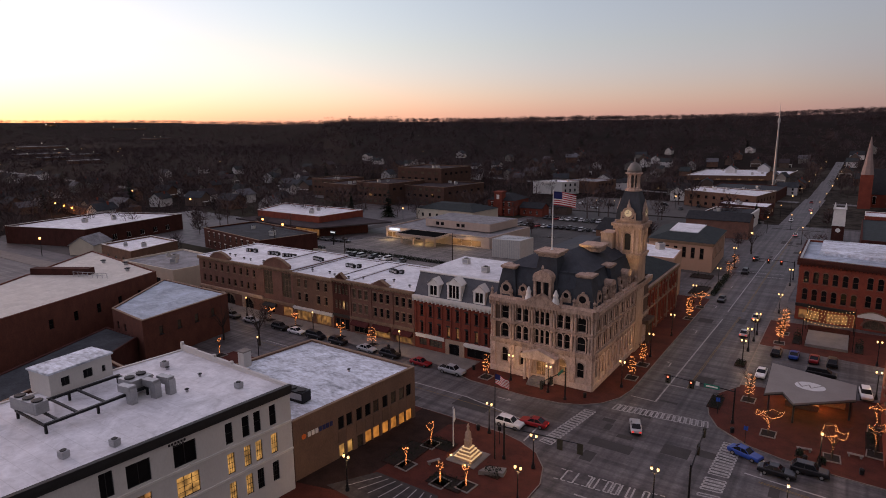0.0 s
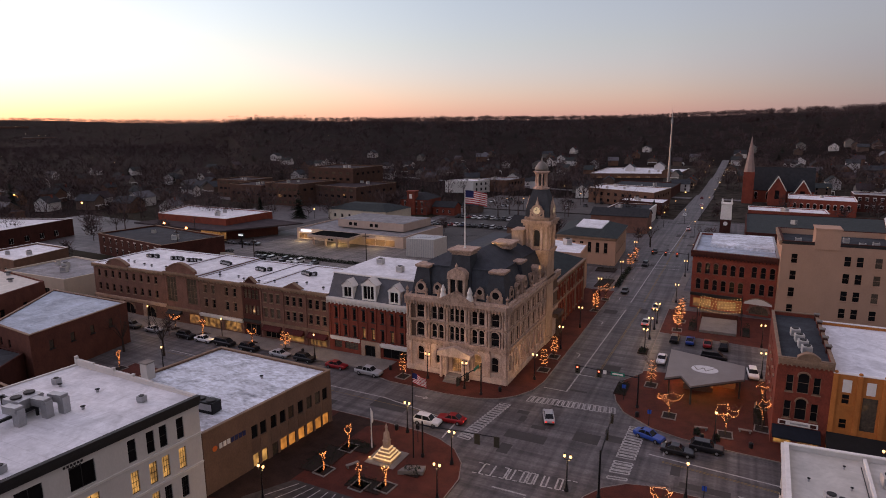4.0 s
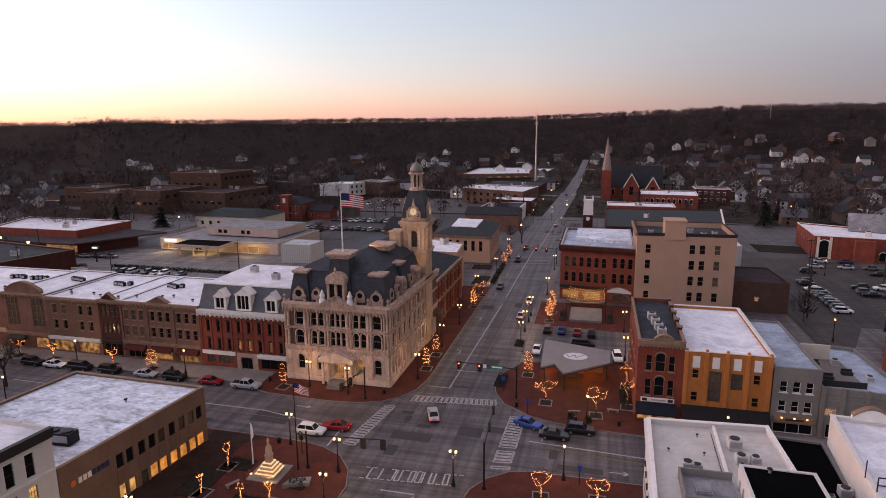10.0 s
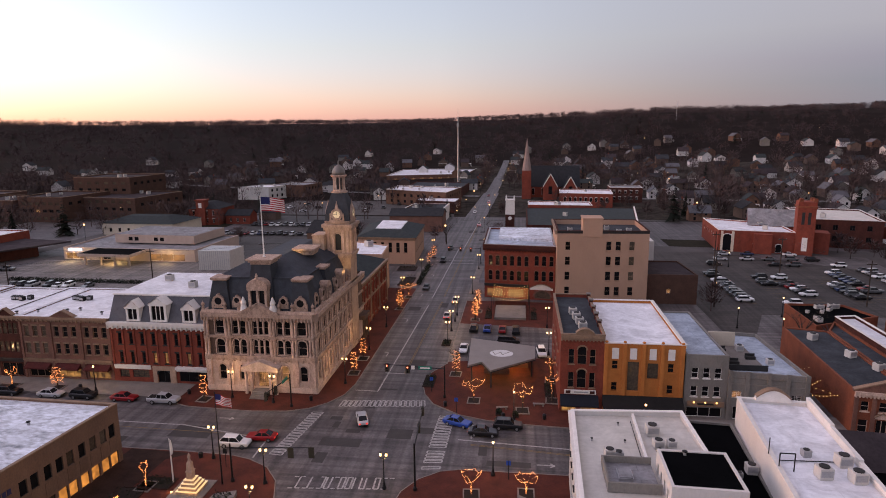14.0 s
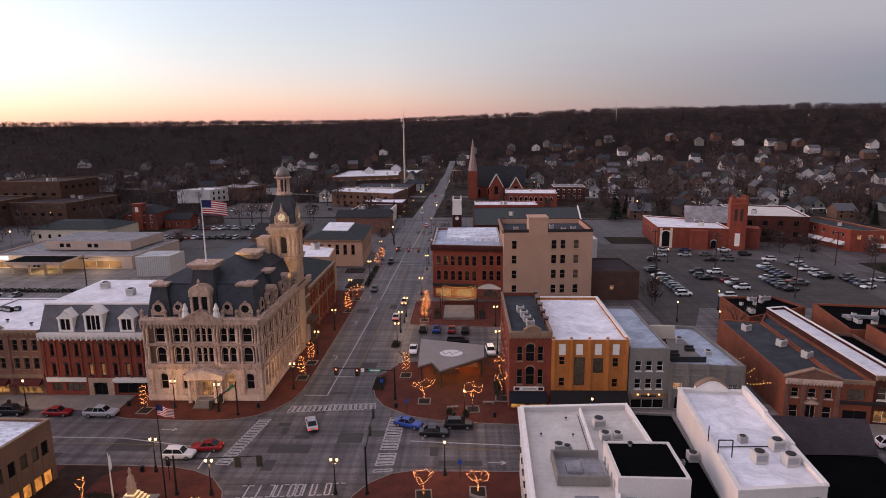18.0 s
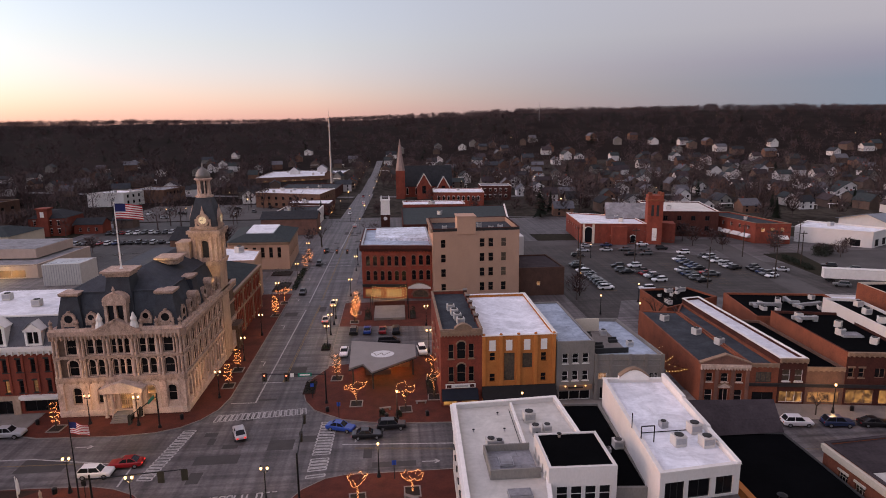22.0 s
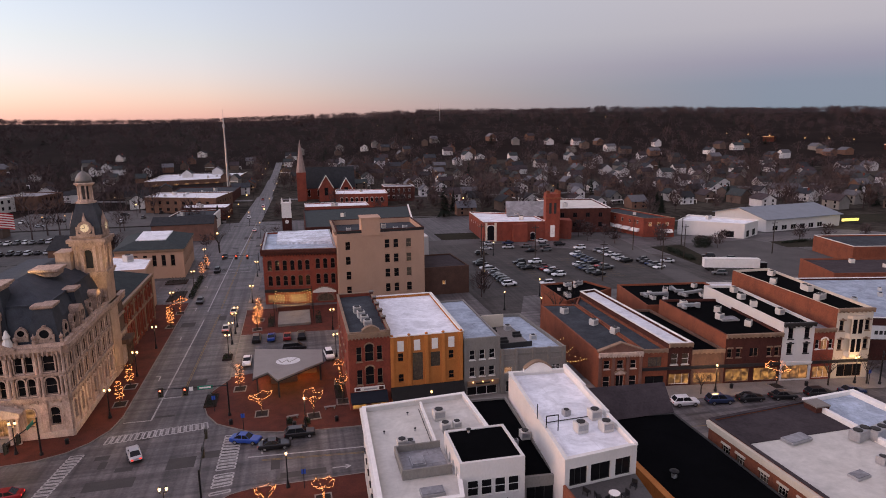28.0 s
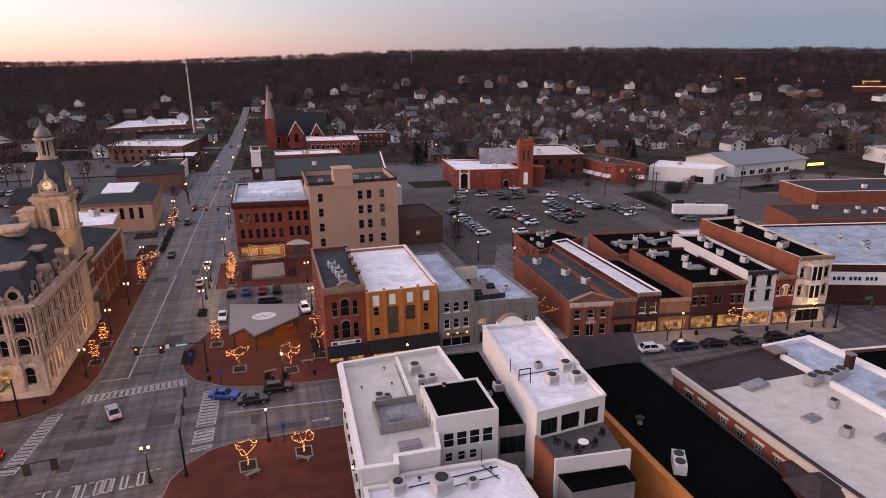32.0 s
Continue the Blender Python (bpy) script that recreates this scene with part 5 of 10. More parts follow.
# ---- west shop row ----
def mansard_shop():
    q = oblong(-77.8, 104, -57.6, 125)
    A, B = q[0], q[1]
    f = row(8, 1.0, 19.4, 7.75, 1.05, 2.25, "sash sill lintel") + row(8, 1.0, 19.4, 4.0, 1.0, 2.2, "sash sill lintel", None, ())
    f = [(*w[:5], LIT_SOFT if k in (11, 12, 14) else w[5]) for k, w in enumerate(f)]
    f += [(2.2, 1.0, 1.9, 1.5, "mull grid", GLASS_BLIND), (5.6, 1.0, 3.4, 1.5, "mull3 grid", GLASS_BLIND), (10.4, 0.15, 2.6, 2.5, "arch mull", GLASS), (16.3, 0.5, 5.6, 2.0, "mull3", GLASS)]
    t = building("mansard_shop", "red brick shop house with grey mansard and white dormers", "shop building", q, 12.0, BRICK_RED, ROOF_WHITE, {0: f}, 0.2, None, DARK_TRIM)
    band(t, "cornice", A, B, 11.1, 12.25, 0.8, WHITE_TRIM, dentils=1.0)
    for u in [0.15 + 2.3 * k for k in range(9)]:
        part("pilaster", MB().box(u, -0.15, 3.6, u + 0.4, 0.01, 11.0, wall_pose(A, B, 0, 0)), BRICK_RED, t)
    band(t, "shop_fascia", A, B, 2.75, 3.6, 0.25, WHITE_TRIM, 0.3, 7.8)
    band(t, "shop_fascia", A, B, 2.75, 3.6, 0.9, WHITE_TRIM, 13.2, 19.8)
    part("stone_arch", MB().box(8.2, -0.22, 0, 9.1, 0.01, 3.5, wall_pose(A, B, 0, 0)).box(11.7, -0.22, 0, 12.9, 0.01, 3.5, wall_pose(A, B, 0, 0)).box(9.1, -0.22, 2.65, 11.7, 0.01, 3.5, wall_pose(A, B, 0, 0)), SANDSTONE, t)
    s = MB()
    s.face((-77.8, 104.1, 12.2), (-57.6, 104.1, 12.2), (-57.6, 106.6, 16.9), (-77.8, 106.6, 16.9))
    s.face((-77.8, 104.1, 12.2), (-77.8, 106.6, 16.9), (-77.8, 106.6, 12.2))
    s.face((-57.6, 104.1, 12.2), (-57.6, 106.6, 12.2), (-57.6, 106.6, 16.9))
    part("mansard_roof", s, MANSARD_GREY, t)
    up = MB().prism([(-77.8, 106.6), (-57.6, 106.6), (-57.6, 125), (-77.8, 125)], 12.05, 16.8)
    part("upper_roof", up, ROOF_WHITE, t)
    part("roof_edge", MB().box(-77.9, 106.3, 16.8, -57.5, 106.8, 17.05), WHITE_TRIM, t)
    for cx2, w, h in ((-72.6, 2.7, 3.4), (-67.4, 3.4, 4.1), (-61.3, 2.7, 3.4)):
        d = MB()
        d.box(cx2 - w / 2, 103.95, 12.4, cx2 - w / 2 + 0.4, 106.5, 12.4 + h - 1.0).box(cx2 + w / 2 - 0.4, 103.95, 12.4, cx2 + w / 2, 106.5, 12.4 + h - 1.0)
        d.box(cx2 - w / 2 + 0.4, 103.95, 12.4, cx2 + w / 2 - 0.4, 106.5, 12.7).box(cx2 - w / 2 - 0.15, 103.85, 12.4 + h - 1.0, cx2 + w / 2 + 0.15, 106.6, 12.4 + h - 0.75)
        z = 12.4 + h - 0.75
        d.face((cx2 - w / 2 - 0.15, 103.85, z), (cx2 + w / 2 + 0.15, 103.85, z), (cx2, 103.85, z + 1.25))
        d.face((cx2 - w / 2 - 0.3, 103.75, z), (cx2, 103.75, z + 1.4), (cx2, 106.6, z + 1.4), (cx2 - w / 2 - 0.3, 106.6, z))
        d.face((cx2, 103.75, z + 1.4), (cx2 + w / 2 + 0.3, 103.75, z), (cx2 + w / 2 + 0.3, 106.6, z), (cx2, 106.6, z + 1.4))
        dm = part("dormer", d, WHITE_TRIM, t, "white painted dormer with a pointed gable")
        n = 3 if w > 3 else 2
        for k in range(n):
            ww = (w - 0.9) / n
            xx = cx2 - w / 2 + 0.45 + ww * (k + 0.5)
            part("pane", MB().box(xx - ww / 2 + 0.07, 104.05, 12.75, xx + ww / 2 - 0.07, 104.15, 12.4 + h - 1.05), GLASS, dm)
            part("mullion", MB().box(xx + ww / 2 - 0.07, 103.98, 12.7, xx + ww / 2 + 0.07, 104.2, 12.4 + h - 1.0), WHITE_TRIM, dm)


mansard_shop()


def shop(x0, x1, h, mat, wins, roof=ROOF_WHITE, label="", y1=125, trim=TAN_TRIM, dent=0.9, cor=0.55):
    q = oblong(x0, 104, x1, y1)
    t = building("shop_house", label, "shop building", q, h, mat, roof, {0: wins}, 0.14, ROOF_WHITE, trim, group="west shop row")
    band(t, "cornice", q[0], q[1], h - 0.75, h + 0.05, cor, trim, dentils=dent)
    return t, q


# tan three-bay shop
f = []
for bay in range(3):
    u = 6.35 * bay
    f += row(3, u + 0.5, u + 6.0, 8.75, 1.0, 2.1, "sash sill lintel", GLASS_BLIND if bay == 0 else None) + row(3, u + 0.5, u + 6.0, 5.25, 1.0, 2.1, "sash sill lintel", GLASS_BLIND if bay == 0 else None, ())
    f += [(u + 3.2, 0.4, 4.6, 1.9, "mull3", GLASS if bay == 0 else LIT)]
f = [(*w[:5], LIT_SOFT) if w[5] is LIT and w[3] > 2 else w for w in f]
t, q = shop(-96.8, -77.85, 12.7, BRICK_ROSE, f, label="three-bay tan brick shop house with bracketed cornice")
gable_front(t, q[0], q[1], 7.0, 12.2, 12.6, 1.4, BRICK_ROSE)
MAROON = material("maroon_canvas", (0.09, 0.02, 0.019), (0.05, 0.012, 0.012), 0.9, 1, 8, 0.1)
for bay in range(3):
    awning(t, q[0], q[1], 6.35 * bay + 0.7, 6.35 * bay + 5.8, 3.35, 0.8, 1.3, MAROON, "dark red canvas awning")
    part("pier", MB().box(6.35 * bay - 0.02, -0.2, 0, 6.35 * bay + 0.45, 0.01, 12.0, wall_pose(q[0], q[1], 0, 0)), BRICK_ROSE, t)
band(t, "shop_fascia", q[0], q[1], 3.4, 4.2, 0.3, TAN_TRIM)
# narrow dark shop with a pointed parapet
f = row(4, 0.5, 5.0, 9.0, 0.85, 2.2, "sash", GLASS_BLIND) + row(4, 0.5, 5.0, 5.3, 0.85, 2.1, "sash", GLASS_BLIND, ()) + [(2.75, 0.3, 4.4, 2.6, "mull3", GLASS)]
t, q = shop(-102.3, -96.85, 12.7, BRICK_DARK, f, label="narrow dark brick shop house with pointed parapet")
gable_front(t, q[0], q[1], 0.9, 4.6, 12.6, 1.5, BRICK_DARK)
band(t, "shop_fascia", q[0], q[1], 3.3, 4.0, 0.3, DARK_TRIM)
# pair of brown shops with lit windows
f = []
for bay in range(2):
    u = 6.75 * bay
    f += row(2, u + 0.8, u + 5.8, 8.9, 0.95, 2.0, "sash sill lintel", GLASS_BLIND if bay == 0 else None) + row(2, u + 0.8, u + 5.8, 5.4, 0.95, 2.0, "sash sill lintel")
    f += [(u + 3.3, 0.35, 5.2, 2.3, "mull3", LIT)]
t, q = shop(-115.9, -102.35, 12.5, BRICK_BROWN, f, label="plain brown brick shop pair with bright shop windows")
band(t, "shop_fascia", q[0], q[1], 2.9, 3.7, 0.6, WHITE_TRIM)
# tall-windowed shop with a big arched parapet
f = [(9.5 - 7.2, 5.3, 3.3, 6.4, "mull3 grid", GLASS_BLIND), (9.2, 5.3, 3.3, 6.4, "mull3 grid", GLASS_BLIND), (2.3, 0.4, 3.6, 2.4, "mull", GLASS), (9.2, 0.4, 3.6, 2.4, "mull", LIT_SOFT)]
t, q = shop(-127.6, -115.95, 12.9, BRICK_ROSE, f, label="brick shop house with tall windows and arched parapet")
gable_front(t, q[0], q[1], 0.8, 10.8, 12.85, 2.5, BRICK_ROSE, True)
band(t, "shop_fascia", q[0], q[1], 3.2, 4.0, 0.4, TAN_TRIM)
awning(t, q[0], q[1], 0.6, 5.2, 3.2, 0.7, 1.2, DARK_TRIM)
# end block with arches
f = row(9, 0.8, 25, 9.2, 1.0, 1.8, "sash sill") + row(9, 0.8, 25, 5.6, 1.0, 1.8, "sash sill") + [(4.0, 0.15, 4.2, 3.0, "arch mull", LIT_SOFT), (12.8, 0.15, 4.2, 3.0, "arch mull", GLASS), (20.5, 0.15, 4.2, 3.0, "arch mull", GLASS)]
t, q = shop(-154.5, -127.65, 12.6, BRICK_ROSE, f, label="long brick corner block with arched ground floor openings")
gable_front(t, q[0], q[1], 5.5, 14.0, 12.5, 1.9, BRICK_ROSE, True)
band(t, "shop_fascia", q[0], q[1], 3.5, 4.4, 0.4, SANDSTONE)
for k in range(3):
    part("stone_arch", MB().box(8.8 * k + 0.7, -0.25, 0, 8.8 * k + 1.9, 0.01, 3.5, wall_pose(q[0], q[1], 0, 0)), SANDSTONE, t)
def row_roof(x):
    """The height of the west row's roofs at x."""
    return (12.46 if x < -127.6 else 12.76 if x < -115.9 else 12.36 if x < -102.3 else 12.56)


for k in range(26):
    x = -150 + 2.75 * k + random.uniform(-0.7, 0.7)
    if k % 3:
        vent(x, random.uniform(105.5, 109), row_roof(x), 0.7, 0.22)
for gx in (-147, -138, -132, -120.5, -108, -94, -83.5):
    for k in range(4):
        ac_unit(gx + 1.1 * k, 116 + random.uniform(-0.6, 0.6), row_roof(gx + 1.6), 0.9, random.uniform(-8, 8), METAL_DARK, label="dark air conditioning unit in a rooftop cluster")
for x, y in ((-73, 118), (-65, 113), (-60, 119)):
    ac_unit(x, y, 16.8, 1.3)

# ---- white three-storey block and the bank ----
WQ = [(-90, -15), (-65.1, -15), (-59.0, 51.2), (-83.3, 51.9)]


def white_block():
    k = 33 / 36
    U = lambda u: ((-15 + u * 0.9958) * k + 15) * 1.0042
    fr = []
    for u, w in ((15, 1.5), (26, 1.5), (45.9, 1.4)):
        fr += [(U(u), 10.6, w, 2.9, "mull", GLASS)]
    for u, w in ((33.5, 2.6), (49.5, 2.6), (55.2, 2.7)):
        fr += [(U(u), 10.5, w, 2.7, "mull", GLASS)]
    for i, u in enumerate((61.3, 63.8, 65.6, 68.1)):
        fr += [(U(u), 10.55, 1.0, 2.75, "sash", GLASS), (U(u), 6.6, 1.0, 2.75, "sash grid", LIT_BRIGHT), (U(u), 2.7, 1.0, 2.75, "sash grid", LIT_BRIGHT if i < 2 else GLASS)]
    for u, w, m in ((55.3, 2.8, LIT_BRIGHT), (49.4, 2.4, LIT_SOFT), (45.9, 1.4, GLASS), (33.5, 2.4, GLASS), (26, 1.4, LIT_BRIGHT), (15, 1.4, GLASS)):
        fr += [(U(u), 6.5, w, 2.7, "mull3 grid" if w > 2 else "sash grid", m), (U(u), 2.6, w, 2.7, "mull", GLASS)]
    t = building("white_block", "white painted three-storey block with dark cornice and lit windows", "office building", WQ, 15.0, WHITE_RENDER, ROOF_WHITE, {1: fr}, 0.18, None, DARK_TRIM)
    A, B = WQ[1], WQ[2]
    band(t, "cornice", A, B, 14.0, 15.25, 0.55, DARK_TRIM)
    for z in (9.95, 6.0):
        band(t, "string_course", A, B, z, z + 0.3, 0.16, WHITE_TRIM)
    n = MB()
    for u0, u1, z in ((50.0, 52.1, 13.42), (50.5, 51.6, 13.08)):
        uu = u0
        while uu < u1:
            n.box(uu, -0.06, z, uu + 0.24, -0.01, z + 0.26, wall_pose(A, B, 0, 0))
            uu += 0.36
    part("sign_letters", n, DARK_TRIM, t)
    # stepped end parapet
    p = MB()
    a, b = WQ[2], WQ[3]
    m = wall_pose(a, b, 0, 0)
    Lw = math.dist(a, b)
    for k2 in range(6):
        u0, u1 = Lw * k2 / 6, Lw * (k2 + 1) / 6
        p.box(u0, -0.05, 14.9, u1, 0.3, 15.2 + 0.12 * k2, m)
        if k2 in (2, 3, 5):
            p.box(u1 - 0.4, -0.08, 14.9, u1, 0.34, 15.45 + 0.15 * k2, m)
    part("stepped_parapet", p, WHITE_RENDER, t)
    z = 14.82
    # stair house, condenser rows, steel frame and ducts
    h = root("stair_house", -84.6, 36.5, z, "white rendered stair house with small windows and a lean-to roof", "roof structure")
    hm = pose(-84.6, 36.5, z, 0, 0, 6)
    hq = [tuple((hm @ Vector((x, y, 0)))[:2]) for x, y in ((-2.2, -4.2), (2.2, -4.2), (2.2, 4.2), (-2.2, 4.2))]
    wl2 = MB()
    ww = [(2.0, 0.9 + z, 1.1, 1.2, "mull", GLASS), (5.0, 0.9 + z, 1.3, 1.2, "mull", GLASS), (7.2, 0.9 + z, 0.5, 0.9, "", GLASS)]
    for k2 in range(4):
        wall_face(wl2, hq[k2], hq[(k2 + 1) % 4], z, z + 3.0, [v[:4] for v in ww] if k2 == 1 else [])
    part("wall", wl2, WHITE_RENDER, h)
    place_windows(h, hq[1], hq[2], ww, DARK_TRIM)
    rf = MB().box(-2.4, -4.4, 3.0, 2.4, 4.4, 3.25, hm)
    part("roof", rf, ROOF_FROST, h)
    fr2 = root("steel_roof_frame", -75.8, 32, z, "black steel beam frame raised above the white roof", "steel frame")
    fm = pose(-75.8, 32.5, z, 0, 0, 0.5)
    for x in (-3.4, 3.4):
        part("beam", MB().box(x - 0.2, -5.0, 0.9, x + 0.16, 7.5, 1.2, fm), METAL_DARK, fr2)
    for y in (-4.9, -3.4, -1.2, 2.0, 7.3):
        part("cross_beam", MB().box(-3.2, y - 0.12, 0.92, 3.2, y + 0.12, 1.16, fm), METAL_DARK, fr2)
    for x in (-3.4, 3.4):
        for y in (-4.8, 1, 7.2):
            part("post", MB().box(x - 0.13, y - 0.13, 0, x + 0.13, y + 0.13, 0.9, fm), METAL_DARK, fr2)
    du = root("duct_unit", -72.6, 39.6, z, "large grey rooftop air handler with bent ducts", "air handler")
    dm = pose(-72.6, 39.6, z, 0, 0, 5)
    part("casing", MB().box(-3.2, -1.5, 0.4, -0.4, 1.5, 2.2, dm), METAL_GREY, du)
    for k2, (x, y) in enumerate(((0.3, -2.4), (1.3, 0.2), (2.0, 1.8))):
        part("duct", MB().box(x - 1.6, y - 0.45, 1.3, x, y + 0.45, 2.2, dm).box(x, y - 0.45, 0, x + 0.95, y + 0.45, 2.0, dm).box(x - 0.1, y - 0.5, 1.6, x + 0.7, y + 0.5, 2.3, dm), METAL_GREY, du)
    for y in (-0.8, 0.8):
        c = dm @ Vector((-1.8, y, 0))
        part("fan_guard", MB().lathe(c.x, c.y, [(0.6, z + 2.2), (0.62, z + 2.4), (0.5, z + 2.42)], 12), DARK_TRIM, du)
    ac_unit(-77.5, 28.4, z + 1.2, 1.5, 8, METAL_GREY, 3, "long grey condenser bank on a steel frame")
    ac_unit(-80.2, 25.0, z, 1.2, 5)
    for x, y in ((-65.3, 26.3), (-70, 17.5), (-63.2, 30.5), (-64.3, 47.4), (-79.3, 46.4)):
        ac_unit(x, y, z, 0.8, 10, METAL_GREY, label="small square vent unit on a white roof")
    for x, y in ((-78, 46), (-72, 47), (-69, 43), (-77, 43)):
        vent(x, y, z, 0.5)
    chimney(-82.6, 62.5, 8.75, 2.6, WHITE_RENDER, 1.5)


white_block()
BQ = [(-85, 52.6), (-60.1, 52.3), (-57.7, 76.8), (-82, 77.4)]


def bank():
    fr = []
    ups = [8.5, 10.1, 12.1, 13.9, 15.6, 17.6, 19.5, 21.4, 23.1]
    for k, u in enumerate(ups):
        fr += [(u, 4.5, 1.15, 2.0, "", GLASS_BLIND if k in (4, 6, 7) else GLASS), (u, 0.15, 1.15 if k < 3 else 1.5, 2.0, "", LIT_BRIGHT if k in (0, 1) else (LIT_ORANGE if k > 2 else GLASS_BLIND))]
    t = building("bank_building", "tan panelled bank with frosted flat roof and window strips", "bank", BQ, 9.0, BANK_TAN, ROOF_FROST, {1: fr, 2: row(8, 1, 23, 4.5, 1.2, 2, "")}, 0.25, TAN_TRIM, DARK_TRIM)
    A, B = BQ[1], BQ[2]
    for k, u in enumerate(ups):
        part("lower_panel", MB().box(u - 0.7, -0.05, 2.5, u + 0.7, 0.01, 4.3, wall_pose(A, B, 0, 0)), BANK_TAN, t)
    s = root("bank_sign", *along(A, B, 4, 0.1), 6.3, "dark raised letters beside an orange round emblem", "sign")
    m = wall_pose(A, B, 0, 0)
    orange = material("sign_orange", (0.7, 0.16, 0.03), (0.6, 0.13, 0.03), 0.5, 1, 5, 0)
    em = MB()
    em.face(*[tuple(m @ Vector((1.7 + 0.4 * math.cos(2 * math.pi * k / 12), -0.08, 6.2 + 0.4 * math.sin(2 * math.pi * k / 12)))) for k in range(12)])
    part("emblem", em, orange, s)
    blue = material("sign_blue", (0.03, 0.035, 0.11), (0.02, 0.025, 0.08), 0.5, 1, 5, 0)
    for k in range(7):
        part("letter_bar", MB().box(2.4 + 0.66 * k, -0.1, 5.85, 2.88 + 0.66 * k, -0.01, 6.55, m), WHITE_TRIM if k < 3 else blue, s)
    ac_unit(-65.2, 58.0, 8.75, 1.7, 4, METAL_DARK, 2, "large dark rooftop chiller beside the parapet")
    vent(-72, 60, 8.75)
    vent(-66, 70, 8.75)


bank()

# ---- dark brick blocks behind the white block ----
t = building("brick_block", "dark brown brick block with a pale metal roof", "building", [(-134, 67.6), (-119.5, 66), (-122.5, 89.2), (-149, 89.5)], 9.3, BRICK_RUSSET, ROOF_BLUE,
             {0: [(2.5, 5.2, 0.9, 1.7, "sash", GLASS), (6, 5.2, 0.9, 1.7, "sash", GLASS), (9.5, 1.8, 0.9, 1.6, "sash", GLASS_BLIND)], 1: row(4, 2, 21, 5.2, 1.0, 1.8, "sash sill", GLASS_BLIND)}, 0.15, TAN_TRIM, DARK_TRIM)
t = building("brick_warehouse", "long dark brick hall with a weathered pale roof", "building", [(-150, 28), (-133, 27), (-152, 89.3), (-196, 95)], 11.2, BRICK_RUSSET, ROOF_CREAM,
             {1: row(5, 30, 62, 5.5, 1.2, 2.2, "sash", GLASS)}, 0.3, None, DARK_TRIM)
t = building("lean_to", "low dark annexe with a weathered blue-grey roof", "building", [(-118, 28), (-98, 26), (-122, 66), (-134, 66)], 5.5, BRICK_DARK, ROOF_DARK, {}, 0.2, None)
t = building("low_annexe", "low brick annexe with a dark felt roof", "building", [(-98, 8), (-91.5, 8), (-86.5, 52), (-112, 54)], 7.0, BRICK_DARK, ROOF_DARK, {}, 0.5, TAN_TRIM)
sh = root("roof_shed", -168, 78, 10.9, "dark lean-to stair shed with a railing on a white roof", "roof structure")
part("shed", MB().prism([(-178, 70), (-164, 78), (-165, 80), (-179, 72)], 10.9, 12.6), BRICK_DARK, sh)
for k in range(8):
    part("rail_post", MB().box(-166 + 1.4 * k, 75 + 0.5 * k, 10.9, -165.92 + 1.4 * k, 75.08 + 0.5 * k, 12.2), METAL_GREY, sh)
part("rail", MB().tube((-166, 75, 12.2), (-156.2, 78.5, 12.2), 0.06).tube((-166, 75, 11.6), (-156.2, 78.5, 11.6), 0.05), METAL_GREY, sh)
for x, y in ((-176, 88), (-168, 90), (-160, 86)):
    vent(x, y, 10.9, 1.0, 0.5)

# ---- east side: plaza front row ----
Y0 = 99.4
q = oblong(7.2, Y0, 14.4, 125)
f = [(1.8, 8.8, 0.95, 2.6, "sash sill", GLASS), (3.55, 8.7, 1.5, 3.2, "sash arch", GLASS), (5.3, 8.8, 0.95, 2.6, "sash sill", GLASS), (1.8, 4.6, 0.95, 2.7, "sash sill", GLASS), (3.55, 4.5, 1.5, 3.4, "sash arch", GLASS), (5.3, 4.6, 0.95, 2.7, "sash sill", GLASS),
     (1.6, 0.2, 2.4, 1.5, "mull", LIT), (5.0, 0.2, 2.8, 1.5, "mull", LIT)]
t = building("brick_shop", "dark red brick shop with arched parapet and blue awning", "shop building", q, 13.9, BRICK_RED, ROOF_DARK, {0: f, 3: row(5, 4, 22, 9, 1.0, 2.2, "sash sill") + row(5, 4, 22, 5, 1.0, 2.2, "sash sill")}, 0.6, TAN_TRIM, TAN_TRIM)
band(t, "cornice", q[0], q[1], 13.0, 13.9, 0.35, TAN_TRIM, dentils=0.6)
gable_front(t, q[0], q[1], 2.4, 5.4, 13.9, 1.0, TAN_TRIM, True)
NAVY = material("navy_canvas", (0.012, 0.016, 0.026), (0.008, 0.01, 0.016), 0.85, 1, 8, 0.1)
BLACK_CANVAS = material("black_canvas", (0.016, 0.015, 0.016), (0.01, 0.01, 0.01), 0.85, 1, 8, 0.1)
awning(t, q[0], q[1], 0.1, 6.4, 3.3, 1.2, 1.9, NAVY, "dark blue shop awning")
sg = root("shop_sign", 10.6, Y0 - 0.15, 3.6, "pale shop sign board with end scrolls", "sign")
part("board", MB().box(8.0, Y0 - 0.2, 3.5, 13.2, Y0 - 0.02, 4.2), WHITE_TRIM, sg)
part("letter_bar", MB().box(9.6, Y0 - 0.24, 3.72, 11.9, Y0 - 0.2, 3.98), METAL_GREY, sg)
for x in (8.6, 12.6):
    part("scroll", MB().box(x - 0.4, Y0 - 0.25, 3.6, x + 0.4, Y0 - 0.2, 4.1), BRICK_DARK, sg)
for k, (x, y) in enumerate(((10.2, 113), (10.6, 110), (10.9, 107.2), (11.2, 104.5))):
    ac_unit(x, y, 13.3, 1.25, 4, METAL_BEIGE, 1)
for k in range(5):
    chimney(14.2, 106 + 4.4 * k, 13.3, 1.1, BRICK_DARK, 0.7)

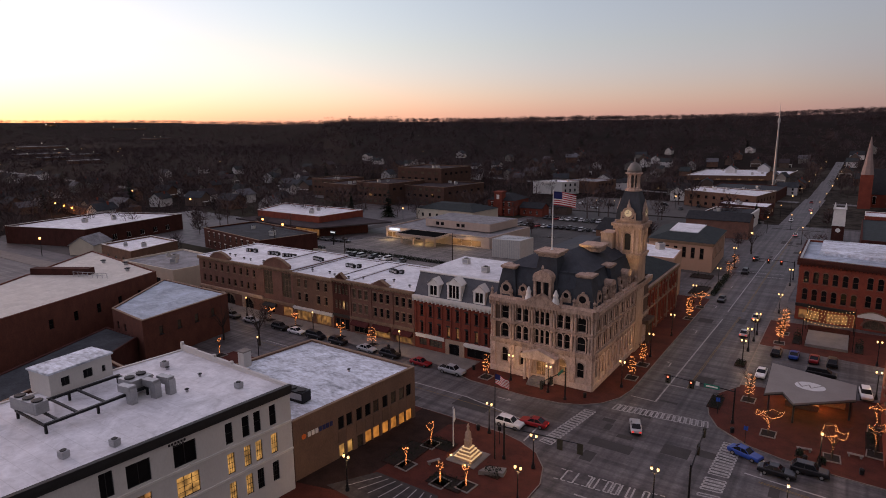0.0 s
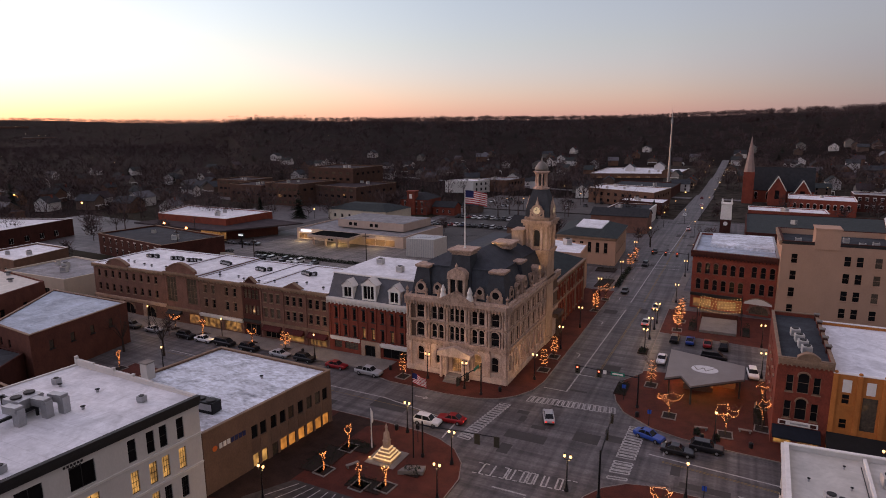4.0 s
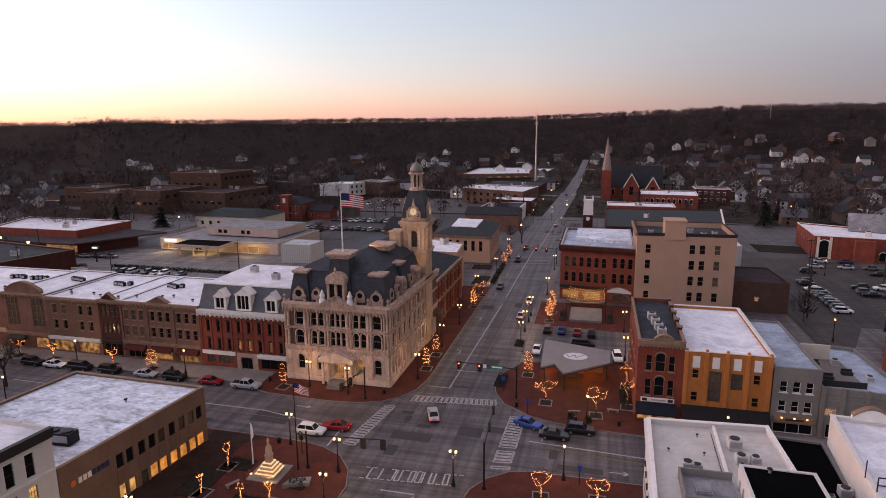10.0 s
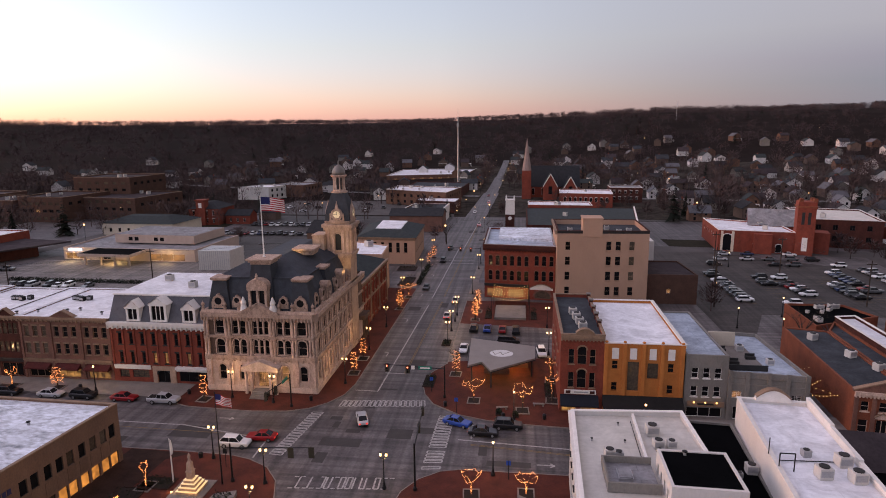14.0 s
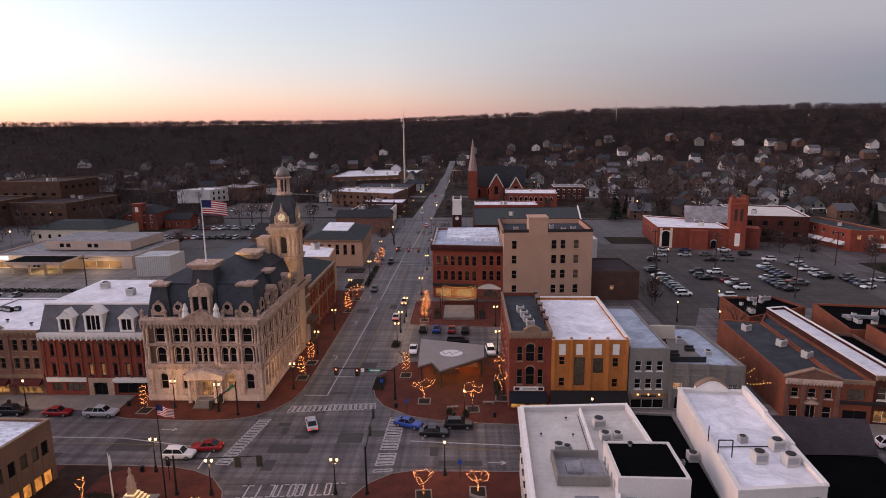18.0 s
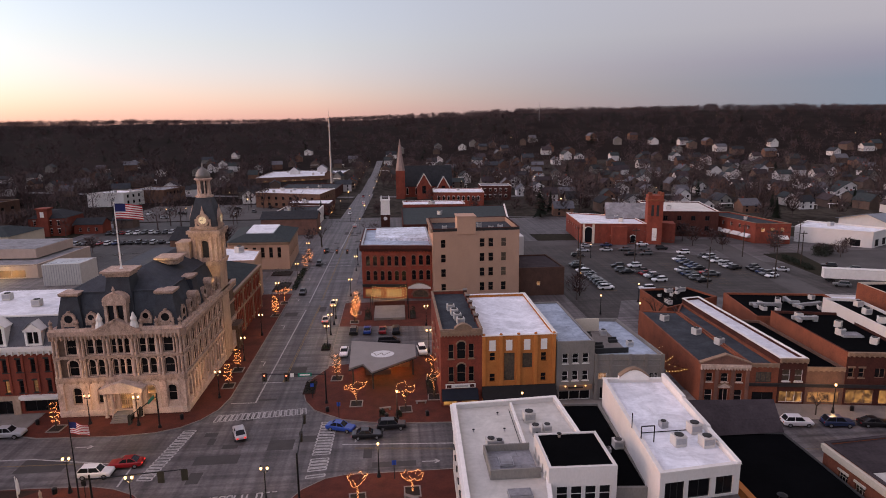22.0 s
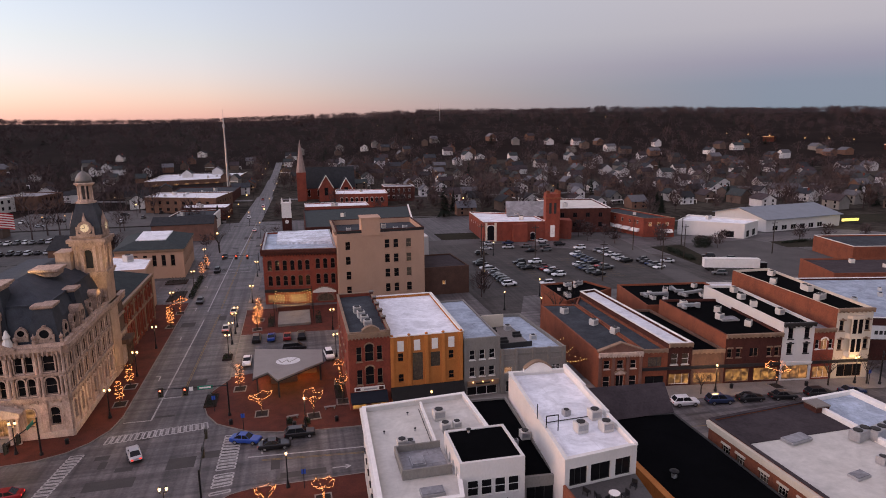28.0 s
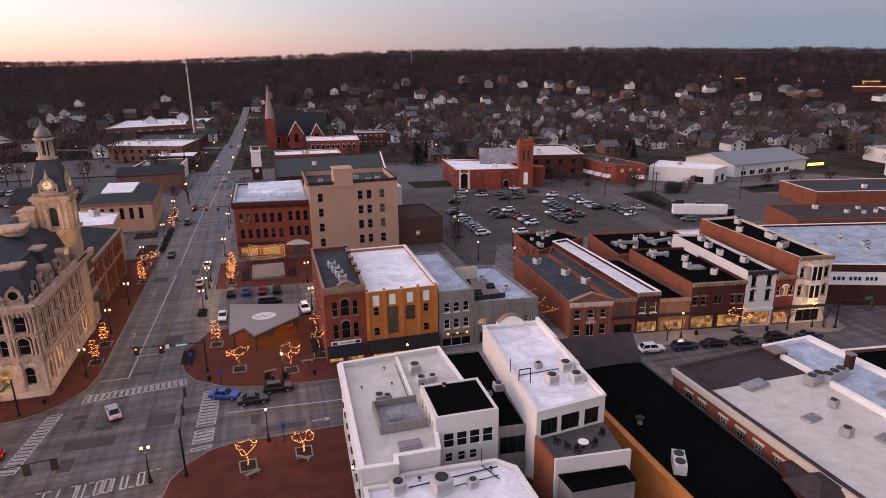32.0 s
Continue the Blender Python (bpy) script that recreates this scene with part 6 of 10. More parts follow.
q = oblong(14.4, Y0, 27.3, 126)
f = [(1.75, 8.1, 1.0, 1.5, "sash sill", GLASS), (10.75, 7.8, 1.0, 1.55, "sash sill", GLASS), (1.75, 4.3, 1.0, 1.5, "sash sill", GLASS), (10.75, 4.1, 1.0, 1.5, "sash sill", GLASS), (4.75, 4.3, 1.95, 5.2, "", GLASS_BLIND), (7.9, 6.55, 1.85, 2.8, "", GLASS_BLIND),
     (6.4, 0.2, 11.0, 1.6, "mull3", LIT_SOFT)]
t = building("orange_shop", "orange painted brick shop with pale panels and black awning", "shop building", q, 12.6, BRICK_ORANGE, ROOF_WHITE, {0: f}, 0.5, WHITE_TRIM, BRICK_ORANGE)
for u in (1.75, 4.65, 7.8, 10.75):
    part("pale_panel", MB().box(u - 0.55, -0.08, 9.95, u + 0.55, 0.01, 11.85, wall_pose(q[0], q[1], 0, 0)), WHITE_TRIM, t)
for u in (0.25, 3.25, 6.3, 9.3, 12.5):
    part("pier", MB().box(u - 0.3, -0.22, 3.6, u + 0.3, 0.01, 12.6, wall_pose(q[0], q[1], 0, 0)).lathe(*along(q[0], q[1], u)[:2], [(0.22, 12.75), (0.3, 12.9), (0.2, 13.05)], 6), BRICK_ORANGE, t)
awning(t, q[0], q[1], -0.1, 12.9, 3.5, 1.5, 2.1, BLACK_CANVAS, "long black shop awning")
part("eave", MB().box(27.0, Y0, 12.1, 27.5, 126, 12.75), WHITE_TRIM, t)
q = oblong(27.45, Y0, 34.2, 124)
f = row(3, 0.65, 6.1, 7.1, 1.05, 1.75, "sash sill") + row(3, 0.65, 6.1, 3.9, 1.05, 1.75, "sash sill") + [(3.35, 0.3, 5.6, 1.6, "mull3", GLASS)]
t = building("grey_shop", "grey rendered shop with white sash windows and lit sign", "shop building", q, 11.1, GREY_RENDER, ROOF_BLUE, {0: f}, 0.3, None, WHITE_TRIM)
sg = root("lit_sign", 30.8, Y0 - 0.2, 2.6, "long shop sign washed by warm lamps", "sign")
part("board", MB().box(28.0, Y0 - 0.25, 2.2, 33.9, Y0 - 0.05, 3.1), TAN_TRIM, sg)
part("letter_bar", MB().box(29.6, Y0 - 0.29, 2.5, 32.2, Y0 - 0.25, 2.8), DARK_TRIM, sg)
for x in (29, 30.8, 32.6):
    part("lamp", MB().ball(x, Y0 - 0.55, 3.05, 0.16), BULB_WARM, sg)
q = [(34.25, 99.2), (46.3, 98.0), (45.4, 119), (34.25, 121)]
f = [(1.4, 4.0, 1.45, 1.15, "mull grid", LIT_SOFT), (5.2, 4.0, 1.45, 1.15, "mull grid", GLASS), (10.3, 4.0, 1.45, 1.15, "mull grid", GLASS), (6, 0.3, 10, 2.2, "mull3", GLASS)]
t = building("grey_brick_shop", "low grey-brown brick shop with a roof terrace", "shop building", q, 8.5, GREY_RENDER, ROOF_BLUE, {0: f}, 0.6, None, WHITE_TRIM)
for u in (0.3, 2.9, 6.1, 8.9, 11.7):
    part("pier", MB().box(u - 0.3, -0.2, 0, u + 0.3, 0.01, 8.7, wall_pose(q[0], q[1], 0, 0)), GREY_RENDER, t)
for z in (7.4, 6.3):
    band(t, "string_course", q[0], q[1], z, z + 0.25, 0.12, GREY_RENDER)
tr = root("roof_terrace", 38, 108, 7.92, "sunken roof terrace with dark railing and seats", "terrace")
part("deck", MB().box(34.8, 101.5, 7.92, 41, 113, 8.05), CONCRETE, tr)
part("end_wall", MB().box(34.8, 113, 7.92, 39.5, 113.3, 10.6), CREAM, tr)
part("front_rail", MB().box(34.8, 101.2, 7.92, 41, 101.4, 8.9), DARK_TRIM, tr)
for x, y in ((36.2, 110), (36.5, 104), (40, 106.5)):
    part("bench", MB().box(x - 0.8, y - 0.4, 8.05, x + 0.8, y + 0.4, 8.55).box(x - 0.8, y + 0.3, 8.55, x + 0.8, y + 0.4, 8.95), DARK_TRIM, tr)
ac_unit(39.5, 110.5, 8.05, 1.1)
ac_unit(42.5, 104.5, 7.9, 1.0)

# ---- east side: the row beyond the alley ----
RA, RB = (46, 97.5), (106, 88.2)


def row_q(u0, u1, b0, b1):
    """An outline on the east row's street line from u0 to u1, its back corners b1 (right) and b0 (left)."""
    return [along(RA, RB, u0), along(RA, RB, u1), b1, b0]


q = row_q(6.2, 14.5, (53.8, 128), (61.6, 126))
f = [(1.6, 3.95, 1.1, 1.6, "sash sill", GLASS), (4.15, 3.95, 1.2, 1.6, "sash sill", GLASS), (6.6, 3.95, 1.1, 1.6, "sash sill", GLASS), (1.6, 0.4, 1.3, 2.1, "sash", GLASS), (4.15, 0.2, 1.5, 2.4, "mull", GLASS), (6.6, 0.4, 1.3, 2.1, "sash", GLASS)]
t = building("temple_front_shop", "clay brick hall with a small classical pedimented front", "shop building", q, 7.2, BRICK_CLAY, ROOF_DARK, {0: f}, 0.25, None, PALE_STONE)
band(t, "cornice", q[0], q[1], 6.4, 7.2, 0.5, PALE_STONE, dentils=0.5)
gable_front(t, q[0], q[1], -0.2, 8.5, 7.2, 1.7, BRICK_ROSE)
gable_front(t, q[0], q[1], 2.9, 5.4, 2.9, 0.9, PALE_STONE, deep=0.1)
for u in (0.35, 2.8, 5.5, 7.95):
    part("pilaster", MB().box(u - 0.3, -0.2, 0, u + 0.3, 0.01, 6.4, wall_pose(q[0], q[1], 0, 0)), BRICK_ROSE, t)
for x, y in ((56.5, 121), (59, 112), (60.5, 106)):
    ac_unit(x, y, 6.97, 1.3, 20)
specs = [
    (14.55, 19.3, (61.7, 126), (65.5, 132), 7.4, BRICK_CLAY, ROOF_DARK, "narrow clay brick shop with a dark felt roof", [(2.3, 4.0, 2.6, 1.9, "mull3", GLASS_BLIND), (2.4, 0.4, 3.6, 1.8, "mull", GLASS)], DARK_TRIM),
    (19.35, 23.9, (65.6, 132), (70, 133), 8.4, BRICK_DARK, ROOF_WHITE, "small dark brick shop with two white windows", [(1.2, 4.3, 1.3, 2.1, "sash sill", GLASS_BLIND), (3.3, 4.3, 1.3, 2.1, "sash sill", GLASS_BLIND), (2.3, 0.4, 3.9, 2.0, "mull3", LIT)], WHITE_TRIM),
    (23.95, 30.2, (70.1, 121), (76.5, 119), 6.9, BRICK_BROWN, ROOF_BLACK, "low brown brick shop with a dark awning", [(3.1, 0.4, 5.2, 2.0, "mull3", LIT_SOFT)], DARK_TRIM),
    (30.25, 41.2, (77.5, 117), (90, 114), 9.7, BRICK_DARK, ROOF_BLACK, "wide dark brick shop with a bright lit storefront", [(0.9, 5.2, 0.9, 1.7, "sash sill lintel", GLASS), (2.6, 5.2, 0.9, 1.7, "sash sill lintel", GLASS), (5.6, 5.2, 1.7, 1.7, "mull", GLASS), (8.6, 5.2, 0.9, 1.7, "sash sill lintel", GLASS), (10.1, 5.2, 0.9, 1.7, "sash sill lintel", GLASS), (2.7, 0.4, 4.6, 2.5, "mull3", LIT), (8.2, 0.4, 4.6, 2.5, "mull3", LIT)], TAN_TRIM),
    (41.25, 47.4, (90.1, 119), (96.5, 117), 11.5, WHITE_RENDER, ROOF_BLACK, "white painted shop with dark bracketed cornice and hooded windows", [(1.5, 8.4, 1.0, 2.1, "sash sill keyed", GLASS), (4.7, 8.4, 1.0, 2.1, "sash sill keyed", GLASS), (1.5, 5.5, 1.0, 1.9, "sash sill keyed", GLASS), (4.7, 5.5, 1.0, 1.9, "sash sill keyed", GLASS), (3.05, 0.4, 5.2, 2.7, "mull3", LIT_SOFT)], DARK_TRIM),
    (47.45, 51.5, (96.6, 117), (101, 116), 10.2, BRICK_RED, ROOF_GREY, "narrow red brick shop with three windows", [(0.75, 6.2, 0.8, 1.8, "sash sill", GLASS), (2.1, 6.0, 1.3, 2.3, "mull arch", LIT_SOFT), (3.4, 6.2, 0.8, 1.8, "sash sill", GLASS), (2.0, 0.4, 3.4, 2.3, "mull3", LIT_SOFT)], WHITE_TRIM),
    (51.55, 58.7, (99.5, 121.5), (109, 121), 13.9, CREAM, ROOF_BLACK, "tall cream brick corner house with a bay window", [(1.1, 9.6, 0.9, 2.0, "sash sill keyed", GLASS), (6.2, 9.6, 0.9, 2.0, "sash sill keyed", GLASS), (1.1, 5.9, 0.9, 2.0, "sash sill keyed", GLASS), (6.2, 5.9, 0.9, 2.0, "sash sill keyed", GLASS), (3.6, 0.4, 5.0, 2.5, "mull3", GLASS)], TAN_TRIM),
]
for u0, u1, bl, br, h, mat, rf, lab, wi, fm2 in specs:
    q = row_q(u0, u1, bl, br)
    t = building("shop_house", lab, "shop building", q, h, mat, rf, {0: wi}, 0.5, WHITE_TRIM if rf is ROOF_WHITE else None, fm2, group="east shop row")
    band(t, "cornice", q[0], q[1], h - 0.6, h + 0.1, 0.5 if fm2 is not DARK_TRIM or mat is WHITE_RENDER else 0.2, DARK_TRIM if mat is WHITE_RENDER else TAN_TRIM, dentils=0.8)
    band(t, "shop_fascia", q[0], q[1], 3.3, 3.9, 0.25, DARK_TRIM if mat is not WHITE_RENDER else WHITE_TRIM)
    if mat in (CREAM, BRICK_DARK) and h > 9:
        sidew = MB()
        a, b = q[3], q[0]
        sidew.box(0, -0.03, 0, math.dist(a, b), 0.0, h - 0.01, wall_pose(a, b, 0, 0))
        part("side_wall", sidew, BRICK_CLAY, t)
    if rf is ROOF_BLACK and h != 6.9:
        for k in range(4):
            s0, s1 = random.uniform(0.25, 0.75), 0.25 + 0.2 * k
            x = (q[0][0] * (1 - s1) + q[3][0] * s1) * (1 - s0) + (q[1][0] * (1 - s1) + q[2][0] * s1) * s0
            y = (q[0][1] * (1 - s1) + q[3][1] * s1) * (1 - s0) + (q[1][1] * (1 - s1) + q[2][1] * s1) * s0
            ac_unit(x, y, h - 0.5, 1.2, random.uniform(0, 90), METAL_BEIGE, random.choice((1, 1, 2)))
    if mat is CREAM:
        bw = MB()
        m = wall_pose(q[0], q[1], 0, 0)
        for z0_, z1_ in ((4.6, 5.6), (8.2, 9.2), (12.0, 12.6)):
            bw.face(*[tuple(m @ Vector(p)) for p in ((2.0, 0, z0_), (2.5, -0.9, z0_), (2.5, -0.9, z1_), (2.0, 0, z1_))])
            bw.face(*[tuple(m @ Vector(p)) for p in ((2.5, -0.9, z0_), (4.7, -0.9, z0_), (4.7, -0.9, z1_), (2.5, -0.9, z1_))])
            bw.face(*[tuple(m @ Vector(p)) for p in ((4.7, -0.9, z0_), (5.2, 0, z0_), (5.2, 0, z1_), (4.7, -0.9, z1_))])
            bw.face(*[tuple(m @ Vector(p)) for p in ((2.0, 0, z1_), (2.5, -0.9, z1_), (4.7, -0.9, z1_), (5.2, 0, z1_))])
            bw.face(*[tuple(m @ Vector(p)) for p in ((5.2, 0, z0_), (4.7, -0.9, z0_), (2.5, -0.9, z0_), (2.0, 0, z0_))])
        for u in (2.5, 3.6, 4.7):
            bw.box(u - 0.1, -0.92, 4.6, u + 0.1, -0.75, 12.5, m)
        bay = part("bay_window", bw, CREAM, t, "three-sided cream bay window")
        part("bay_pane", MB().box(2.45, -0.8, 5.0, 4.75, -0.72, 12.2, m), GLASS, t)
# blocks filling the yard behind the row
for nm, lab, q, h, mat, rf in (
        ("rear_block", "low clay brick rear building with black roof", [(77, 121), (100, 116.5), (103, 136), (80, 140)], 7.2, BRICK_CLAY, ROOF_BLACK),
        ("rear_block", "low rear building with a white membrane roof", [(101.5, 122), (116, 121.5), (121, 136), (104, 140)], 6.0, WHITE_RENDER, ROOF_WHITE),
        ("newspaper_office", "long dark brick office with pale roof and white sign band", [(110, 96.5), (138, 86), (160, 118), (122, 127)], 9.0, BRICK_DARK, ROOF_BLUE),
        ("rear_hall", "clay brick hall with a dark flat roof", [(140, 132), (190, 120), (200, 136), (146, 150)], 8.0, BRICK_CLAY, ROOF_PURPLE),
        ("rear_block", "low dark felt roofed building behind the shops", [(62.6, 133), (79, 141), (76, 150), (63, 150)], 6.0, BRICK_CLAY, ROOF_BLACK)):
    t = building(nm, lab, "building", q, h, mat, rf, {}, 0.45, WHITE_TRIM if rf is ROOF_BLUE else None)
    if nm == "newspaper_office":
        part("sign_band", MB().box(1.0, -0.25, 4.6, 20, 0.0, 7.4, wall_pose(q[0], q[1], 0, 0)).box(1.0, -0.25, 4.6, 20, 0.0, 7.4, wall_pose(q[3], q[0], 8, 0)), WHITE_TRIM, t)
        bar = MB()
        for k in range(9):
            bar.box(3.0 + 0.9 * k + (0.6 if k > 2 else 0) + (0.6 if k > 5 else 0), -0.3, 5.6, 3.6 + 0.9 * k + (0.6 if k > 2 else 0) + (0.6 if k > 5 else 0), -0.26, 6.4, wall_pose(q[0], q[1], 0, 0))
        part("sign_letters", bar, DARK_TRIM, t)
    for k in range(6):
        s0, s1 = random.uniform(0.15, 0.85), random.uniform(0.2, 0.85)
        x = (q[0][0] * (1 - s1) + q[3][0] * s1) * (1 - s0) + (q[1][0] * (1 - s1) + q[2][0] * s1) * s0
        y = (q[0][1] * (1 - s1) + q[3][1] * s1) * (1 - s0) + (q[1][1] * (1 - s1) + q[2][1] * s1) * s0
        ac_unit(x, y, h - 0.45, random.uniform(0.7, 1.25), random.uniform(0, 90), METAL_BEIGE, random.choice((1, 2)))


def roof_duct(x, y, z, length, rz):
    """A bent sheet-metal air duct on low feet."""
    t = root("roof_duct", x, y, z, "bent pale sheet metal air duct on a black roof", "duct", "roof ducts")
    m = pose(x, y, z, 0, 0, rz)
    part("run", MB().box(-length / 2, -0.35, 0.35, length / 2, 0.35, 1.0, m), METAL_GREY, t)
    part("elbow", MB().box(length / 2, -0.4, 0.0, length / 2 + 0.8, 0.4, 1.1, m), METAL_GREY, t)
    part("branch", MB().box(-length / 2 + 0.4, -2.0, 0.3, -length / 2 + 1.1, -0.35, 0.9, m), METAL_GREY, t)
    for s in (-0.35, 0.2):
        part("foot", MB().box(length * s - 0.1, -0.3, 0, length * s + 0.1, 0.3, 0.35, m), METAL_DARK, t)


for x, y, z, L2, rz in ((83.3, 128.8, 6.75, 6.0, -12), (92.5, 127.5, 6.75, 6.5, 8), (80.2, 111, 9.25, 4.0, -10), (90.5, 130.6, 6.75, 3.0, 80)):
    roof_duct(x, y, z, L2, rz)
skylight(83.2, 101.8, 9.25, 3.6, 2.4, -8)
skylight(86.2, 121.0, 6.75, 2.4, 1.8, -8)
# ---- east side: near white buildings ----
q = [(6.5, 54.3), (10.4, 54.0), (10.5, 55.3), (15.2, 55.2), (15.9, 59.0), (22.6, 59.0), (21.9, 79.6), (7.3, 78.6)]
t = building("white_corner_block", "white painted corner block with stepped flat roofs", "building", q, 10.4, WHITE_RENDER, ROOF_CREAM, {7: row(8, 1.5, 23, 5.6, 1.1, 2.4, "sash sill") + row(7, 1.5, 23, 1.2, 1.8, 2.2, "mull")}, 0.6, WHITE_TRIM, DARK_TRIM)
band(t, "cornice", q[7], q[0], 9.6, 10.4, 0.4, WHITE_TRIM, dentils=0.9)
part("roof_divider", MB().prism([(14.8, 66.3), (15.1, 66.3), (15.5, 78.6), (15.2, 78.6)], 9.85, 10.3), WHITE_TRIM, t)
part("low_wall", MB().box(9.7, 60.6, 9.85, 15.3, 60.8, 11.0).box(9.7, 60.8, 9.85, 9.9, 66.2, 11.0).box(9.9, 66.0, 9.85, 15.2, 66.2, 11.0), GREY_RENDER, t)
part("inner_roof", MB().box(9.9, 60.8, 9.85, 15.2, 66.0, 10.2), ROOF_GREY, t)
skylight(11.9, 63.3, 10.2, 1.6, 2.0)
skylight(12.4, 57.6, 9.82, 2.6, 1.5)
for x, y, s in ((16.9, 73.9, 1.35), (17.0, 70.6, 1.1), (18.6, 70.9, 0.95), (10.9, 67.8, 1.1)):
    ac_unit(x, y, 9.82, s, 4)
ac_unit(11.9, 67.7, 9.82, 0.9, 4, METAL_GREY)
for k in range(6):
    vent(8.0 + random.uniform(0, 12), random.uniform(67, 77), 9.82, 0.45, 0.1)
pipes = root("roof_pipe", 14.6, 70, 9.82, "thin dark pipe run across the white roof", "pipe")
part("run", MB().tube((14.5, 67, 9.95), (14.8, 77, 9.95), 0.05).tube((16.5, 69.5, 9.95), (21.3, 69.8, 9.95), 0.05).tube((14.5, 67, 9.95), (13.2, 66.6, 9.95), 0.05), METAL_DARK, pipes)
q = [(15.6, 58.3), (23.0, 58.1), (23.1, 65.8), (15.7, 65.9)]
f = [(u, 8.15, 1.25, 1.9, "sash", GLASS) for u in (1.5, 3.05, 4.6, 6.15)] + [(u, 6.25, 0.9, 1.25, "sash", GLASS) for u in (1.5, 3.0, 4.4)]
t = building("white_penthouse", "white rendered upper storey with black roof and window strip", "building", q, 12.3, WHITE_RENDER, ROOF_BLACK, {0: f, 3: row(4, 0.5, 7, 9.4, 0.7, 1.7, "sash", GLASS)}, 0.12, None, WHITE_TRIM, z0=4.5)
vent(18.5, 65, 12.15)
q = [(23.05, 58.7), (27.0, 58.4), (28.2, 79.2), (22.0, 79.7)]
t = building("black_roof_block", "narrow infill building with a deep black roof", "building", q, 9.3, GREY_RENDER, ROOF_BLACK, {0: [(2.0, 5.6, 3.2, 2.4, "mull3", GLASS)]}, 0.3, None, DARK_TRIM)
ac_unit(26.6, 67.5, 9.0, 1.1)
ac_unit(25.0, 66.5, 9.0, 0.6, 0, METAL_GREY)
q = [(26.3, 55.0), (35.4, 56.0), (37.0, 78.3), (28.5, 79.0)]
f = [(1.7, 9.75, 2.2, 2.1, "mull3", GLASS), (4.5, 9.75, 2.5, 2.1, "mull", GLASS), (7.4, 9.75, 2.0, 2.1, "mull", GLASS)]
t = building("white_hall", "tall white painted building with arched parapet and terrace", "building", q, 13.0, WHITE_RENDER, ROOF_WHITE, {0: f}, 0.45, WHITE_TRIM, DARK_TRIM)
gable_front(t, q[2], q[3], 2.2, 6.4, 13.0, 1.5, WHITE_TRIM, True)
for k in range(3):
    a, b = q[1], q[2]
    part("stepped_parapet", MB().box(7.4 * k, -0.05, 12.95, 7.4 * (k + 1), 0.42, 13.3 + 0.25 * k, wall_pose(a, b, 0, 0)), WHITE_TRIM, t)
for x, y in ((31.1, 61.2), (34.2, 63.8), (34.1, 60.7)):
    ac_unit(x, y, 12.55, 1.25, 5)
ac_unit(31.2, 65.4, 12.55, 0.8, 5, METAL_GREY)
pp = root("roof_pipe", 29, 62, 12.55, "dark pipe hoops on the parapet", "pipe")
part("run", MB().tube((27.1, 62, 13.1), (27.1, 62, 14.6), 0.07).tube((27.1, 62, 14.6), (28.6, 62, 14.6), 0.07).tube((28.6, 62, 14.6), (28.6, 62, 12.6), 0.07).tube((27.0, 64.5, 13.1), (27.0, 64.5, 15.0), 0.06).tube((28, 64, 12.7), (34, 64.2, 12.7), 0.06), METAL_DARK, pp)
bl = root("balcony", 30.5, 52, 0.2, "white walled roof balcony with chairs and a round table", "balcony")
DECK = material("dark_deck", (0.09, 0.085, 0.085), (0.05, 0.048, 0.048), 0.8, 0.6, 6, 0.2)
part("floor", MB().prism([(26.5, 50.2), (34.4, 49.5), (35.3, 55.9), (26.4, 54.9)], 0.2, 9.6), DECK, bl)
part("front_wall", MB().prism([(26.2, 49.9), (34.7, 49.15), (34.7, 49.48), (26.2, 50.18)], 0.2, 10.4), WHITE_RENDER, bl)
part("side_wall", MB().prism([(26.1, 54.9), (26.1, 50.2), (26.45, 50.2), (26.38, 54.9)], 0.2, 10.2), BRICK_CLAY, bl)
tb2 = root("garden_table", 30.6, 52.1, 9.6, "small round white table on a balcony", "table")
part("tabletop", MB().lathe(30.6, 52.1, [(0.6, 10.3), (0.6, 10.36)], 14), WHITE_TRIM, tb2)
part("stem", MB().lathe(30.6, 52.1, [(0.3, 9.6), (0.05, 9.7), (0.05, 10.3)], 8), METAL_DARK, tb2)
for x, y, rz in ((28.9, 52.4, 80), (29.6, 51.3, 20), (31.8, 52.0, -80), (33.6, 53.4, -50), (28.2, 53.6, 120)):
    ch = root("garden_chair", x, y, 9.6, "dark garden chair on a balcony", "chair", "balcony chairs")
    m = pose(x, y, 9.6, 0, 0, rz)
    part("seat", MB().box(-0.3, -0.3, 0.4, 0.3, 0.3, 0.48, m), METAL_DARK, ch)
    part("backrest", MB().box(-0.3, 0.24, 0.48, 0.3, 0.32, 0.95, m), METAL_DARK, ch)
    for a in (-0.27, 0.27):
        for b in (-0.27, 0.27):
            part("leg", MB().box(a - 0.03, b - 0.03, 0, a + 0.03, b + 0.03, 0.4, m), METAL_DARK, ch)
t = building("low_black_wing", "low grey wing with a black flat roof", "building", [(26.7, 46.9), (33.7, 46.6), (34.0, 48.95), (26.5, 49.6)], 8.6, GREY_RENDER, ROOF_BLACK, {}, 0.04, ROOF_BLACK)
q = [(6.2, 33), (23.2, 33), (23.0, 52.6), (21.3, 54.5), (15.0, 54.9), (10.7, 55.0), (10.6, 53.8), (6.6, 54.0)]
t = building("white_side_block", "white roofed side block with pipes and vents", "building", q, 8.35, WHITE_RENDER, ROOF_WHITE, {7: row(6, 1, 20, 1.6, 1.0, 2.2, "sash sill")}, 0.35, WHITE_TRIM, DARK_TRIM)
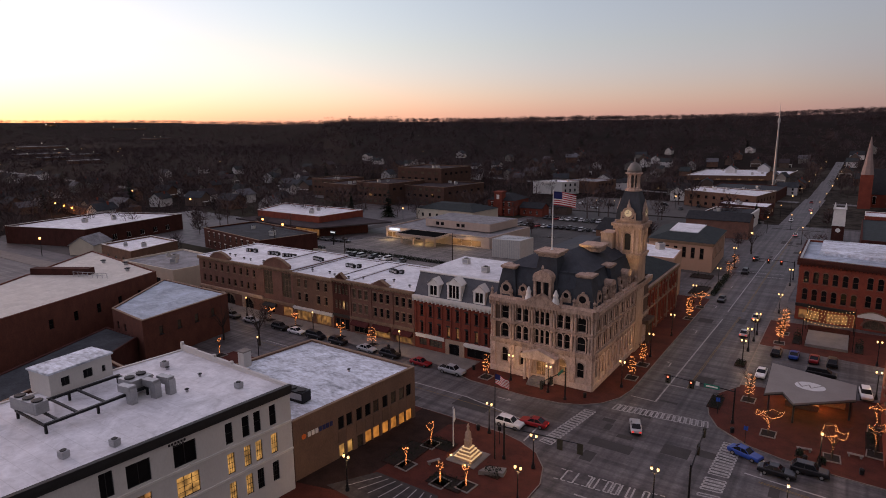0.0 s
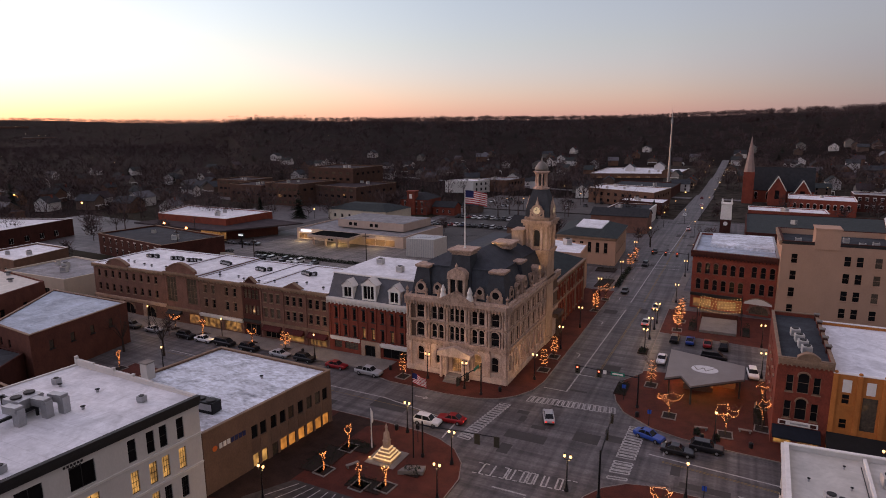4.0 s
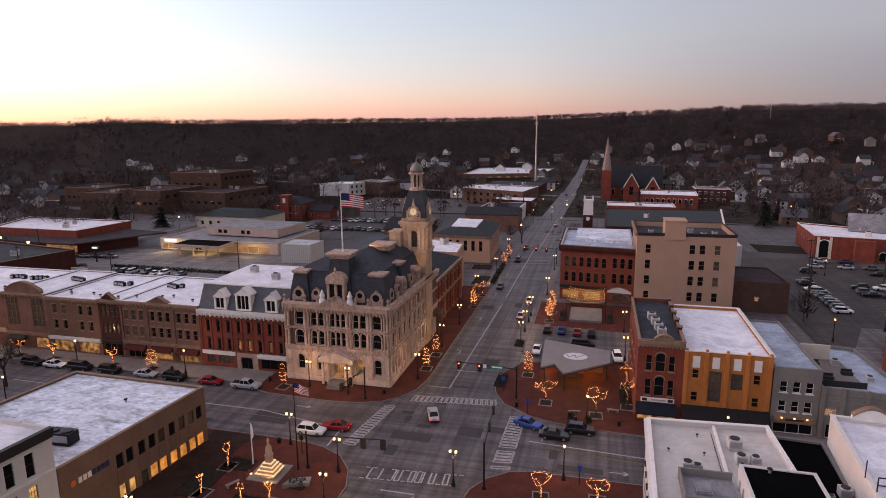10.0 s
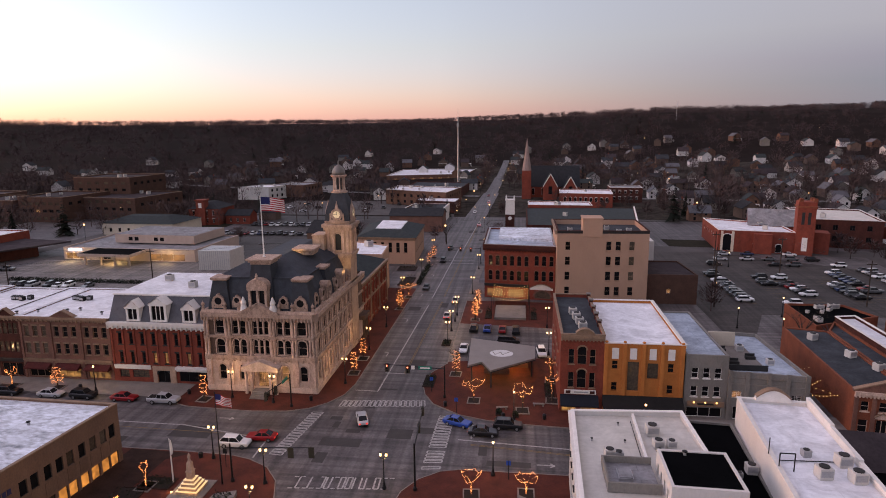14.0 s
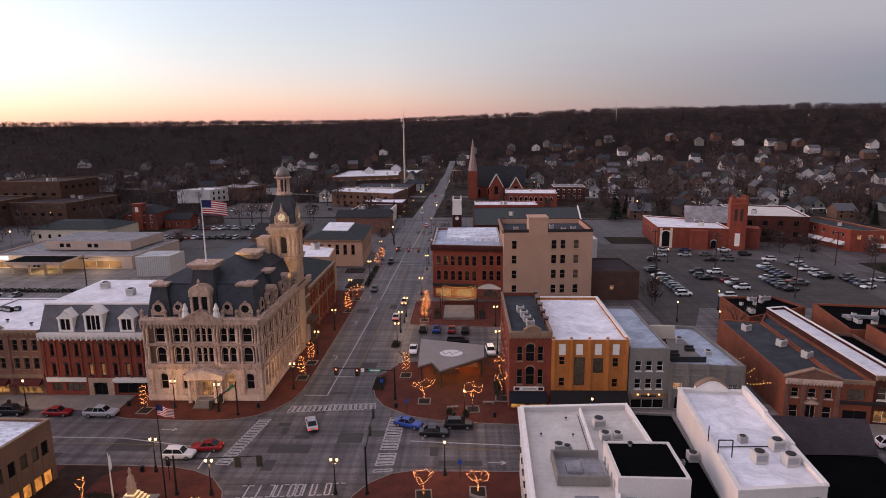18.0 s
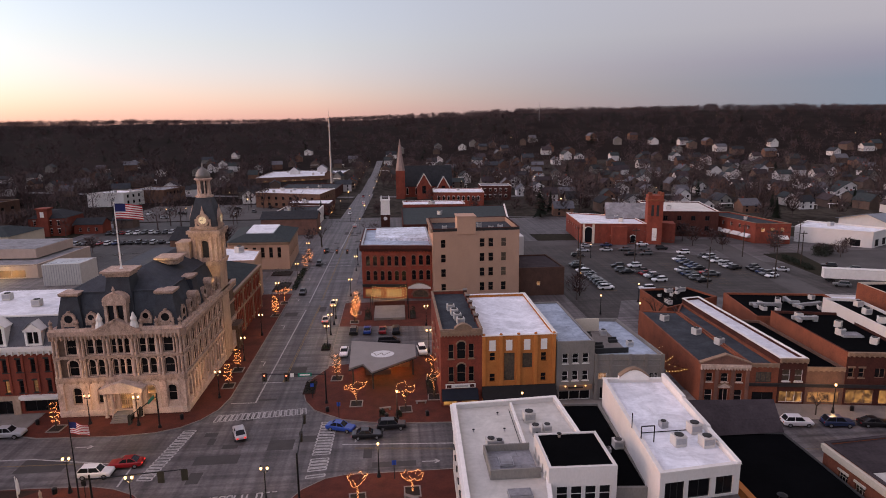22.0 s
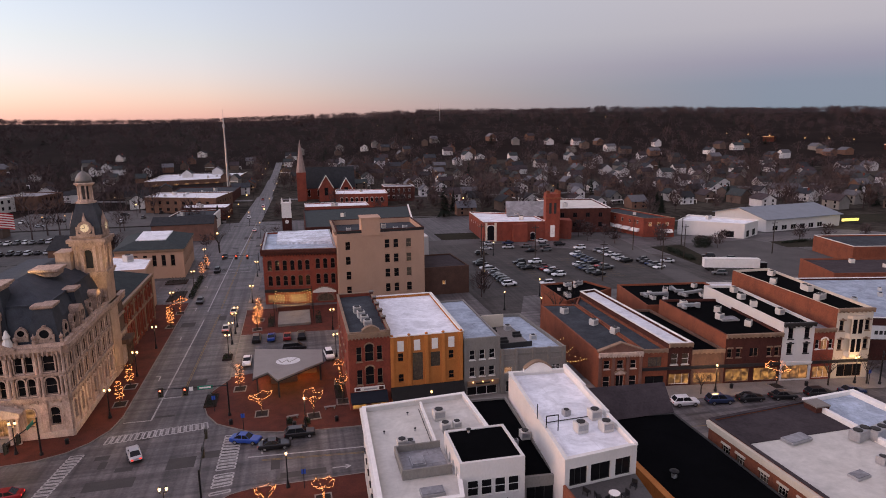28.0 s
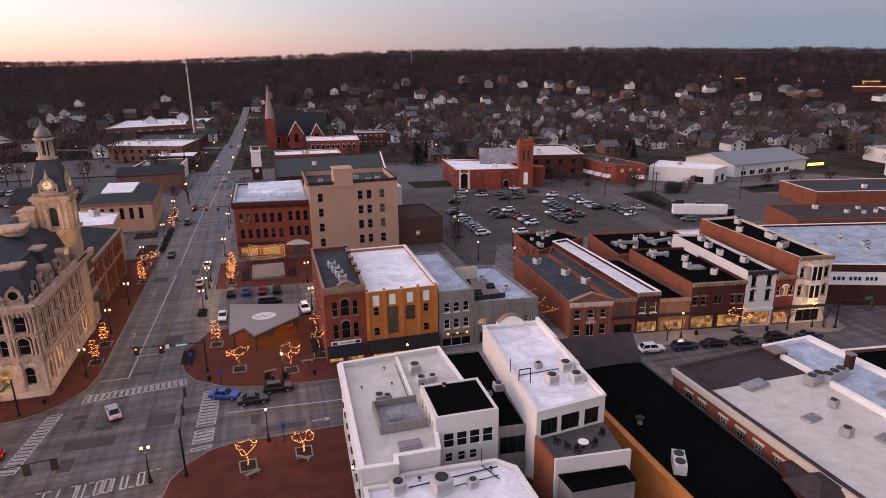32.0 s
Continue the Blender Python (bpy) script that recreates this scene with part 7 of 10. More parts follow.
for x, y, s2 in ((10.0, 52.8, 1.3), (14.3, 51.6, 1.7), (17.6, 51.4, 0.9)):
    ac_unit(x, y, 8.0, s2, 10)
vent(20.2, 53.0, 8.0, 0.8, 0.12)
vent(12.5, 53.8, 8.0, 0.6, 0.12)
pp = root("roof_pipe", 14, 54, 8.0, "black pipe run along the parapet", "pipe")
part("run", MB().tube((11.2, 53.0, 8.12), (21.2, 53.6, 8.12), 0.06).tube((20.6, 51.6, 8.12), (19.6, 54.3, 8.12), 0.06).tube((19.6, 54.3, 8.12), (19.6, 54.3, 10.2), 0.05).tube((15.6, 51.8, 8.12), (20.8, 52.2, 8.12), 0.05), METAL_DARK, pp)
t = building("brick_stair", "dark red brick stair yard wall beside the balcony", "building", [(23.5, 42), (27.9, 42), (27.9, 54.3), (24.2, 58.2)], 3.8, BRICK_DARK, ROOF_PURPLE, {}, 0.6, None)
# black roofed hall; western glow is put into its clay brick party wall's colour
q = [(39.0, 30), (52.0, 30), (52.8, 74.3), (39.3, 76)]
t = building("black_roof_hall", "low hall with a wide black roof", "building", q, 6.0, DARK_TRIM, ROOF_BLACK, {}, 0.1, None)
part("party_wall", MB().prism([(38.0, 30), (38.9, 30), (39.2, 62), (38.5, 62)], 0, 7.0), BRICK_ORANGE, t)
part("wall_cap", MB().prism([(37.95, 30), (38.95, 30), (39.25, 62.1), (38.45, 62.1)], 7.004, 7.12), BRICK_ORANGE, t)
pr = MB()
pr.face((39.3, 74.2, 6.05), (52.8, 74.3, 6.05), (53.6, 78.4, 9.0), (38.5, 79.6, 9.0))
pr.face((53.6, 78.4, 9.0), (52.8, 74.3, 6.05), (53.6, 78.4, 0.1))
pr.face((38.5, 79.6, 0.1), (53.6, 78.4, 0.1), (53.6, 78.4, 9.0), (38.5, 79.6, 9.0))
part("sloped_roof", pr, ROOF_PURPLE, t)
ac_unit(41.8, 50.2, 5.9, 1.4, 60, METAL_BEIGE, 2, "white rooftop unit with a hooded intake on a black roof")
vent(42.8, 59.4, 5.9, 1.0, 0.35)
q = [(54.2, 30), (82, 30), (80, 70.0), (53.8, 67.8)]
f = [(u, 3.6, 1.5, 2.3, "grid sill lintel", GLASS_BLIND if k % 3 else GLASS) for k, u in enumerate((3.6, 6.3, 10.4, 13.4, 16.4, 19.5, 22.6, 25.7, 28.8))]
t = building("brick_office", "brick office with cream cornice, white roof and multi-pane windows", "office building", q, 8.0, BRICK_CLAY, ROOF_CREAM, {3: f}, 0.25, ROOF_PURPLE, CREAM)
band(t, "cornice", q[3], q[0], 6.9, 7.9, 0.5, CREAM)
part("dark_roof", MB().prism([(54.6, 61), (70.5, 61), (70.2, 69.2), (54.4, 67.4)], 7.76, 7.86), ROOF_PURPLE, t)
part("blue_roof", MB().prism([(71, 44), (79.9, 40), (79.2, 69.4), (71, 68.8)], 7.76, 7.84), ROOF_BLUE, t)
part("roof_kerb", MB().prism([(70.4, 40), (71.0, 40), (71.0, 69.4), (70.4, 69.3)], 7.76, 8.5).prism([(79.9, 40), (80.9, 40), (80.1, 69.9), (79.2, 69.8)], 7.76, 8.5).prism([(71.0, 68.85), (79.2, 69.45), (79.2, 69.95), (71.0, 69.4)], 7.76, 8.4), WHITE_TRIM, t)
for x, y, s, n in ((69.2, 58.5, 1.4, 2), (72.4, 58.4, 1.4, 3), (66.5, 53, 1.0, 1), (62.5, 47.5, 1.1, 1)):
    ac_unit(x, y, 7.8, s, 15, METAL_GREY, n)
skylight(61, 60.2, 7.87, 3.6, 1.8, 10)
skylight(61.5, 51.5, 7.76, 2.2, 1.4, 10)
skylight(66, 45.5, 7.76, 2.0, 1.6, 10)
skylight(75, 52, 7.85, 2.0, 3.0, 10)
chimney(77.2, 60.3, 7.84, 2.2, BRICK_DARK, 0.9)
chimney(70.5, 66.8, 7.86, 0.8, BRICK_DARK, 2.2)
t = building("hipped_annexe", "small dark hipped roof annexe with a white gable", "building", [(47.5, 34), (54.1, 34), (54.0, 46.5), (52.1, 46.5)], 7.0, BRICK_DARK, ROOF_PURPLE, {}, 0.02, None)
part("hip_roof", MB().lathe(52.4, 41.6, [(3.4, 7.0), (3.4, 7.1), (0.8, 8.6)], 4, radians(45)), ROOF_PURPLE, t)
t = building("brick_office", "clay brick corner block with a dark roof", "office building", [(83, 40), (130, 34), (140, 60), (82, 67.5)], 6.5, BRICK_CLAY, ROOF_BLACK, {}, 0.5, WHITE_TRIM)

# ---- plaza head: red brick hotel and the tan block ----
q = [(-9.6, 171), (10.1, 168.2), (10.1, 200), (-9.6, 200)]
f = row(6, 0.7, 12.9, 9.5, 1.2, 2.8, "sash sill arch") + row(6, 0.7, 12.9, 5.2, 1.2, 2.8, "sash sill arch") + row(3, 13.7, 19.8, 9.8, 1.2, 2.8, "sash sill arch") + row(3, 13.7, 19.8, 5.5, 1.2, 2.8, "sash sill arch")
f += [(3, 0.4, 4.5, 2.3, "mull3", LIT_SOFT), (9, 0.4, 4.5, 2.3, "mull3", LIT_SOFT), (16.5, 0.4, 4.5, 2.3, "mull3 arch", GLASS_BLIND)]
t = building("brick_hotel", "red brick hall with arched windows and frosted roof", "building", q, 15.4, BRICK_RED, ROOF_BLUE, {0: f, 3: row(9, 1.5, 28, 9.5, 1.0, 2.5, "sash sill arch") + row(9, 1.5, 28, 5.3, 1.0, 2.5, "sash sill arch")}, 0.5, METAL_GREY, BRICK_ROSE)
band(t, "cornice", q[0], q[1], 13.9, 15.3, 0.6, BRICK_DARK, dentils=0.8)
band(t, "cornice", q[3], q[0], 13.9, 15.3, 0.6, BRICK_DARK, dentils=0.8)
band(t, "shop_fascia", q[0], q[1], 3.4, 4.2, 0.5, DARK_TRIM, 0, 12.6)
gable_front(t, q[0], q[1], 13.0, 19.4, 3.0, 1.5, WHITE_TRIM, True, 0.1)
part("upper_roof", MB().prism([(-6, 180), (9.6, 178), (9.6, 199), (-6, 199)], 14.9, 15.7), ROOF_FROST, t)
q = [(10.2, 164.8), (34.3, 165.6), (34.3, 186), (10.2, 186)]
f = []
for zz in (15.2, 11.1, 6.95, 2.75):
    f += [(2.85, zz, 1.35, 2.3, "sash sill", GLASS), (13.65, zz, 1.4, 2.4, "sash sill", GLASS), (16.1, zz, 1.4, 2.4, "sash sill", GLASS), (19.7, zz, 1.45, 2.4, "sash sill", GLASS_BLIND if zz > 3 else GLASS)]
t = building("tan_block", "tall plain tan rendered block with a roof tower", "office building", q, 20.4, TAN, ROOF_DARK, {0: f, 3: row(4, 2, 19, 15.2, 1.3, 2.3) + row(4, 2, 19, 11.1, 1.3, 2.3)}, 1.4, BRICK_DARK, TAN)
band(t, "cornice", q[3], q[0], 19.6, 20.5, 0.6, TAN_TRIM, dentils=0.8)
band(t, "parapet_band", q[0], q[1], 19.75, 20.45, 0.06, DARK_TRIM)
part("roof_tower", MB().box(16.9, 164.9, 18.9, 22.0, 170.5, 23.6).box(16.7, 164.7, 23.6, 22.2, 170.7, 23.9), TAN, t)
for x, y in ((27, 170), (30, 172), (24.5, 176), (14, 172)):
    ac_unit(x, y, 19.0, 1.2)
t = building("dark_annexe", "low dark annexe beside the tan block", "building", [(34.5, 168), (48, 168), (47, 186), (34.5, 186)], 8.2, BRICK_UMBER, ROOF_PURPLE, {0: [(6, 3, 1, 1.2, "sash", LIT_SOFT)]}, 0.4, None)
part("white_stair", MB().box(34.5, 186.2, 0, 40, 194, 14), WHITE_RENDER, t)


# ---- street lamps ----
def lamp_proto(globes):
    t = new("street_lamp")
    tagged(t, "black cast iron street lamp with %s glowing globe%s" % (("twin", "s") if globes == 2 else ("a single", "")), "street lamp", "street lamps")
    part("base", MB().lathe(0, 0, [(0.3, 0), (0.3, 0.25), (0.2, 0.5), (0.14, 1.0)], 10), METAL_DARK, t)
    part("post", MB().lathe(0, 0, [(0.1, 1.0), (0.075, 4.4), (0.11, 4.45), (0.06, 4.6)], 8), METAL_DARK, t)
    if globes == 2:
        part("arm", MB().tube((-0.4, 0, 4.5), (0.4, 0, 4.5), 0.045).tube((-0.4, 0, 4.5), (-0.4, 0, 4.75), 0.05).tube((0.4, 0, 4.5), (0.4, 0, 4.75), 0.05), METAL_DARK, t)
        xs = (-0.4, 0.4)
    else:
        xs = (0.0,)
    for x in xs:
        g = part("globe", MB().ball(x, 0, 5.0, 0.18, 10, 6, 1.3), BULB, t, smooth=True)
        part("finial", MB().lathe(x, 0, [(0.1, 5.23), (0.12, 5.28), (0.03, 5.45)], 8), METAL_DARK, g)
    return t


twin, single = lamp_proto(2), lamp_proto(1)
TWIN = [(-51.3, 98.9), (-43.0, 97.6), (-32.5, 107.0), (-32.3, 125.2), (-31.9, 141.1), (-33.5, 171.2), (-31.8, 196), (-34.2, 73.1), (-32.3, 64.5), (-44.5, 78.6), (-52.7, 54.6), (-17.6, 73.6), (-15.6, 131), (-15.7, 139.5), (-15.6, 147), (-15.6, 152), (-13.2, 173),
        (7.0, 144), (6.6, 125.7), (6.9, 62.3), (99.6, 86.8), (-13.5, 205), (-13, 235), (-33, 232)]
SINGLE = [(-78, 98.7), (-104, 98.7), (-128, 98.7), (-150, 98.7), (-3.15, 78.4), (-0.45, 95.3), (72.3, 90.2), (52, 148), (59, 140), (66, 158), (54, 172), (71, 215), (-101, 80), (20, 92.5), (-88, 72)]
for n, (x, y) in enumerate(TWIN):
    if n == 0:
        twin.matrix_basis = pose(x, y, 0.15)
    else:
        copy_thing(twin, pose(x, y, 0.15, 0, 0, 0 if x < 0 else 10))
for n, (x, y) in enumerate(SINGLE):
    if n == 0:
        single.matrix_basis = pose(x, y, 0.15)
    else:
        copy_thing(single, pose(x, y, 0.15))
for n, (x, y) in enumerate(TWIN[:17] + [(7.0, 144), (6.6, 125.7), (99.6, 86.8), (-78, 98.7), (-104, 98.7), (-128, 98.7), (-3.15, 78.4), (-0.45, 95.3), (72.3, 90.2)]):
    lp = bpy.data.lights.new("street_lamp_light", "POINT")
    lp.energy, lp.color, lp.shadow_soft_size = 36, (1.0, 0.58, 0.26), 0.3
    lo = new("street_lamp_light", lp)
    lo.location = (x, y, 4.2)


# ---- young street trees wound with light strings ----
def bare_tree(name, x, y, z, h, spread, lights, label, seed, group="lit trees", limbs=7, twigs=True, wood=None):
    rnd = random.Random(seed)
    t = root(name, x, y, z, label, "tree", group)
    tr, cr, ls = MB(), MB(), MB()
    th = h * 0.42
    tr.lathe(x, y, [(0.16 * h / 5, z), (0.1 * h / 5, z + th)], 7)
    path = []
    for k in range(limbs):
        a = 2 * math.pi * k / limbs + rnd.uniform(-0.3, 0.3)
        p = Vector((x, y, z + th * rnd.uniform(0.8, 1.0)))
        d = Vector((math.cos(a) * spread, math.sin(a) * spread, h * rnd.uniform(0.35, 0.6)))
        q = p + d * 0.5 + Vector((0, 0, 0.1 * h))
        e = p + d
        tr.tube(p, q, 0.05 * h / 5, 5, 0.035 * h / 5)
        cr.tube(q, e, 0.035 * h / 5, 4, 0.012)
        path.append((p, q, e))
        for j in range(6 if twigs else 3):
            s = rnd.uniform(0.1, 1)
            b = q + (e - q) * s
            w = Vector((rnd.uniform(-1, 1), rnd.uniform(-1, 1), rnd.uniform(0.1, 1))) * h * 0.2
            cr.tube(b, b + w, 0.02, 3, 0.006)
            for m in range(2):
                b2 = b + w * rnd.uniform(0.4, 0.9)
                cr.tube(b2, b2 + Vector((rnd.uniform(-1, 1), rnd.uniform(-1, 1), rnd.uniform(0, 1))) * h * 0.1, 0.012, 3, 0.004)
    part("trunk", tr, wood or BARK, t)
    part("crown", cr, wood or BARK, t)
    if lights:
        def string(points, r=0.013):
            for p, q in zip(points, points[1:]):
                ls.tube(p, q, r, 3)
        # close turns up the trunk, then loose loops over the crown
        string([Vector((x + 0.11 * math.cos(1.05 * k), y + 0.11 * math.sin(1.05 * k), z + 0.1 + th * k / 44)) for k in range(45)])
        if lights == 2:
            loops = 5
            for w in range(1 + (h > 5.2)):
                string([Vector((x + spread * (0.95 - 0.55 * abs(k / (loops * 7) - 0.3)) * math.cos((1 - 2 * w) * 0.9 * k) * rnd.uniform(0.6, 1.15),
                                y + spread * (0.95 - 0.55 * abs(k / (loops * 7) - 0.3)) * math.sin((1 - 2 * w) * 0.9 * k) * rnd.uniform(0.6, 1.15),
                                z + h * (0.22 + 0.76 * k / (loops * 7)) + rnd.uniform(-0.2, 0.2))) for k in range(loops * 7)])
        else:
            tips = sorted(path, key=lambda g: math.atan2(g[2].y - y, g[2].x - x))
            for (p, q, e), (p1, q1, e1) in zip(tips, tips[1:] + tips[:1]):
                mid = (e + e1) / 2 + Vector((0, 0, -rnd.uniform(0.1, 0.5)))
                if rnd.random() < 0.45:
                    string([p, p + (q - p) * 0.5 + Vector((0.06, 0.05, 0.05)), q, q + (e - q) * 0.5 + Vector((-0.06, 0.05, 0.06)), e])
                string([e, (e + mid) / 2 + Vector((0, 0, -0.12)), mid, (e1 + mid) / 2 + Vector((0, 0, -0.1)), e1])
                if rnd.random() < 0.2:
                    string([mid, (mid + q1) / 2 + Vector((0, 0, 0.15)), q1])
        part("light_string", ls, BULB_STRING, t, "warm orange light string")
    return t


BARK = material("bark", (0.06, 0.045, 0.037), (0.03, 0.024, 0.02), 0.95, 3, 18, 0.3)
SOIL = material("soil", (0.03, 0.022, 0.018), (0.018, 0.014, 0.012), 0.95, 2, 9, 0.4)


def bed(x, y, w, d, rz=0, z=0.15, edge=None):
    t = root("planting_bed", x, y, z, "square planting bed of dark soil with a stone edge", "planting bed", "planting beds")
    m = pose(x, y, z, 0, 0, rz)
    part("soil", MB().box(-w / 2, -d / 2, 0, w / 2, d / 2, 0.06, m), SOIL, t)
    part("edge", MB().box(-w / 2 - 0.18, -d / 2 - 0.18, 0, w / 2 + 0.18, -d / 2, 0.14, m).box(-w / 2 - 0.18, d / 2, 0, w / 2 + 0.18, d / 2 + 0.18, 0.14, m)
         .box(-w / 2 - 0.18, -d / 2, 0, -w / 2, d / 2, 0.14, m).box(w / 2, -d / 2, 0, w / 2 + 0.18, d / 2, 0.14, m), edge or CONCRETE, t)


LIT_TREES = [(-32.2, 112.1, 4.6, 0.9, 2), (-32.3, 119.9, 4.8, 0.9, 2), (-31.5, 156.4, 5.5, 1.0, 2), (-31.2, 168, 4.2, 2.2, 1), (-7.6, 101.9, 4.2, 2.0, 1), (1.0, 98.8, 4.8, 1.7, 1), (-12.0, 113.5, 5.2, 1.1, 2), (-10.7, 148.6, 6.0, 1.1, 2), (-10.5, 156, 6.0, 1.1, 2),
             (6.2, 103.2, 5.0, 1.2, 1), (6.4, 112, 4.8, 1.2, 1), (-5.8, 73.4, 3.6, 1.4, 1), (1.4, 74.3, 3.0, 1.5, 1), (-49.8, 63.8, 3.4, 0.5, 1), (-50.2, 70.6, 3.6, 0.6, 1), (-43.2, 62.8, 3.4, 0.5, 1), (-39.8, 64.0, 3.4, 0.5, 1),
             (-56.0, 97.6, 5.0, 0.8, 2), (-96, 99.6, 3.6, 1.0, 1), (-86.5, 99.6, 4.4, 1.4, 2), (-111, 99.6, 3.8, 0.9, 1), (-120, 99.6, 4.0, 1.2, 1), (-140, 99.6, 4.2, 0.7, 1), (-149, 99.6, 4.2, 1.2, 2), (84.5, 89.2, 4.8, 2.2, 1), (-31.3, 210, 5, 1.2, 2), (-31.3, 222, 5, 1.2, 2), (-110, 77, 4, 0.5, 1)]
for n, (x, y, h, sp, li) in enumerate(LIT_TREES):
    bed(x, y, 1.9, 2.2, random.uniform(-6, 6))
    bare_tree("street_tree", x, y, 0.2, h, sp, li, "small bare street tree wound with warm light strings", 100 + n, limbs=5 if sp < 1 else 8)
for n, (x, y, h) in enumerate(((69, 89.8, 4.2), (94, 87.2, 5.6), (101.5, 86, 5.4), (60.5, 134, 9), (-118, 84, 8), (-108, 86, 9), (-122, 99.6, 4.5), (78, 76, 4.5), (-30, 250, 9), (-12, 262, 8))):
    bare_tree("bare_tree", x, y, 0.1, h, h * 0.36, 0, "leafless brown tree standing by the street", 300 + n, "bare trees", 9)

# ---- traffic signals ----
YELLOW_CASE = material("signal_case", (0.05, 0.045, 0.03), (0.03, 0.028, 0.02), 0.6, 2, 9, 0.05)


def signal_head(x, y, z, rz, thing, on):
    m = pose(x, y, z, 0, 0, rz)
    h = part("signal_head", MB().box(-0.3, -0.16, -1.2, 0.3, 0.16, 0.1, m).box(-0.42, 0.16, -1.35, 0.42, 0.19, 0.25, m), YELLOW_CASE, thing)
    for k, nm in enumerate(("red", "amber", "green")):
        c = MB()
        c.face(*[tuple(m @ Vector((0.15 * math.cos(2 * math.pi * q / 10), -0.17, -0.12 - 0.42 * k + 0.15 * math.sin(2 * math.pi * q / 10)))) for q in range(10)])
        part("lens", c, SIGNAL_RED if on == "red" and k == 0 else (SIGNAL_GREEN if on == "green" and k == 2 else GLASS), h)


def mast(x, y, ax, ay, h, heads, label, face, on="red"):
    t = root("traffic_signal", x, y, 0.15, label, "traffic light", "traffic signals")
    part("post", MB().lathe(x, y, [(0.28, 0.15), (0.28, 0.5), (0.15, 0.7), (0.12, h + 0.6)], 8), METAL_DARK, t)
    part("arm", MB().tube((x, y, h), (x + ax, y + ay, h + 0.35), 0.1, 6, 0.06), METAL_DARK, t)
    for s in heads:
        signal_head(x + ax * s, y + ay * s, h - 0.1 + 0.35 * s, face, t, on)
    return t


GREEN_SIGN = material("green_sign", (0.02, 0.2, 0.13), (0.015, 0.15, 0.1), 0.5, 2, 9, 0)
t = mast(-12.9, 102.8, -11.2, 0.3, 5.6, (0.6, 0.94), "dark mast arm traffic signal showing red over the street", 0)
part("street_sign", MB().box(-17.6, 102.8, 5.3, -15.2, 102.86, 5.95), GREEN_SIGN, t, "green street name plate")
part("sign_letters", MB().box(-17.3, 102.77, 5.5, -15.5, 102.8, 5.75), WHITE_TRIM, t)
part("lane_sign", MB().box(-18.9, 102.75, 5.3, -18.3, 102.8, 6.0), WHITE_TRIM, t)
t = mast(-38.9, 73.1, 11.5, 0.6, 5.2, (0.74, 0.99), "dark mast arm traffic signal seen from behind", 180, "")
t = mast(-13.4, 73.7, -0.6, 11.5, 6.4, (0.55, 0.98), "tall dark mast arm traffic signal over the crossing", 90, "")
t = mast(-39.2, 96.4, -1.2, -7.5, 5.6, (0.6, 0.98), "dark mast arm traffic signal by the courthouse", 90, "")
part("street_sign", MB().box(-39.3, 93.2, 5.75, -39.2, 95.4, 6.3), GREEN_SIGN, t, "green street name plate")
t = mast(-13.4, 214, -12, 0.2, 5.6, (0.3, 0.6, 0.95), "far mast arm traffic signal showing red", 0)
t = mast(103.6, 85.2, 12.5, -6.5, 6.0, (0.4, 0.8), "mast arm traffic signal at the far crossing", 200, "red")
part("street_sign", MB().box(107.4, 83.2, 6.2, 109.2, 83.26, 6.75), GREEN_SIGN, t)
for x, y in ((-15.6, 105.1), (-1.0, 77.6), (-41.5, 76.5), (-10.2, 96.8), (101.5, 85.6)):
    t = root("sign_post", x, y, 0.15, "slim dark sign post at the kerb", "sign post", "sign posts")
    part("post", MB().lathe(x, y, [(0.06, 0.15), (0.05, 3.0)], 6), METAL_DARK, t)
    part("plate", MB().box(x - 0.3, y - 0.04, 2.3, x + 0.3, y - 0.02, 3.0), METAL_DARK if x < -40 else material("blue_sign", (0.03, 0.08, 0.35), (0.02, 0.06, 0.3), 0.5), t)

# ---- plaza pavilion with a folded roof ----
pv = root("pavilion", -3, 115, 0.15, "open plaza pavilion with an angular grey roof and emblem", "pavilion")
PR = [(-9.2, 108.7), (-6.7, 110.8), (-4.85, 106.7), (3.4, 113.6), (3.5, 120.2), (-9.7, 124.0)]
PAV_ROOF = material("pavilion_roof", (0.30, 0.265, 0.235), (0.24, 0.21, 0.188), 0.7, 0.4, 5, 0.05)
rf = MB()
rf.prism(PR, 3.75, 4.05)
part("roof", rf, PAV_ROOF, pv)
part("roof_edge", MB().prism([(p[0], p[1]) for p in inset(PR, -0.12)], 3.6, 3.74), DARK_TRIM, pv)
lg = MB()
lg.face(*[(-3.1 + 2.3 * math.cos(2 * math.pi * k / 20), 115.6 + 1.9 * math.sin(2 * math.pi * k / 20), 4.056) for k in range(20)])
part("emblem", lg, WHITE_TRIM, pv, "white oval emblem on the roof")
st = MB()
for x0, y0, x1, y1 in ((-4.9, 116.4, -4.3, 114.8), (-4.3, 114.8, -3.3, 116.2), (-3.3, 116.2, -2.9, 114.8), (-2.9, 114.8, -1.3, 116.8)):
    bars(st, [(x0, y0, x1, y1)], 0.22, 4.064)
part("emblem_stroke", st, PAV_ROOF, pv)
for x, y in ((-8.6, 110), (-4.8, 108), (2.8, 114), (2.9, 119.6), (-9, 122.8)):
    part("column", MB().lathe(x, y, [(0.16, 0.15), (0.14, 3.6)], 8), DARK_TRIM, pv)
part("back_wall", MB().box(-8.5, 121.5, 0.15, 2.5, 121.8, 3.5), BRICK_BROWN, pv)
part("counter", MB().box(-6.5, 114.5, 0.15, -1.5, 115.5, 1.2).box(-3, 118, 0.15, 2.2, 118.8, 1.2), BRICK_BROWN, pv)
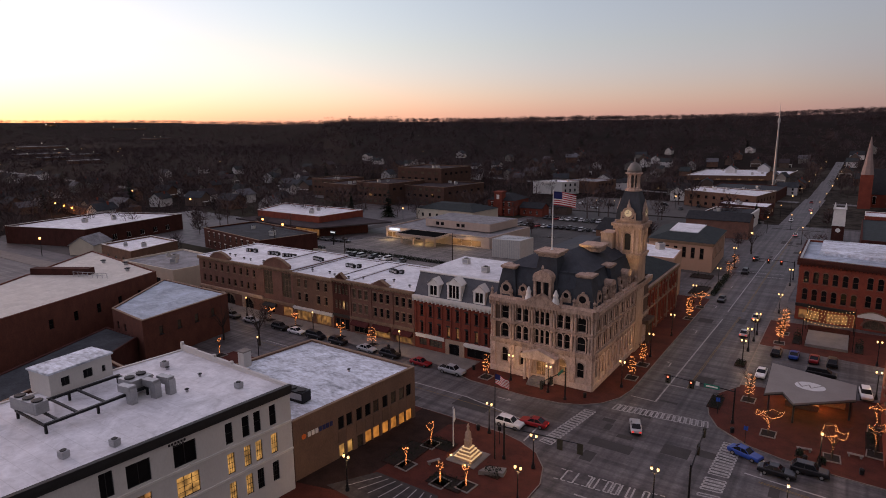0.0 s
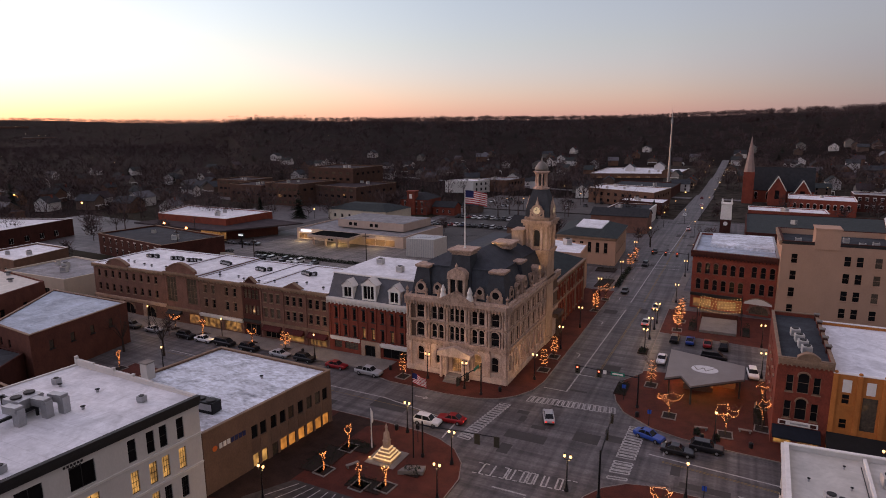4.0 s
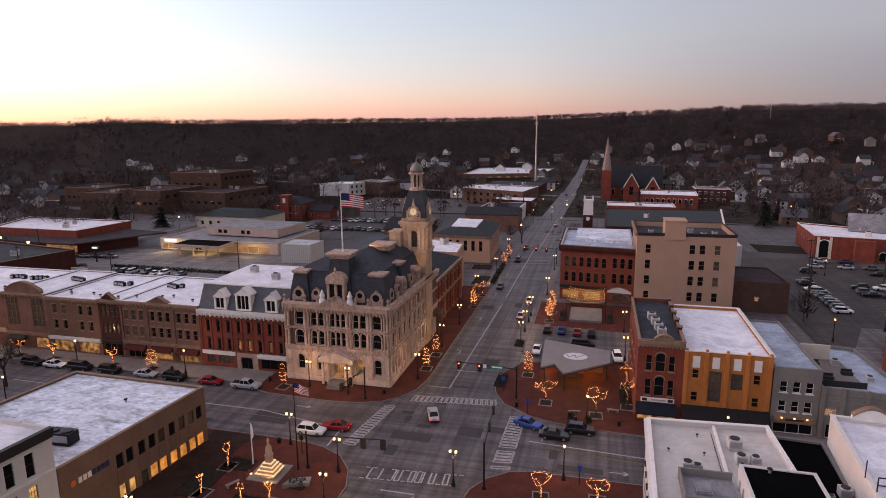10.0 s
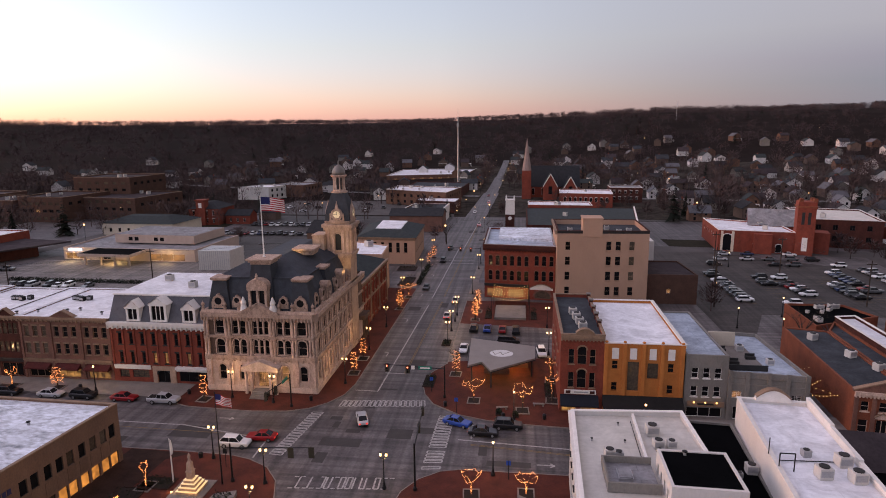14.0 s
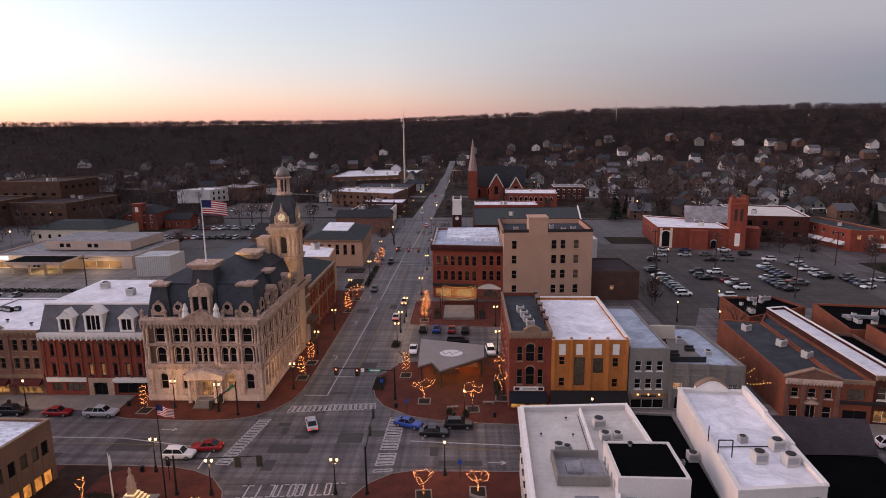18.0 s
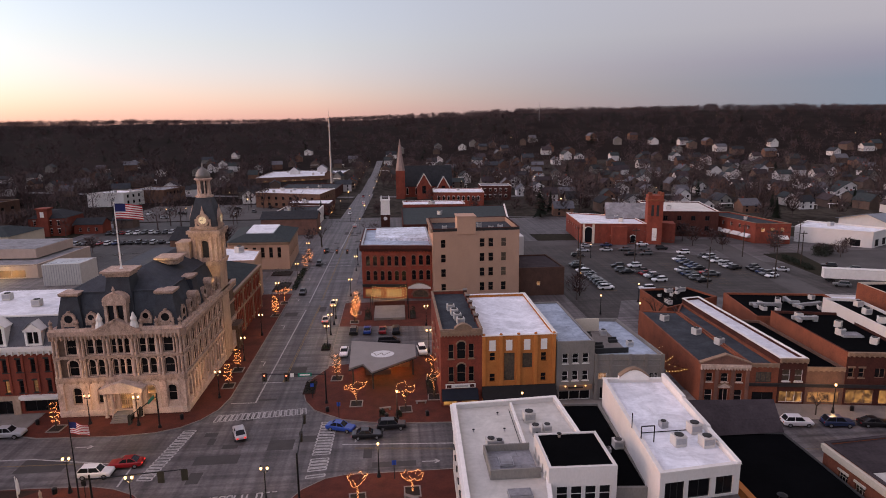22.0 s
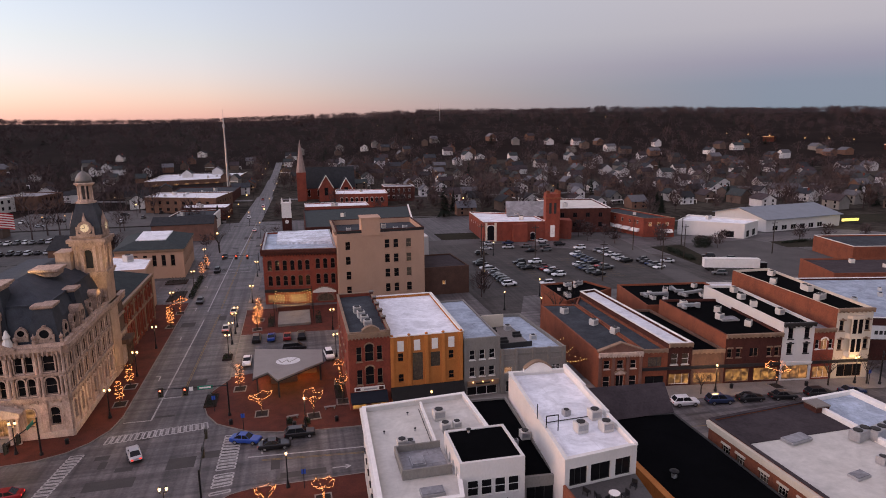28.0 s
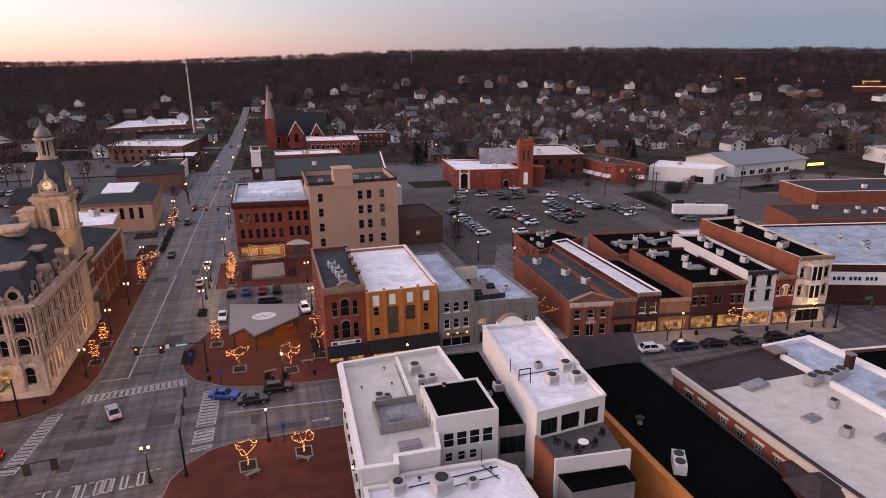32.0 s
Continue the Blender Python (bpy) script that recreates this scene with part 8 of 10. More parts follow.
for x, y in ((-6, 116), (-0.5, 115.5)):
    part("ceiling_lamp", MB().lathe(x, y, [(0.3, 3.45), (0.3, 3.55)], 10), BULB_WARM, pv)
    lp = bpy.data.lights.new("pavilion_light", "POINT")
    lp.energy, lp.color, lp.shadow_soft_size = 55, (1.0, 0.5, 0.16), 0.3
    lo = new("pavilion_light", lp)
    lo.location = (x, y, 3.2)
# outdoor stage with rows of bulbs
sg = root("stage", -2, 155, 0.15, "pale open-air stage floor under festoon bulbs", "stage")
part("floor", MB().box(-5.9, 149.4, 0.15, 2.0, 160.5, 0.75), CONCRETE, sg)
part("back_wall", MB().box(-6.1, 160.6, 0.15, 2.2, 160.9, 1.8), BRICK_DARK, sg)
for x in (-6.6, 2.8):
    for y in (150.2, 163):
        part("post", MB().lathe(x, y, [(0.09, 0.15), (0.07, 6.4)], 6), METAL_DARK, sg)
for r0 in range(6):
    y = 150.5 + 2.4 * r0
    wire = MB()
    P = lambda s: (-6.6 + 9.4 * s, y, 5.9 - 3.2 * s * (1 - s))
    for k in range(14):
        wire.tube(P(k / 14), P((k + 1) / 14), 0.015, 3)
        x, yy, z = P((k + 0.25 + 0.13 * (r0 * 5 % 4)) / 14)
        part("bulb", MB().ball(x, yy, z - 0.1, 0.085, 6, 4), BULB_WARM, sg)
    part("wire", wire, METAL_DARK, sg)
lp = bpy.data.lights.new("festoon_light", "POINT")
lp.energy, lp.color, lp.shadow_soft_size = 28, (1.0, 0.55, 0.2), 2.0
lo = new("festoon_light", lp)
lo.location = (-2, 158, 4.6)
# festoon in the alley
al = root("festoon", 49, 104, 4, "warm festoon bulbs strung across the alley", "string lights")
for k, (a, b) in enumerate((((46.6, 99.5, 5.0), (52, 101.5, 4.2)), ((46.6, 102, 5.0), (52.2, 107, 4.6)), ((46.4, 107, 5.2), (52.3, 100.5, 4.4)), ((46.4, 110, 5), (52.6, 112, 4.8)))):
    bl2 = MB()
    for j in range(8):
        s = (j + 0.5) / 8
        p = [a[i] + (b[i] - a[i]) * s for i in range(3)]
        bl2.ball(p[0], p[1], p[2] - 1.2 * s * (1 - s), 0.075, 6, 4)
    part("bulb_row", bl2, BULB_WARM, al)
    part("wire", MB().tube(a, b, 0.012, 3), METAL_DARK, al)

# ---- monument plaza ----
mo = root("monument", -43.5, 70.6, 0.15, "small stepped stone monument lit with strips of light", "monument")
part("slab", MB().lathe(-43.5, 70.6, [(2.4, 0.15), (2.4, 0.25)], square=True), CONCRETE, mo)
for k in range(4):
    part("step", MB().lathe(-43.5, 70.6, [(1.5 - 0.27 * k, 0.25 + 0.42 * k), (1.5 - 0.27 * k, 0.25 + 0.42 * (k + 1) - 0.06)], square=True), SANDSTONE, mo)
    part("light_strip", MB().lathe(-43.5, 70.6, [(1.5 - 0.27 * k + 0.02, 0.25 + 0.42 * (k + 1) - 0.06), (1.5 - 0.27 * k + 0.02, 0.25 + 0.42 * (k + 1))], square=True), glow("strip_light", (1.0, 0.58, 0.18), 0.7), mo)
part("shaft", MB().lathe(-43.5, 70.6, [(0.42, 1.93), (0.42, 2.9), (0.5, 3.0), (0.36, 3.2), (0.3, 4.2), (0.12, 4.5)], square=True), SANDSTONE, mo)
part("figure_base", MB().lathe(-43.5, 70.6, [(0.2, 4.5), (0.16, 4.8), (0.22, 5.1), (0.1, 5.4), (0.04, 5.6)], 8), SANDSTONE, mo)
for x, y, h, lab in ((-40.0, 72.3, 13.5, "thin dark flagpole with a small drooping flag"), (-47.0, 72.0, 6.5, "white flagpole with a furled white flag")):
    f2 = root("flagpole", x, y, 0.15, lab, "flagpole", "flagpoles")
    part("pole", MB().lathe(x, y, [(0.12, 0.15), (0.05, h), (0.09, h + 0.1), (0.02, h + 0.25)], 8), METAL_DARK if h > 10 else WHITE_TRIM, f2)
    if h > 10:
        flag_cloth(0, 0, h - 0.1, 1.5, 2.2, pose(x, y, 0, 0, 0, -4), f2, 0.5)
    else:
        part("flag", MB().lathe(x + 0.18, y, [(0.05, h - 2.2), (0.22, h - 1.8), (0.16, h - 0.6), (0.04, h)], 6), WHITE_TRIM, f2)
for x, y in ((-42.6, 68.2), (-45.9, 69.6)):
    sp = root("ground_spot", x, y, 0.15, "small bright spotlight at the foot of a monument", "spotlight", "ground spots")
    part("lens", MB().lathe(x, y, [(0.14, 0.15), (0.16, 0.28), (0.1, 0.34)], 8), BULB_WARM, sp)
    lp = bpy.data.lights.new("ground_spot_light", "POINT")
    lp.energy, lp.color, lp.shadow_soft_size = 4, (1.0, 0.6, 0.2), 0.15
    new("ground_spot_light", lp).location = (x, y, 0.6)
EVERGREEN = material("evergreen", (0.022, 0.03, 0.018), (0.012, 0.016, 0.011), 0.95, 2, 9, 0.4)


def shrub(x, y, z, w, d, h, seed):
    rnd = random.Random(seed)
    mb = MB()
    for k in range(240):
        px_, py_, pz_ = rnd.uniform(-w / 2, w / 2), rnd.uniform(-d / 2, d / 2), rnd.uniform(0.05, h) * (0.7 + 0.3 * rnd.random())
        a, s = rnd.uniform(0, 6.28), rnd.uniform(0.12, 0.28)
        mb.face((x + px_, y + py_, z + pz_), (x + px_ + s * math.cos(a), y + py_ + s * math.sin(a), z + pz_ + rnd.uniform(-0.05, 0.2)), (x + px_ - s * math.sin(a) * 0.6, y + py_ + s * math.cos(a) * 0.6, z + pz_ + rnd.uniform(0.05, 0.25)))
    lone("shrub", mb, EVERGREEN, "low dark evergreen shrub in a planting bed", "shrub", group="shrubs")


for n, (x, y, w, d, h) in enumerate(((-51.6, 66.5, 3.6, 7, 0.9), (-49, 71.5, 4.2, 2.4, 0.8), (-42.5, 63.4, 5, 2.4, 1.0), (-38.3, 68.6, 2.2, 1.4, 1.0), (-16.6, 109.5, 1.8, 5, 0.7), (-15.9, 131, 1.6, 3, 0.6), (-3, 97.2, 0.8, 0.8, 0.9), (-0.2, 96.6, 0.8, 0.8, 0.9), (-35, 186, 4, 10, 1.4), (-38, 204, 6, 5, 1.6), (5.9, 107.5, 1.4, 6, 1.2), (-7.6, 153, 1.2, 6, 2.0), (4, 153, 1.2, 6, 2.0))):
    bed(x, y, w, d, edge=PAVER_DARK)
    shrub(x, y, 0.2, w, d, h, 40 + n)
pl = root("planter", -38.2, 68.9, 0.15, "low stone planter ring at the flagpole", "planter")
part("wall", MB().prism([(-39.9, 67.4), (-36.6, 68.7), (-36.9, 70.2), (-39.5, 69.2)], 0.15, 0.75), CONCRETE, pl)
for n, (x, y, rz) in enumerate(((-5.2, 71.2, 25), (1.2, 72.6, -30), (-46.8, 66.5, 60), (-2.5, 99, 10), (3.8, 101, 0))):
    t = root("bench", x, y, 0.15, "pale concrete bench beside a planting bed", "bench", "benches")
    m = pose(x, y, 0.15, 0, 0, rz)
    part("seat", MB().box(-1.0, -0.25, 0.4, 1.0, 0.25, 0.5, m), CONCRETE, t)
    for a in (-0.75, 0.75):
        part("leg", MB().box(a - 0.12, -0.2, 0, a + 0.12, 0.2, 0.4, m), CONCRETE, t)
for n, (x, y) in enumerate(((-12.4, 99.4), (-36.6, 99.2), (-60, 99.6), (-82, 99.8), (-2.2, 96), (-46.5, 78.6), (4.6, 96.2), (76, 90.6), (90, 88))):
    t = root("litter_bin", x, y, 0.15, "dark round litter bin on the pavement", "bin", "litter bins")
    part("drum", MB().lathe(x, y, [(0.3, 0.15), (0.33, 0.9)], 10), METAL_DARK, t)
    part("lid", MB().lathe(x, y, [(0.36, 0.9), (0.2, 1.05), (0.1, 1.08)], 10), METAL_DARK, t)
# floods on the courthouse tower and front
for loc, tgt, e, w in (((-33.2, 118.0, 16.5), (-38.0, 128.0, 24.0), 210, 50), ((-46.4, 110.5, 25.5), (-39.5, 127.5, 27), 170, 60), ((-46.4, 98.2, 5.0), (-46.4, 102, 3), 4, 110)):
    lp = bpy.data.lights.new("flood_light", "SPOT")
    lp.energy, lp.color, lp.spot_size, lp.spot_blend, lp.shadow_soft_size = e, (1.0, 0.62, 0.25), radians(w), 0.6, 0.3
    lo = new("flood_light", lp)
    lo.matrix_basis = look(loc, tgt)


# ---- vehicles ----
TYRE = material("tyre", (0.018, 0.018, 0.018), (0.012, 0.012, 0.012), 0.9, 4, 20, 0.1)
RIM = material("wheel_rim", (0.35, 0.35, 0.36), (0.25, 0.25, 0.26), 0.35, 4, 20, 0, 0.7)
CAR_GLASS = material("car_glass", (0.015, 0.017, 0.02), (0.01, 0.011, 0.013), 0.05, 2, 9, 0, vary=0.0)
PAINTS = {}


def paint(c):
    if c not in PAINTS:
        m = material("car_paint", c, tuple(0.88 * v for v in c), 0.28, 1.0, 6, 0, 0.15, vary=0.03)
        m.node_tree.nodes["Principled BSDF"].inputs["Coat Weight"].default_value = 0.5
        PAINTS[c] = m
    return PAINTS[c]


SHAPES = {
    "sedan": dict(L=4.75, W=1.82, stations=[(-2.37, 0.42, 0.66), (-2.2, 0.3, 0.82), (-1.3, 0.25, 0.9), (1.35, 0.25, 0.95), (2.1, 0.3, 0.98), (2.37, 0.42, 0.9)], cabin=[(-0.95, 0.9), (-0.25, 1.42), (0.95, 1.45), (1.75, 0.96)], wheel=0.33),
    "suv": dict(L=4.7, W=1.9, stations=[(-2.35, 0.5, 0.8), (-2.2, 0.38, 0.98), (-1.2, 0.32, 1.06), (1.6, 0.32, 1.08), (2.25, 0.38, 1.08), (2.35, 0.5, 1.0)], cabin=[(-1.05, 1.05), (-0.45, 1.68), (1.7, 1.7), (2.2, 1.08)], wheel=0.37),
    "van": dict(L=5.1, W=1.95, stations=[(-2.55, 0.5, 0.85), (-2.35, 0.36, 1.0), (-1.6, 0.3, 1.12), (2.0, 0.3, 1.15), (2.45, 0.36, 1.15), (2.55, 0.5, 1.05)], cabin=[(-1.75, 1.1), (-0.9, 1.75), (2.2, 1.78), (2.45, 1.15)], wheel=0.35),
    "pickup": dict(L=5.7, W=1.95, stations=[(-2.85, 0.55, 0.9), (-2.65, 0.42, 1.08), (-1.5, 0.38, 1.14), (0.9, 0.38, 1.14), (2.7, 0.42, 1.14), (2.85, 0.55, 1.1)], cabin=[(-1.35, 1.12), (-0.7, 1.75), (0.75, 1.78), (0.98, 1.12)], wheel=0.4),
}


def car_proto(kind, color, words, plain=False, lit=False):
    s = SHAPES[kind]
    t = new("pickup_truck" if kind == "pickup" else ("van" if kind == "van" else "car"))
    tagged(t, words, "pickup truck" if kind == "pickup" else ("van" if kind == "van" else "car"), "vehicles")
    hw, st = s["W"] / 2, s["stations"]
    b = MB()
    rings = []
    for k, (y, z0, z1) in enumerate(st):
        e = hw * (0.86 if k in (0, len(st) - 1) else (0.96 if k in (1, len(st) - 2) else 1.0))
        mid = (z0 + z1) / 2
        rings.append([(-e * 0.92, y, z0), (e * 0.92, y, z0), (e, y, mid), (e * 0.97, y, z1 - 0.1), (e * 0.86, y, z1), (-e * 0.86, y, z1), (-e * 0.97, y, z1 - 0.1), (-e, y, mid)])
    i = len(b.v)
    for r in rings:
        b.v.extend(r)
    n = 8
    for q in range(len(rings) - 1):
        for k in range(n):
            j = (k + 1) % n
            b.f.append((i + q * n + k, i + (q + 1) * n + k, i + (q + 1) * n + j, i + q * n + j)[::-1])
    b.f.append(tuple(i + k for k in range(n)))
    b.f.append(tuple(i + (len(rings) - 1) * n + n - 1 - k for k in range(n)))
    body = part("body", b, paint(color), t)
    c = s["cabin"]
    g, lo, up = MB(), hw * 0.84, hw * 0.68
    A = [(-lo, c[0][0], c[0][1] - 0.02), (lo, c[0][0], c[0][1] - 0.02), (lo, c[3][0], c[3][1] - 0.02), (-lo, c[3][0], c[3][1] - 0.02)]
    Bq = [(-up, c[1][0], c[1][1]), (up, c[1][0], c[1][1]), (up, c[2][0], c[2][1]), (-up, c[2][0], c[2][1])]
    for k in range(4):
        j = (k + 1) % 4
        g.face(A[k], A[j], Bq[j], Bq[k])
    part("window_glass", g, CAR_GLASS, t)
    r = MB()
    R2 = [(p[0] * 1.02, p[1], p[2] + 0.05) for p in Bq]
    R2 = [(p[0] * 0.9, p[1] * 0.95 + 0.02, p[2]) for p in R2]
    r.face(*R2)
    for k in range(4):
        j = (k + 1) % 4
        r.face((Bq[k][0] * 1.03, Bq[k][1], Bq[k][2] - 0.01), (Bq[j][0] * 1.03, Bq[j][1], Bq[j][2] - 0.01), R2[j], R2[k])
    part("roof", r, paint(color), t)
    pils = []
    for k in range(4):
        pils.append(MB().tube((A[k][0] * 1.005, A[k][1], A[k][2]), (Bq[k][0] * 1.02, Bq[k][1], Bq[k][2]), 0.05, 4))
    ym = (c[1][0] + c[2][0]) / 2
    for sx in (-1, 1):
        pils.append(MB().tube((sx * lo * 1.005, ym, c[0][1]), (sx * up * 1.02, ym, c[1][1]), 0.05, 4))
    if not plain:
        for pil in pils:
            part("pillar", pil, paint(color), t)
    if kind == "pickup":
        part("load_bed", MB().box(-hw * 0.76, 1.05, 1.142, hw * 0.76, 2.7, 1.155), TYRE, t)
    wr = s["wheel"]
    for sx in (-1, 1):
        for y in (-s["L"] * 0.31, s["L"] * 0.3):
            w = MB().tube((sx * (hw - 0.2), y, wr), (sx * (hw + 0.02), y, wr), wr, 12)
            wo = part("wheel", w, TYRE, t)
            if plain:
                continue
            ri = part("rim", MB().tube((sx * (hw + 0.02), y, wr), (sx * (hw + 0.035), y, wr), wr * 0.62, 10), RIM, wo)
        if plain:
            continue
        y0, y1 = st[0], st[-1]
        part("headlight", MB().box(sx * hw * 0.5 - 0.2, y0[0] + 0.01, y0[2] - 0.2, sx * hw * 0.5 + 0.2, y0[0] + 0.12, y0[2] - 0.06), HEAD_LIGHT if lit else RIM, t)
        part("tail_light", MB().box(sx * hw * 0.62 - 0.14, y1[0] - 0.12, y1[2] - 0.28, sx * hw * 0.62 + 0.14, y1[0] + 0.015, y1[2] - 0.08), TAIL_LIGHT if lit else material("tail_lens", (0.3, 0.01, 0.01)) if "tail_lens" not in bpy.data.materials else bpy.data.materials["tail_lens"], t)
    if not plain:
        part("bumper", MB().box(-hw * 0.8, st[0][0] - 0.04, 0.36, hw * 0.8, st[0][0] + 0.1, 0.55), TYRE, t)
        part("bumper", MB().box(-hw * 0.8, st[-1][0] - 0.1, 0.36, hw * 0.8, st[-1][0] + 0.04, 0.55), TYRE, t)
    return t


BLACK, WHITE, SILVER, RED, BLUE, GREYC, NAVYC, TANC = (0.012, 0.012, 0.014), (0.75, 0.75, 0.76), (0.42, 0.43, 0.45), (0.26, 0.012, 0.016), (0.02, 0.06, 0.3), (0.11, 0.115, 0.12), (0.02, 0.035, 0.09), (0.3, 0.25, 0.2)
NAMES = {BLACK: "black", WHITE: "white", SILVER: "silver", RED: "dark red", BLUE: "bright blue", GREYC: "grey", NAVYC: "dark blue", TANC: "tan"}
PROTO = {}


def car(kind, color, x, y, rz, where="parked on asphalt", z=0.01):
    """rz 0 looks towards -y."""
    plain = "car park" in where or "side" in where
    lit = "open" in where
    key = (kind, color, plain, lit)
    if key not in PROTO:
        PROTO[key] = car_proto(kind, color, "%s %s" % (NAMES[color], kind), plain, lit)
        ob = PROTO[key]
        ob.matrix_basis = pose(x, y, z, 0, 0, rz)
    else:
        ob = copy_thing(PROTO[key], pose(x, y, z, 0, 0, rz))
    word = {"suv": "sport utility car", "van": "minivan", "sedan": "saloon car", "pickup": "pickup truck"}[kind]
    tagged(ob, "%s %s %s" % (NAMES[color], word, where))
    return ob


for k, c, x, y, rz in (("pickup", SILVER, -62.8, 95.9, 90), ("sedan", RED, -70.6, 96.2, 90), ("suv", BLACK, -78.8, 96.4, 90), ("sedan", SILVER, -85.3, 96.4, 90), ("suv", BLACK, -93.9, 96.4, 90), ("van", BLACK, -101, 96.4, 90),
                       ("sedan", WHITE, -107.3, 96.4, 90), ("suv", BLACK, -113, 96.4, 90), ("sedan", SILVER, -123.6, 96.4, 90), ("suv", GREYC, -131, 96.4, 90), ("suv", WHITE, 63.8, 87.0, 82), ("suv", NAVYC, 70.1, 86.2, 82), ("sedan", BLACK, 75.9, 85.6, 82),
                       ("sedan", BLACK, 82, 84.9, 82), ("suv", BLACK, 88.8, 84.1, 82), ("sedan", NAVYC, 95.4, 83.4, 82)):
    car(k, c, x, y, rz, "parked at the kerb")
for k, c, x, y, rz in (("suv", WHITE, -43.0, 82.6, 90), ("sedan", RED, -39.8, 85.0, -88), ("sedan", BLACK, -5.2, 90.0, 90), ("suv", BLACK, -1.4, 92.6, 90), ("sedan", BLUE, -9.6, 92.9, 70), ("sedan", SILVER, -25.5, 92.5, 200),
                       ("suv", BLACK, -21.2, 63.5, 180), ("sedan", SILVER, -17.4, 165, 180), ("sedan", BLACK, -27.6, 178, 0), ("suv", BLACK, -27.2, 216, 0), ("sedan", BLACK, -27, 240, 0),
                       ("sedan", SILVER, -18.0, 150.5, 180), ("sedan", WHITE, -19.6, 300, 180), ("sedan", WHITE, -25.0, 345, 0), ("suv", WHITE, -19.5, 392, 180), ("sedan", RED, -21.5, 430, 0)):
    car(k, c, x, y, rz, "on the open street")
for k, c, x, y, rz in (("suv", BLACK, -10.4, 140.4, 180), ("sedan", BLUE, -7.2, 140.6, 180), ("sedan", RED, -3.6, 140.2, 180), ("suv", BLACK, -0.4, 139.8, 180), ("suv", WHITE, 5.1, 125.6, 5), ("sedan", WHITE, -11.6, 126.5, 0), ("van", BLACK, -2, 132, 90)):
    car(k, c, x, y, rz, "parked beside the plaza", 0.17)
rnd = random.Random(5)
KINDS = [("sedan", BLACK), ("suv", BLACK), ("sedan", GREYC), ("suv", GREYC), ("sedan", NAVYC), ("suv", BLACK), ("sedan", WHITE), ("pickup", GREYC), ("suv", NAVYC), ("sedan", BLACK), ("van", SILVER), ("suv", WHITE), ("sedan", RED), ("sedan", SILVER)]
# columns of cars that stand across the view, and two loose rows at the back
for x, ya, yb, full in ((62, 172, 205, 0.88), (73.4, 164, 170, 0.8), (75, 188, 201, 0.4), (81, 179, 199, 0.55), (94, 177, 198, 0.85), (100.3, 184, 207, 0.75), (112.5, 186, 213, 0.7), (118.3, 180, 193, 0.8)):
    y = ya
    while y < yb:
        if rnd.random() < full:
            k, c = rnd.choice(KINDS)
            car(k, c, x + rnd.uniform(-0.4, 0.4), y, rnd.choice((92, 272)) + rnd.uniform(-3, 3) + (14 if x > 105 else 0), "parked in the car park", 0.04)
        y += 2.85
for y, xs in ((227, (72, 81, 88.4, 96.2, 103)), (218, (67, 87, 93.2, 107.5)), (236, (76, 84, 99))):
    for x in xs:
        k, c = rnd.choice(KINDS)
        car(k, c, x, y, rnd.choice((84, 264)) + rnd.uniform(-4, 4), "parked in the car park", 0.04)
for n, x in enumerate((-158, -154.8, -151.6, -146, -142.7, -139.5, -133)):
    k, c = KINDS[(n * 5) % len(KINDS)]
    car(k, c, x, 170.5, rnd.choice((0, 180)), "parked in the bank car park", 0.18)
for n in range(34):
    k, c = rnd.choice(KINDS)
    car(k, c, -135 + 3.2 * (n % 17) + rnd.uniform(-0.3, 0.3) + (2 if n > 16 else 0), 268 + (26 if n > 16 else 0) + rnd.uniform(-0.5, 0.5), rnd.choice((0, 180)), "parked in the rear car park", 0.04)
for n in range(26):
    k, c = rnd.choice(KINDS)
    car(k, c, rnd.uniform(120, 150), 150 + 4.2 * n if n < 6 else 176 + 2.9 * (n - 6), rnd.choice((60, 240)), "parked at the roadside", 0.02) if n < 12 else car(k, c, -250 + 5.5 * (n - 12), 190 + rnd.uniform(-1, 1), 90, "parked along a side street", 0.02)
tl = root("box_trailer", 139.5, 170.5, 0.02, "long white box trailer parked behind the shops", "trailer")
tm = pose(139.5, 170.5, 0.02, 0, 0, -20)
part("box", MB().box(-9.5, -1.3, 1.2, 8.0, 1.3, 4.1, tm), WHITE_TRIM, tl)
part("top", MB().box(-9.6, -1.35, 4.1, 8.1, 1.35, 4.2, tm), WHITE_TRIM, tl)
part("cab", MB().box(8.3, -1.2, 0.6, 10.3, 1.2, 3.0, tm), paint(BLACK), tl)
for x in (-8, -6.8, 6.5, 9.3):
    for s2 in (-1.15, 1.15):
        a, b2 = tm @ Vector((x, s2 - 0.15, 0.5)), tm @ Vector((x, s2 + 0.15, 0.5))
        part("wheel", MB().tube(a, b2, 0.5, 10), TYRE, tl)
for n in range(12):
    k, c = rnd.choice(KINDS)
    car(k, c, -146 + 6.4 * n + rnd.uniform(-1.5, 1.5), 346 + 16 * (n % 3) + rnd.uniform(-2, 2), rnd.choice((0, 90, 180)), "parked in the rear car park", 0.06)


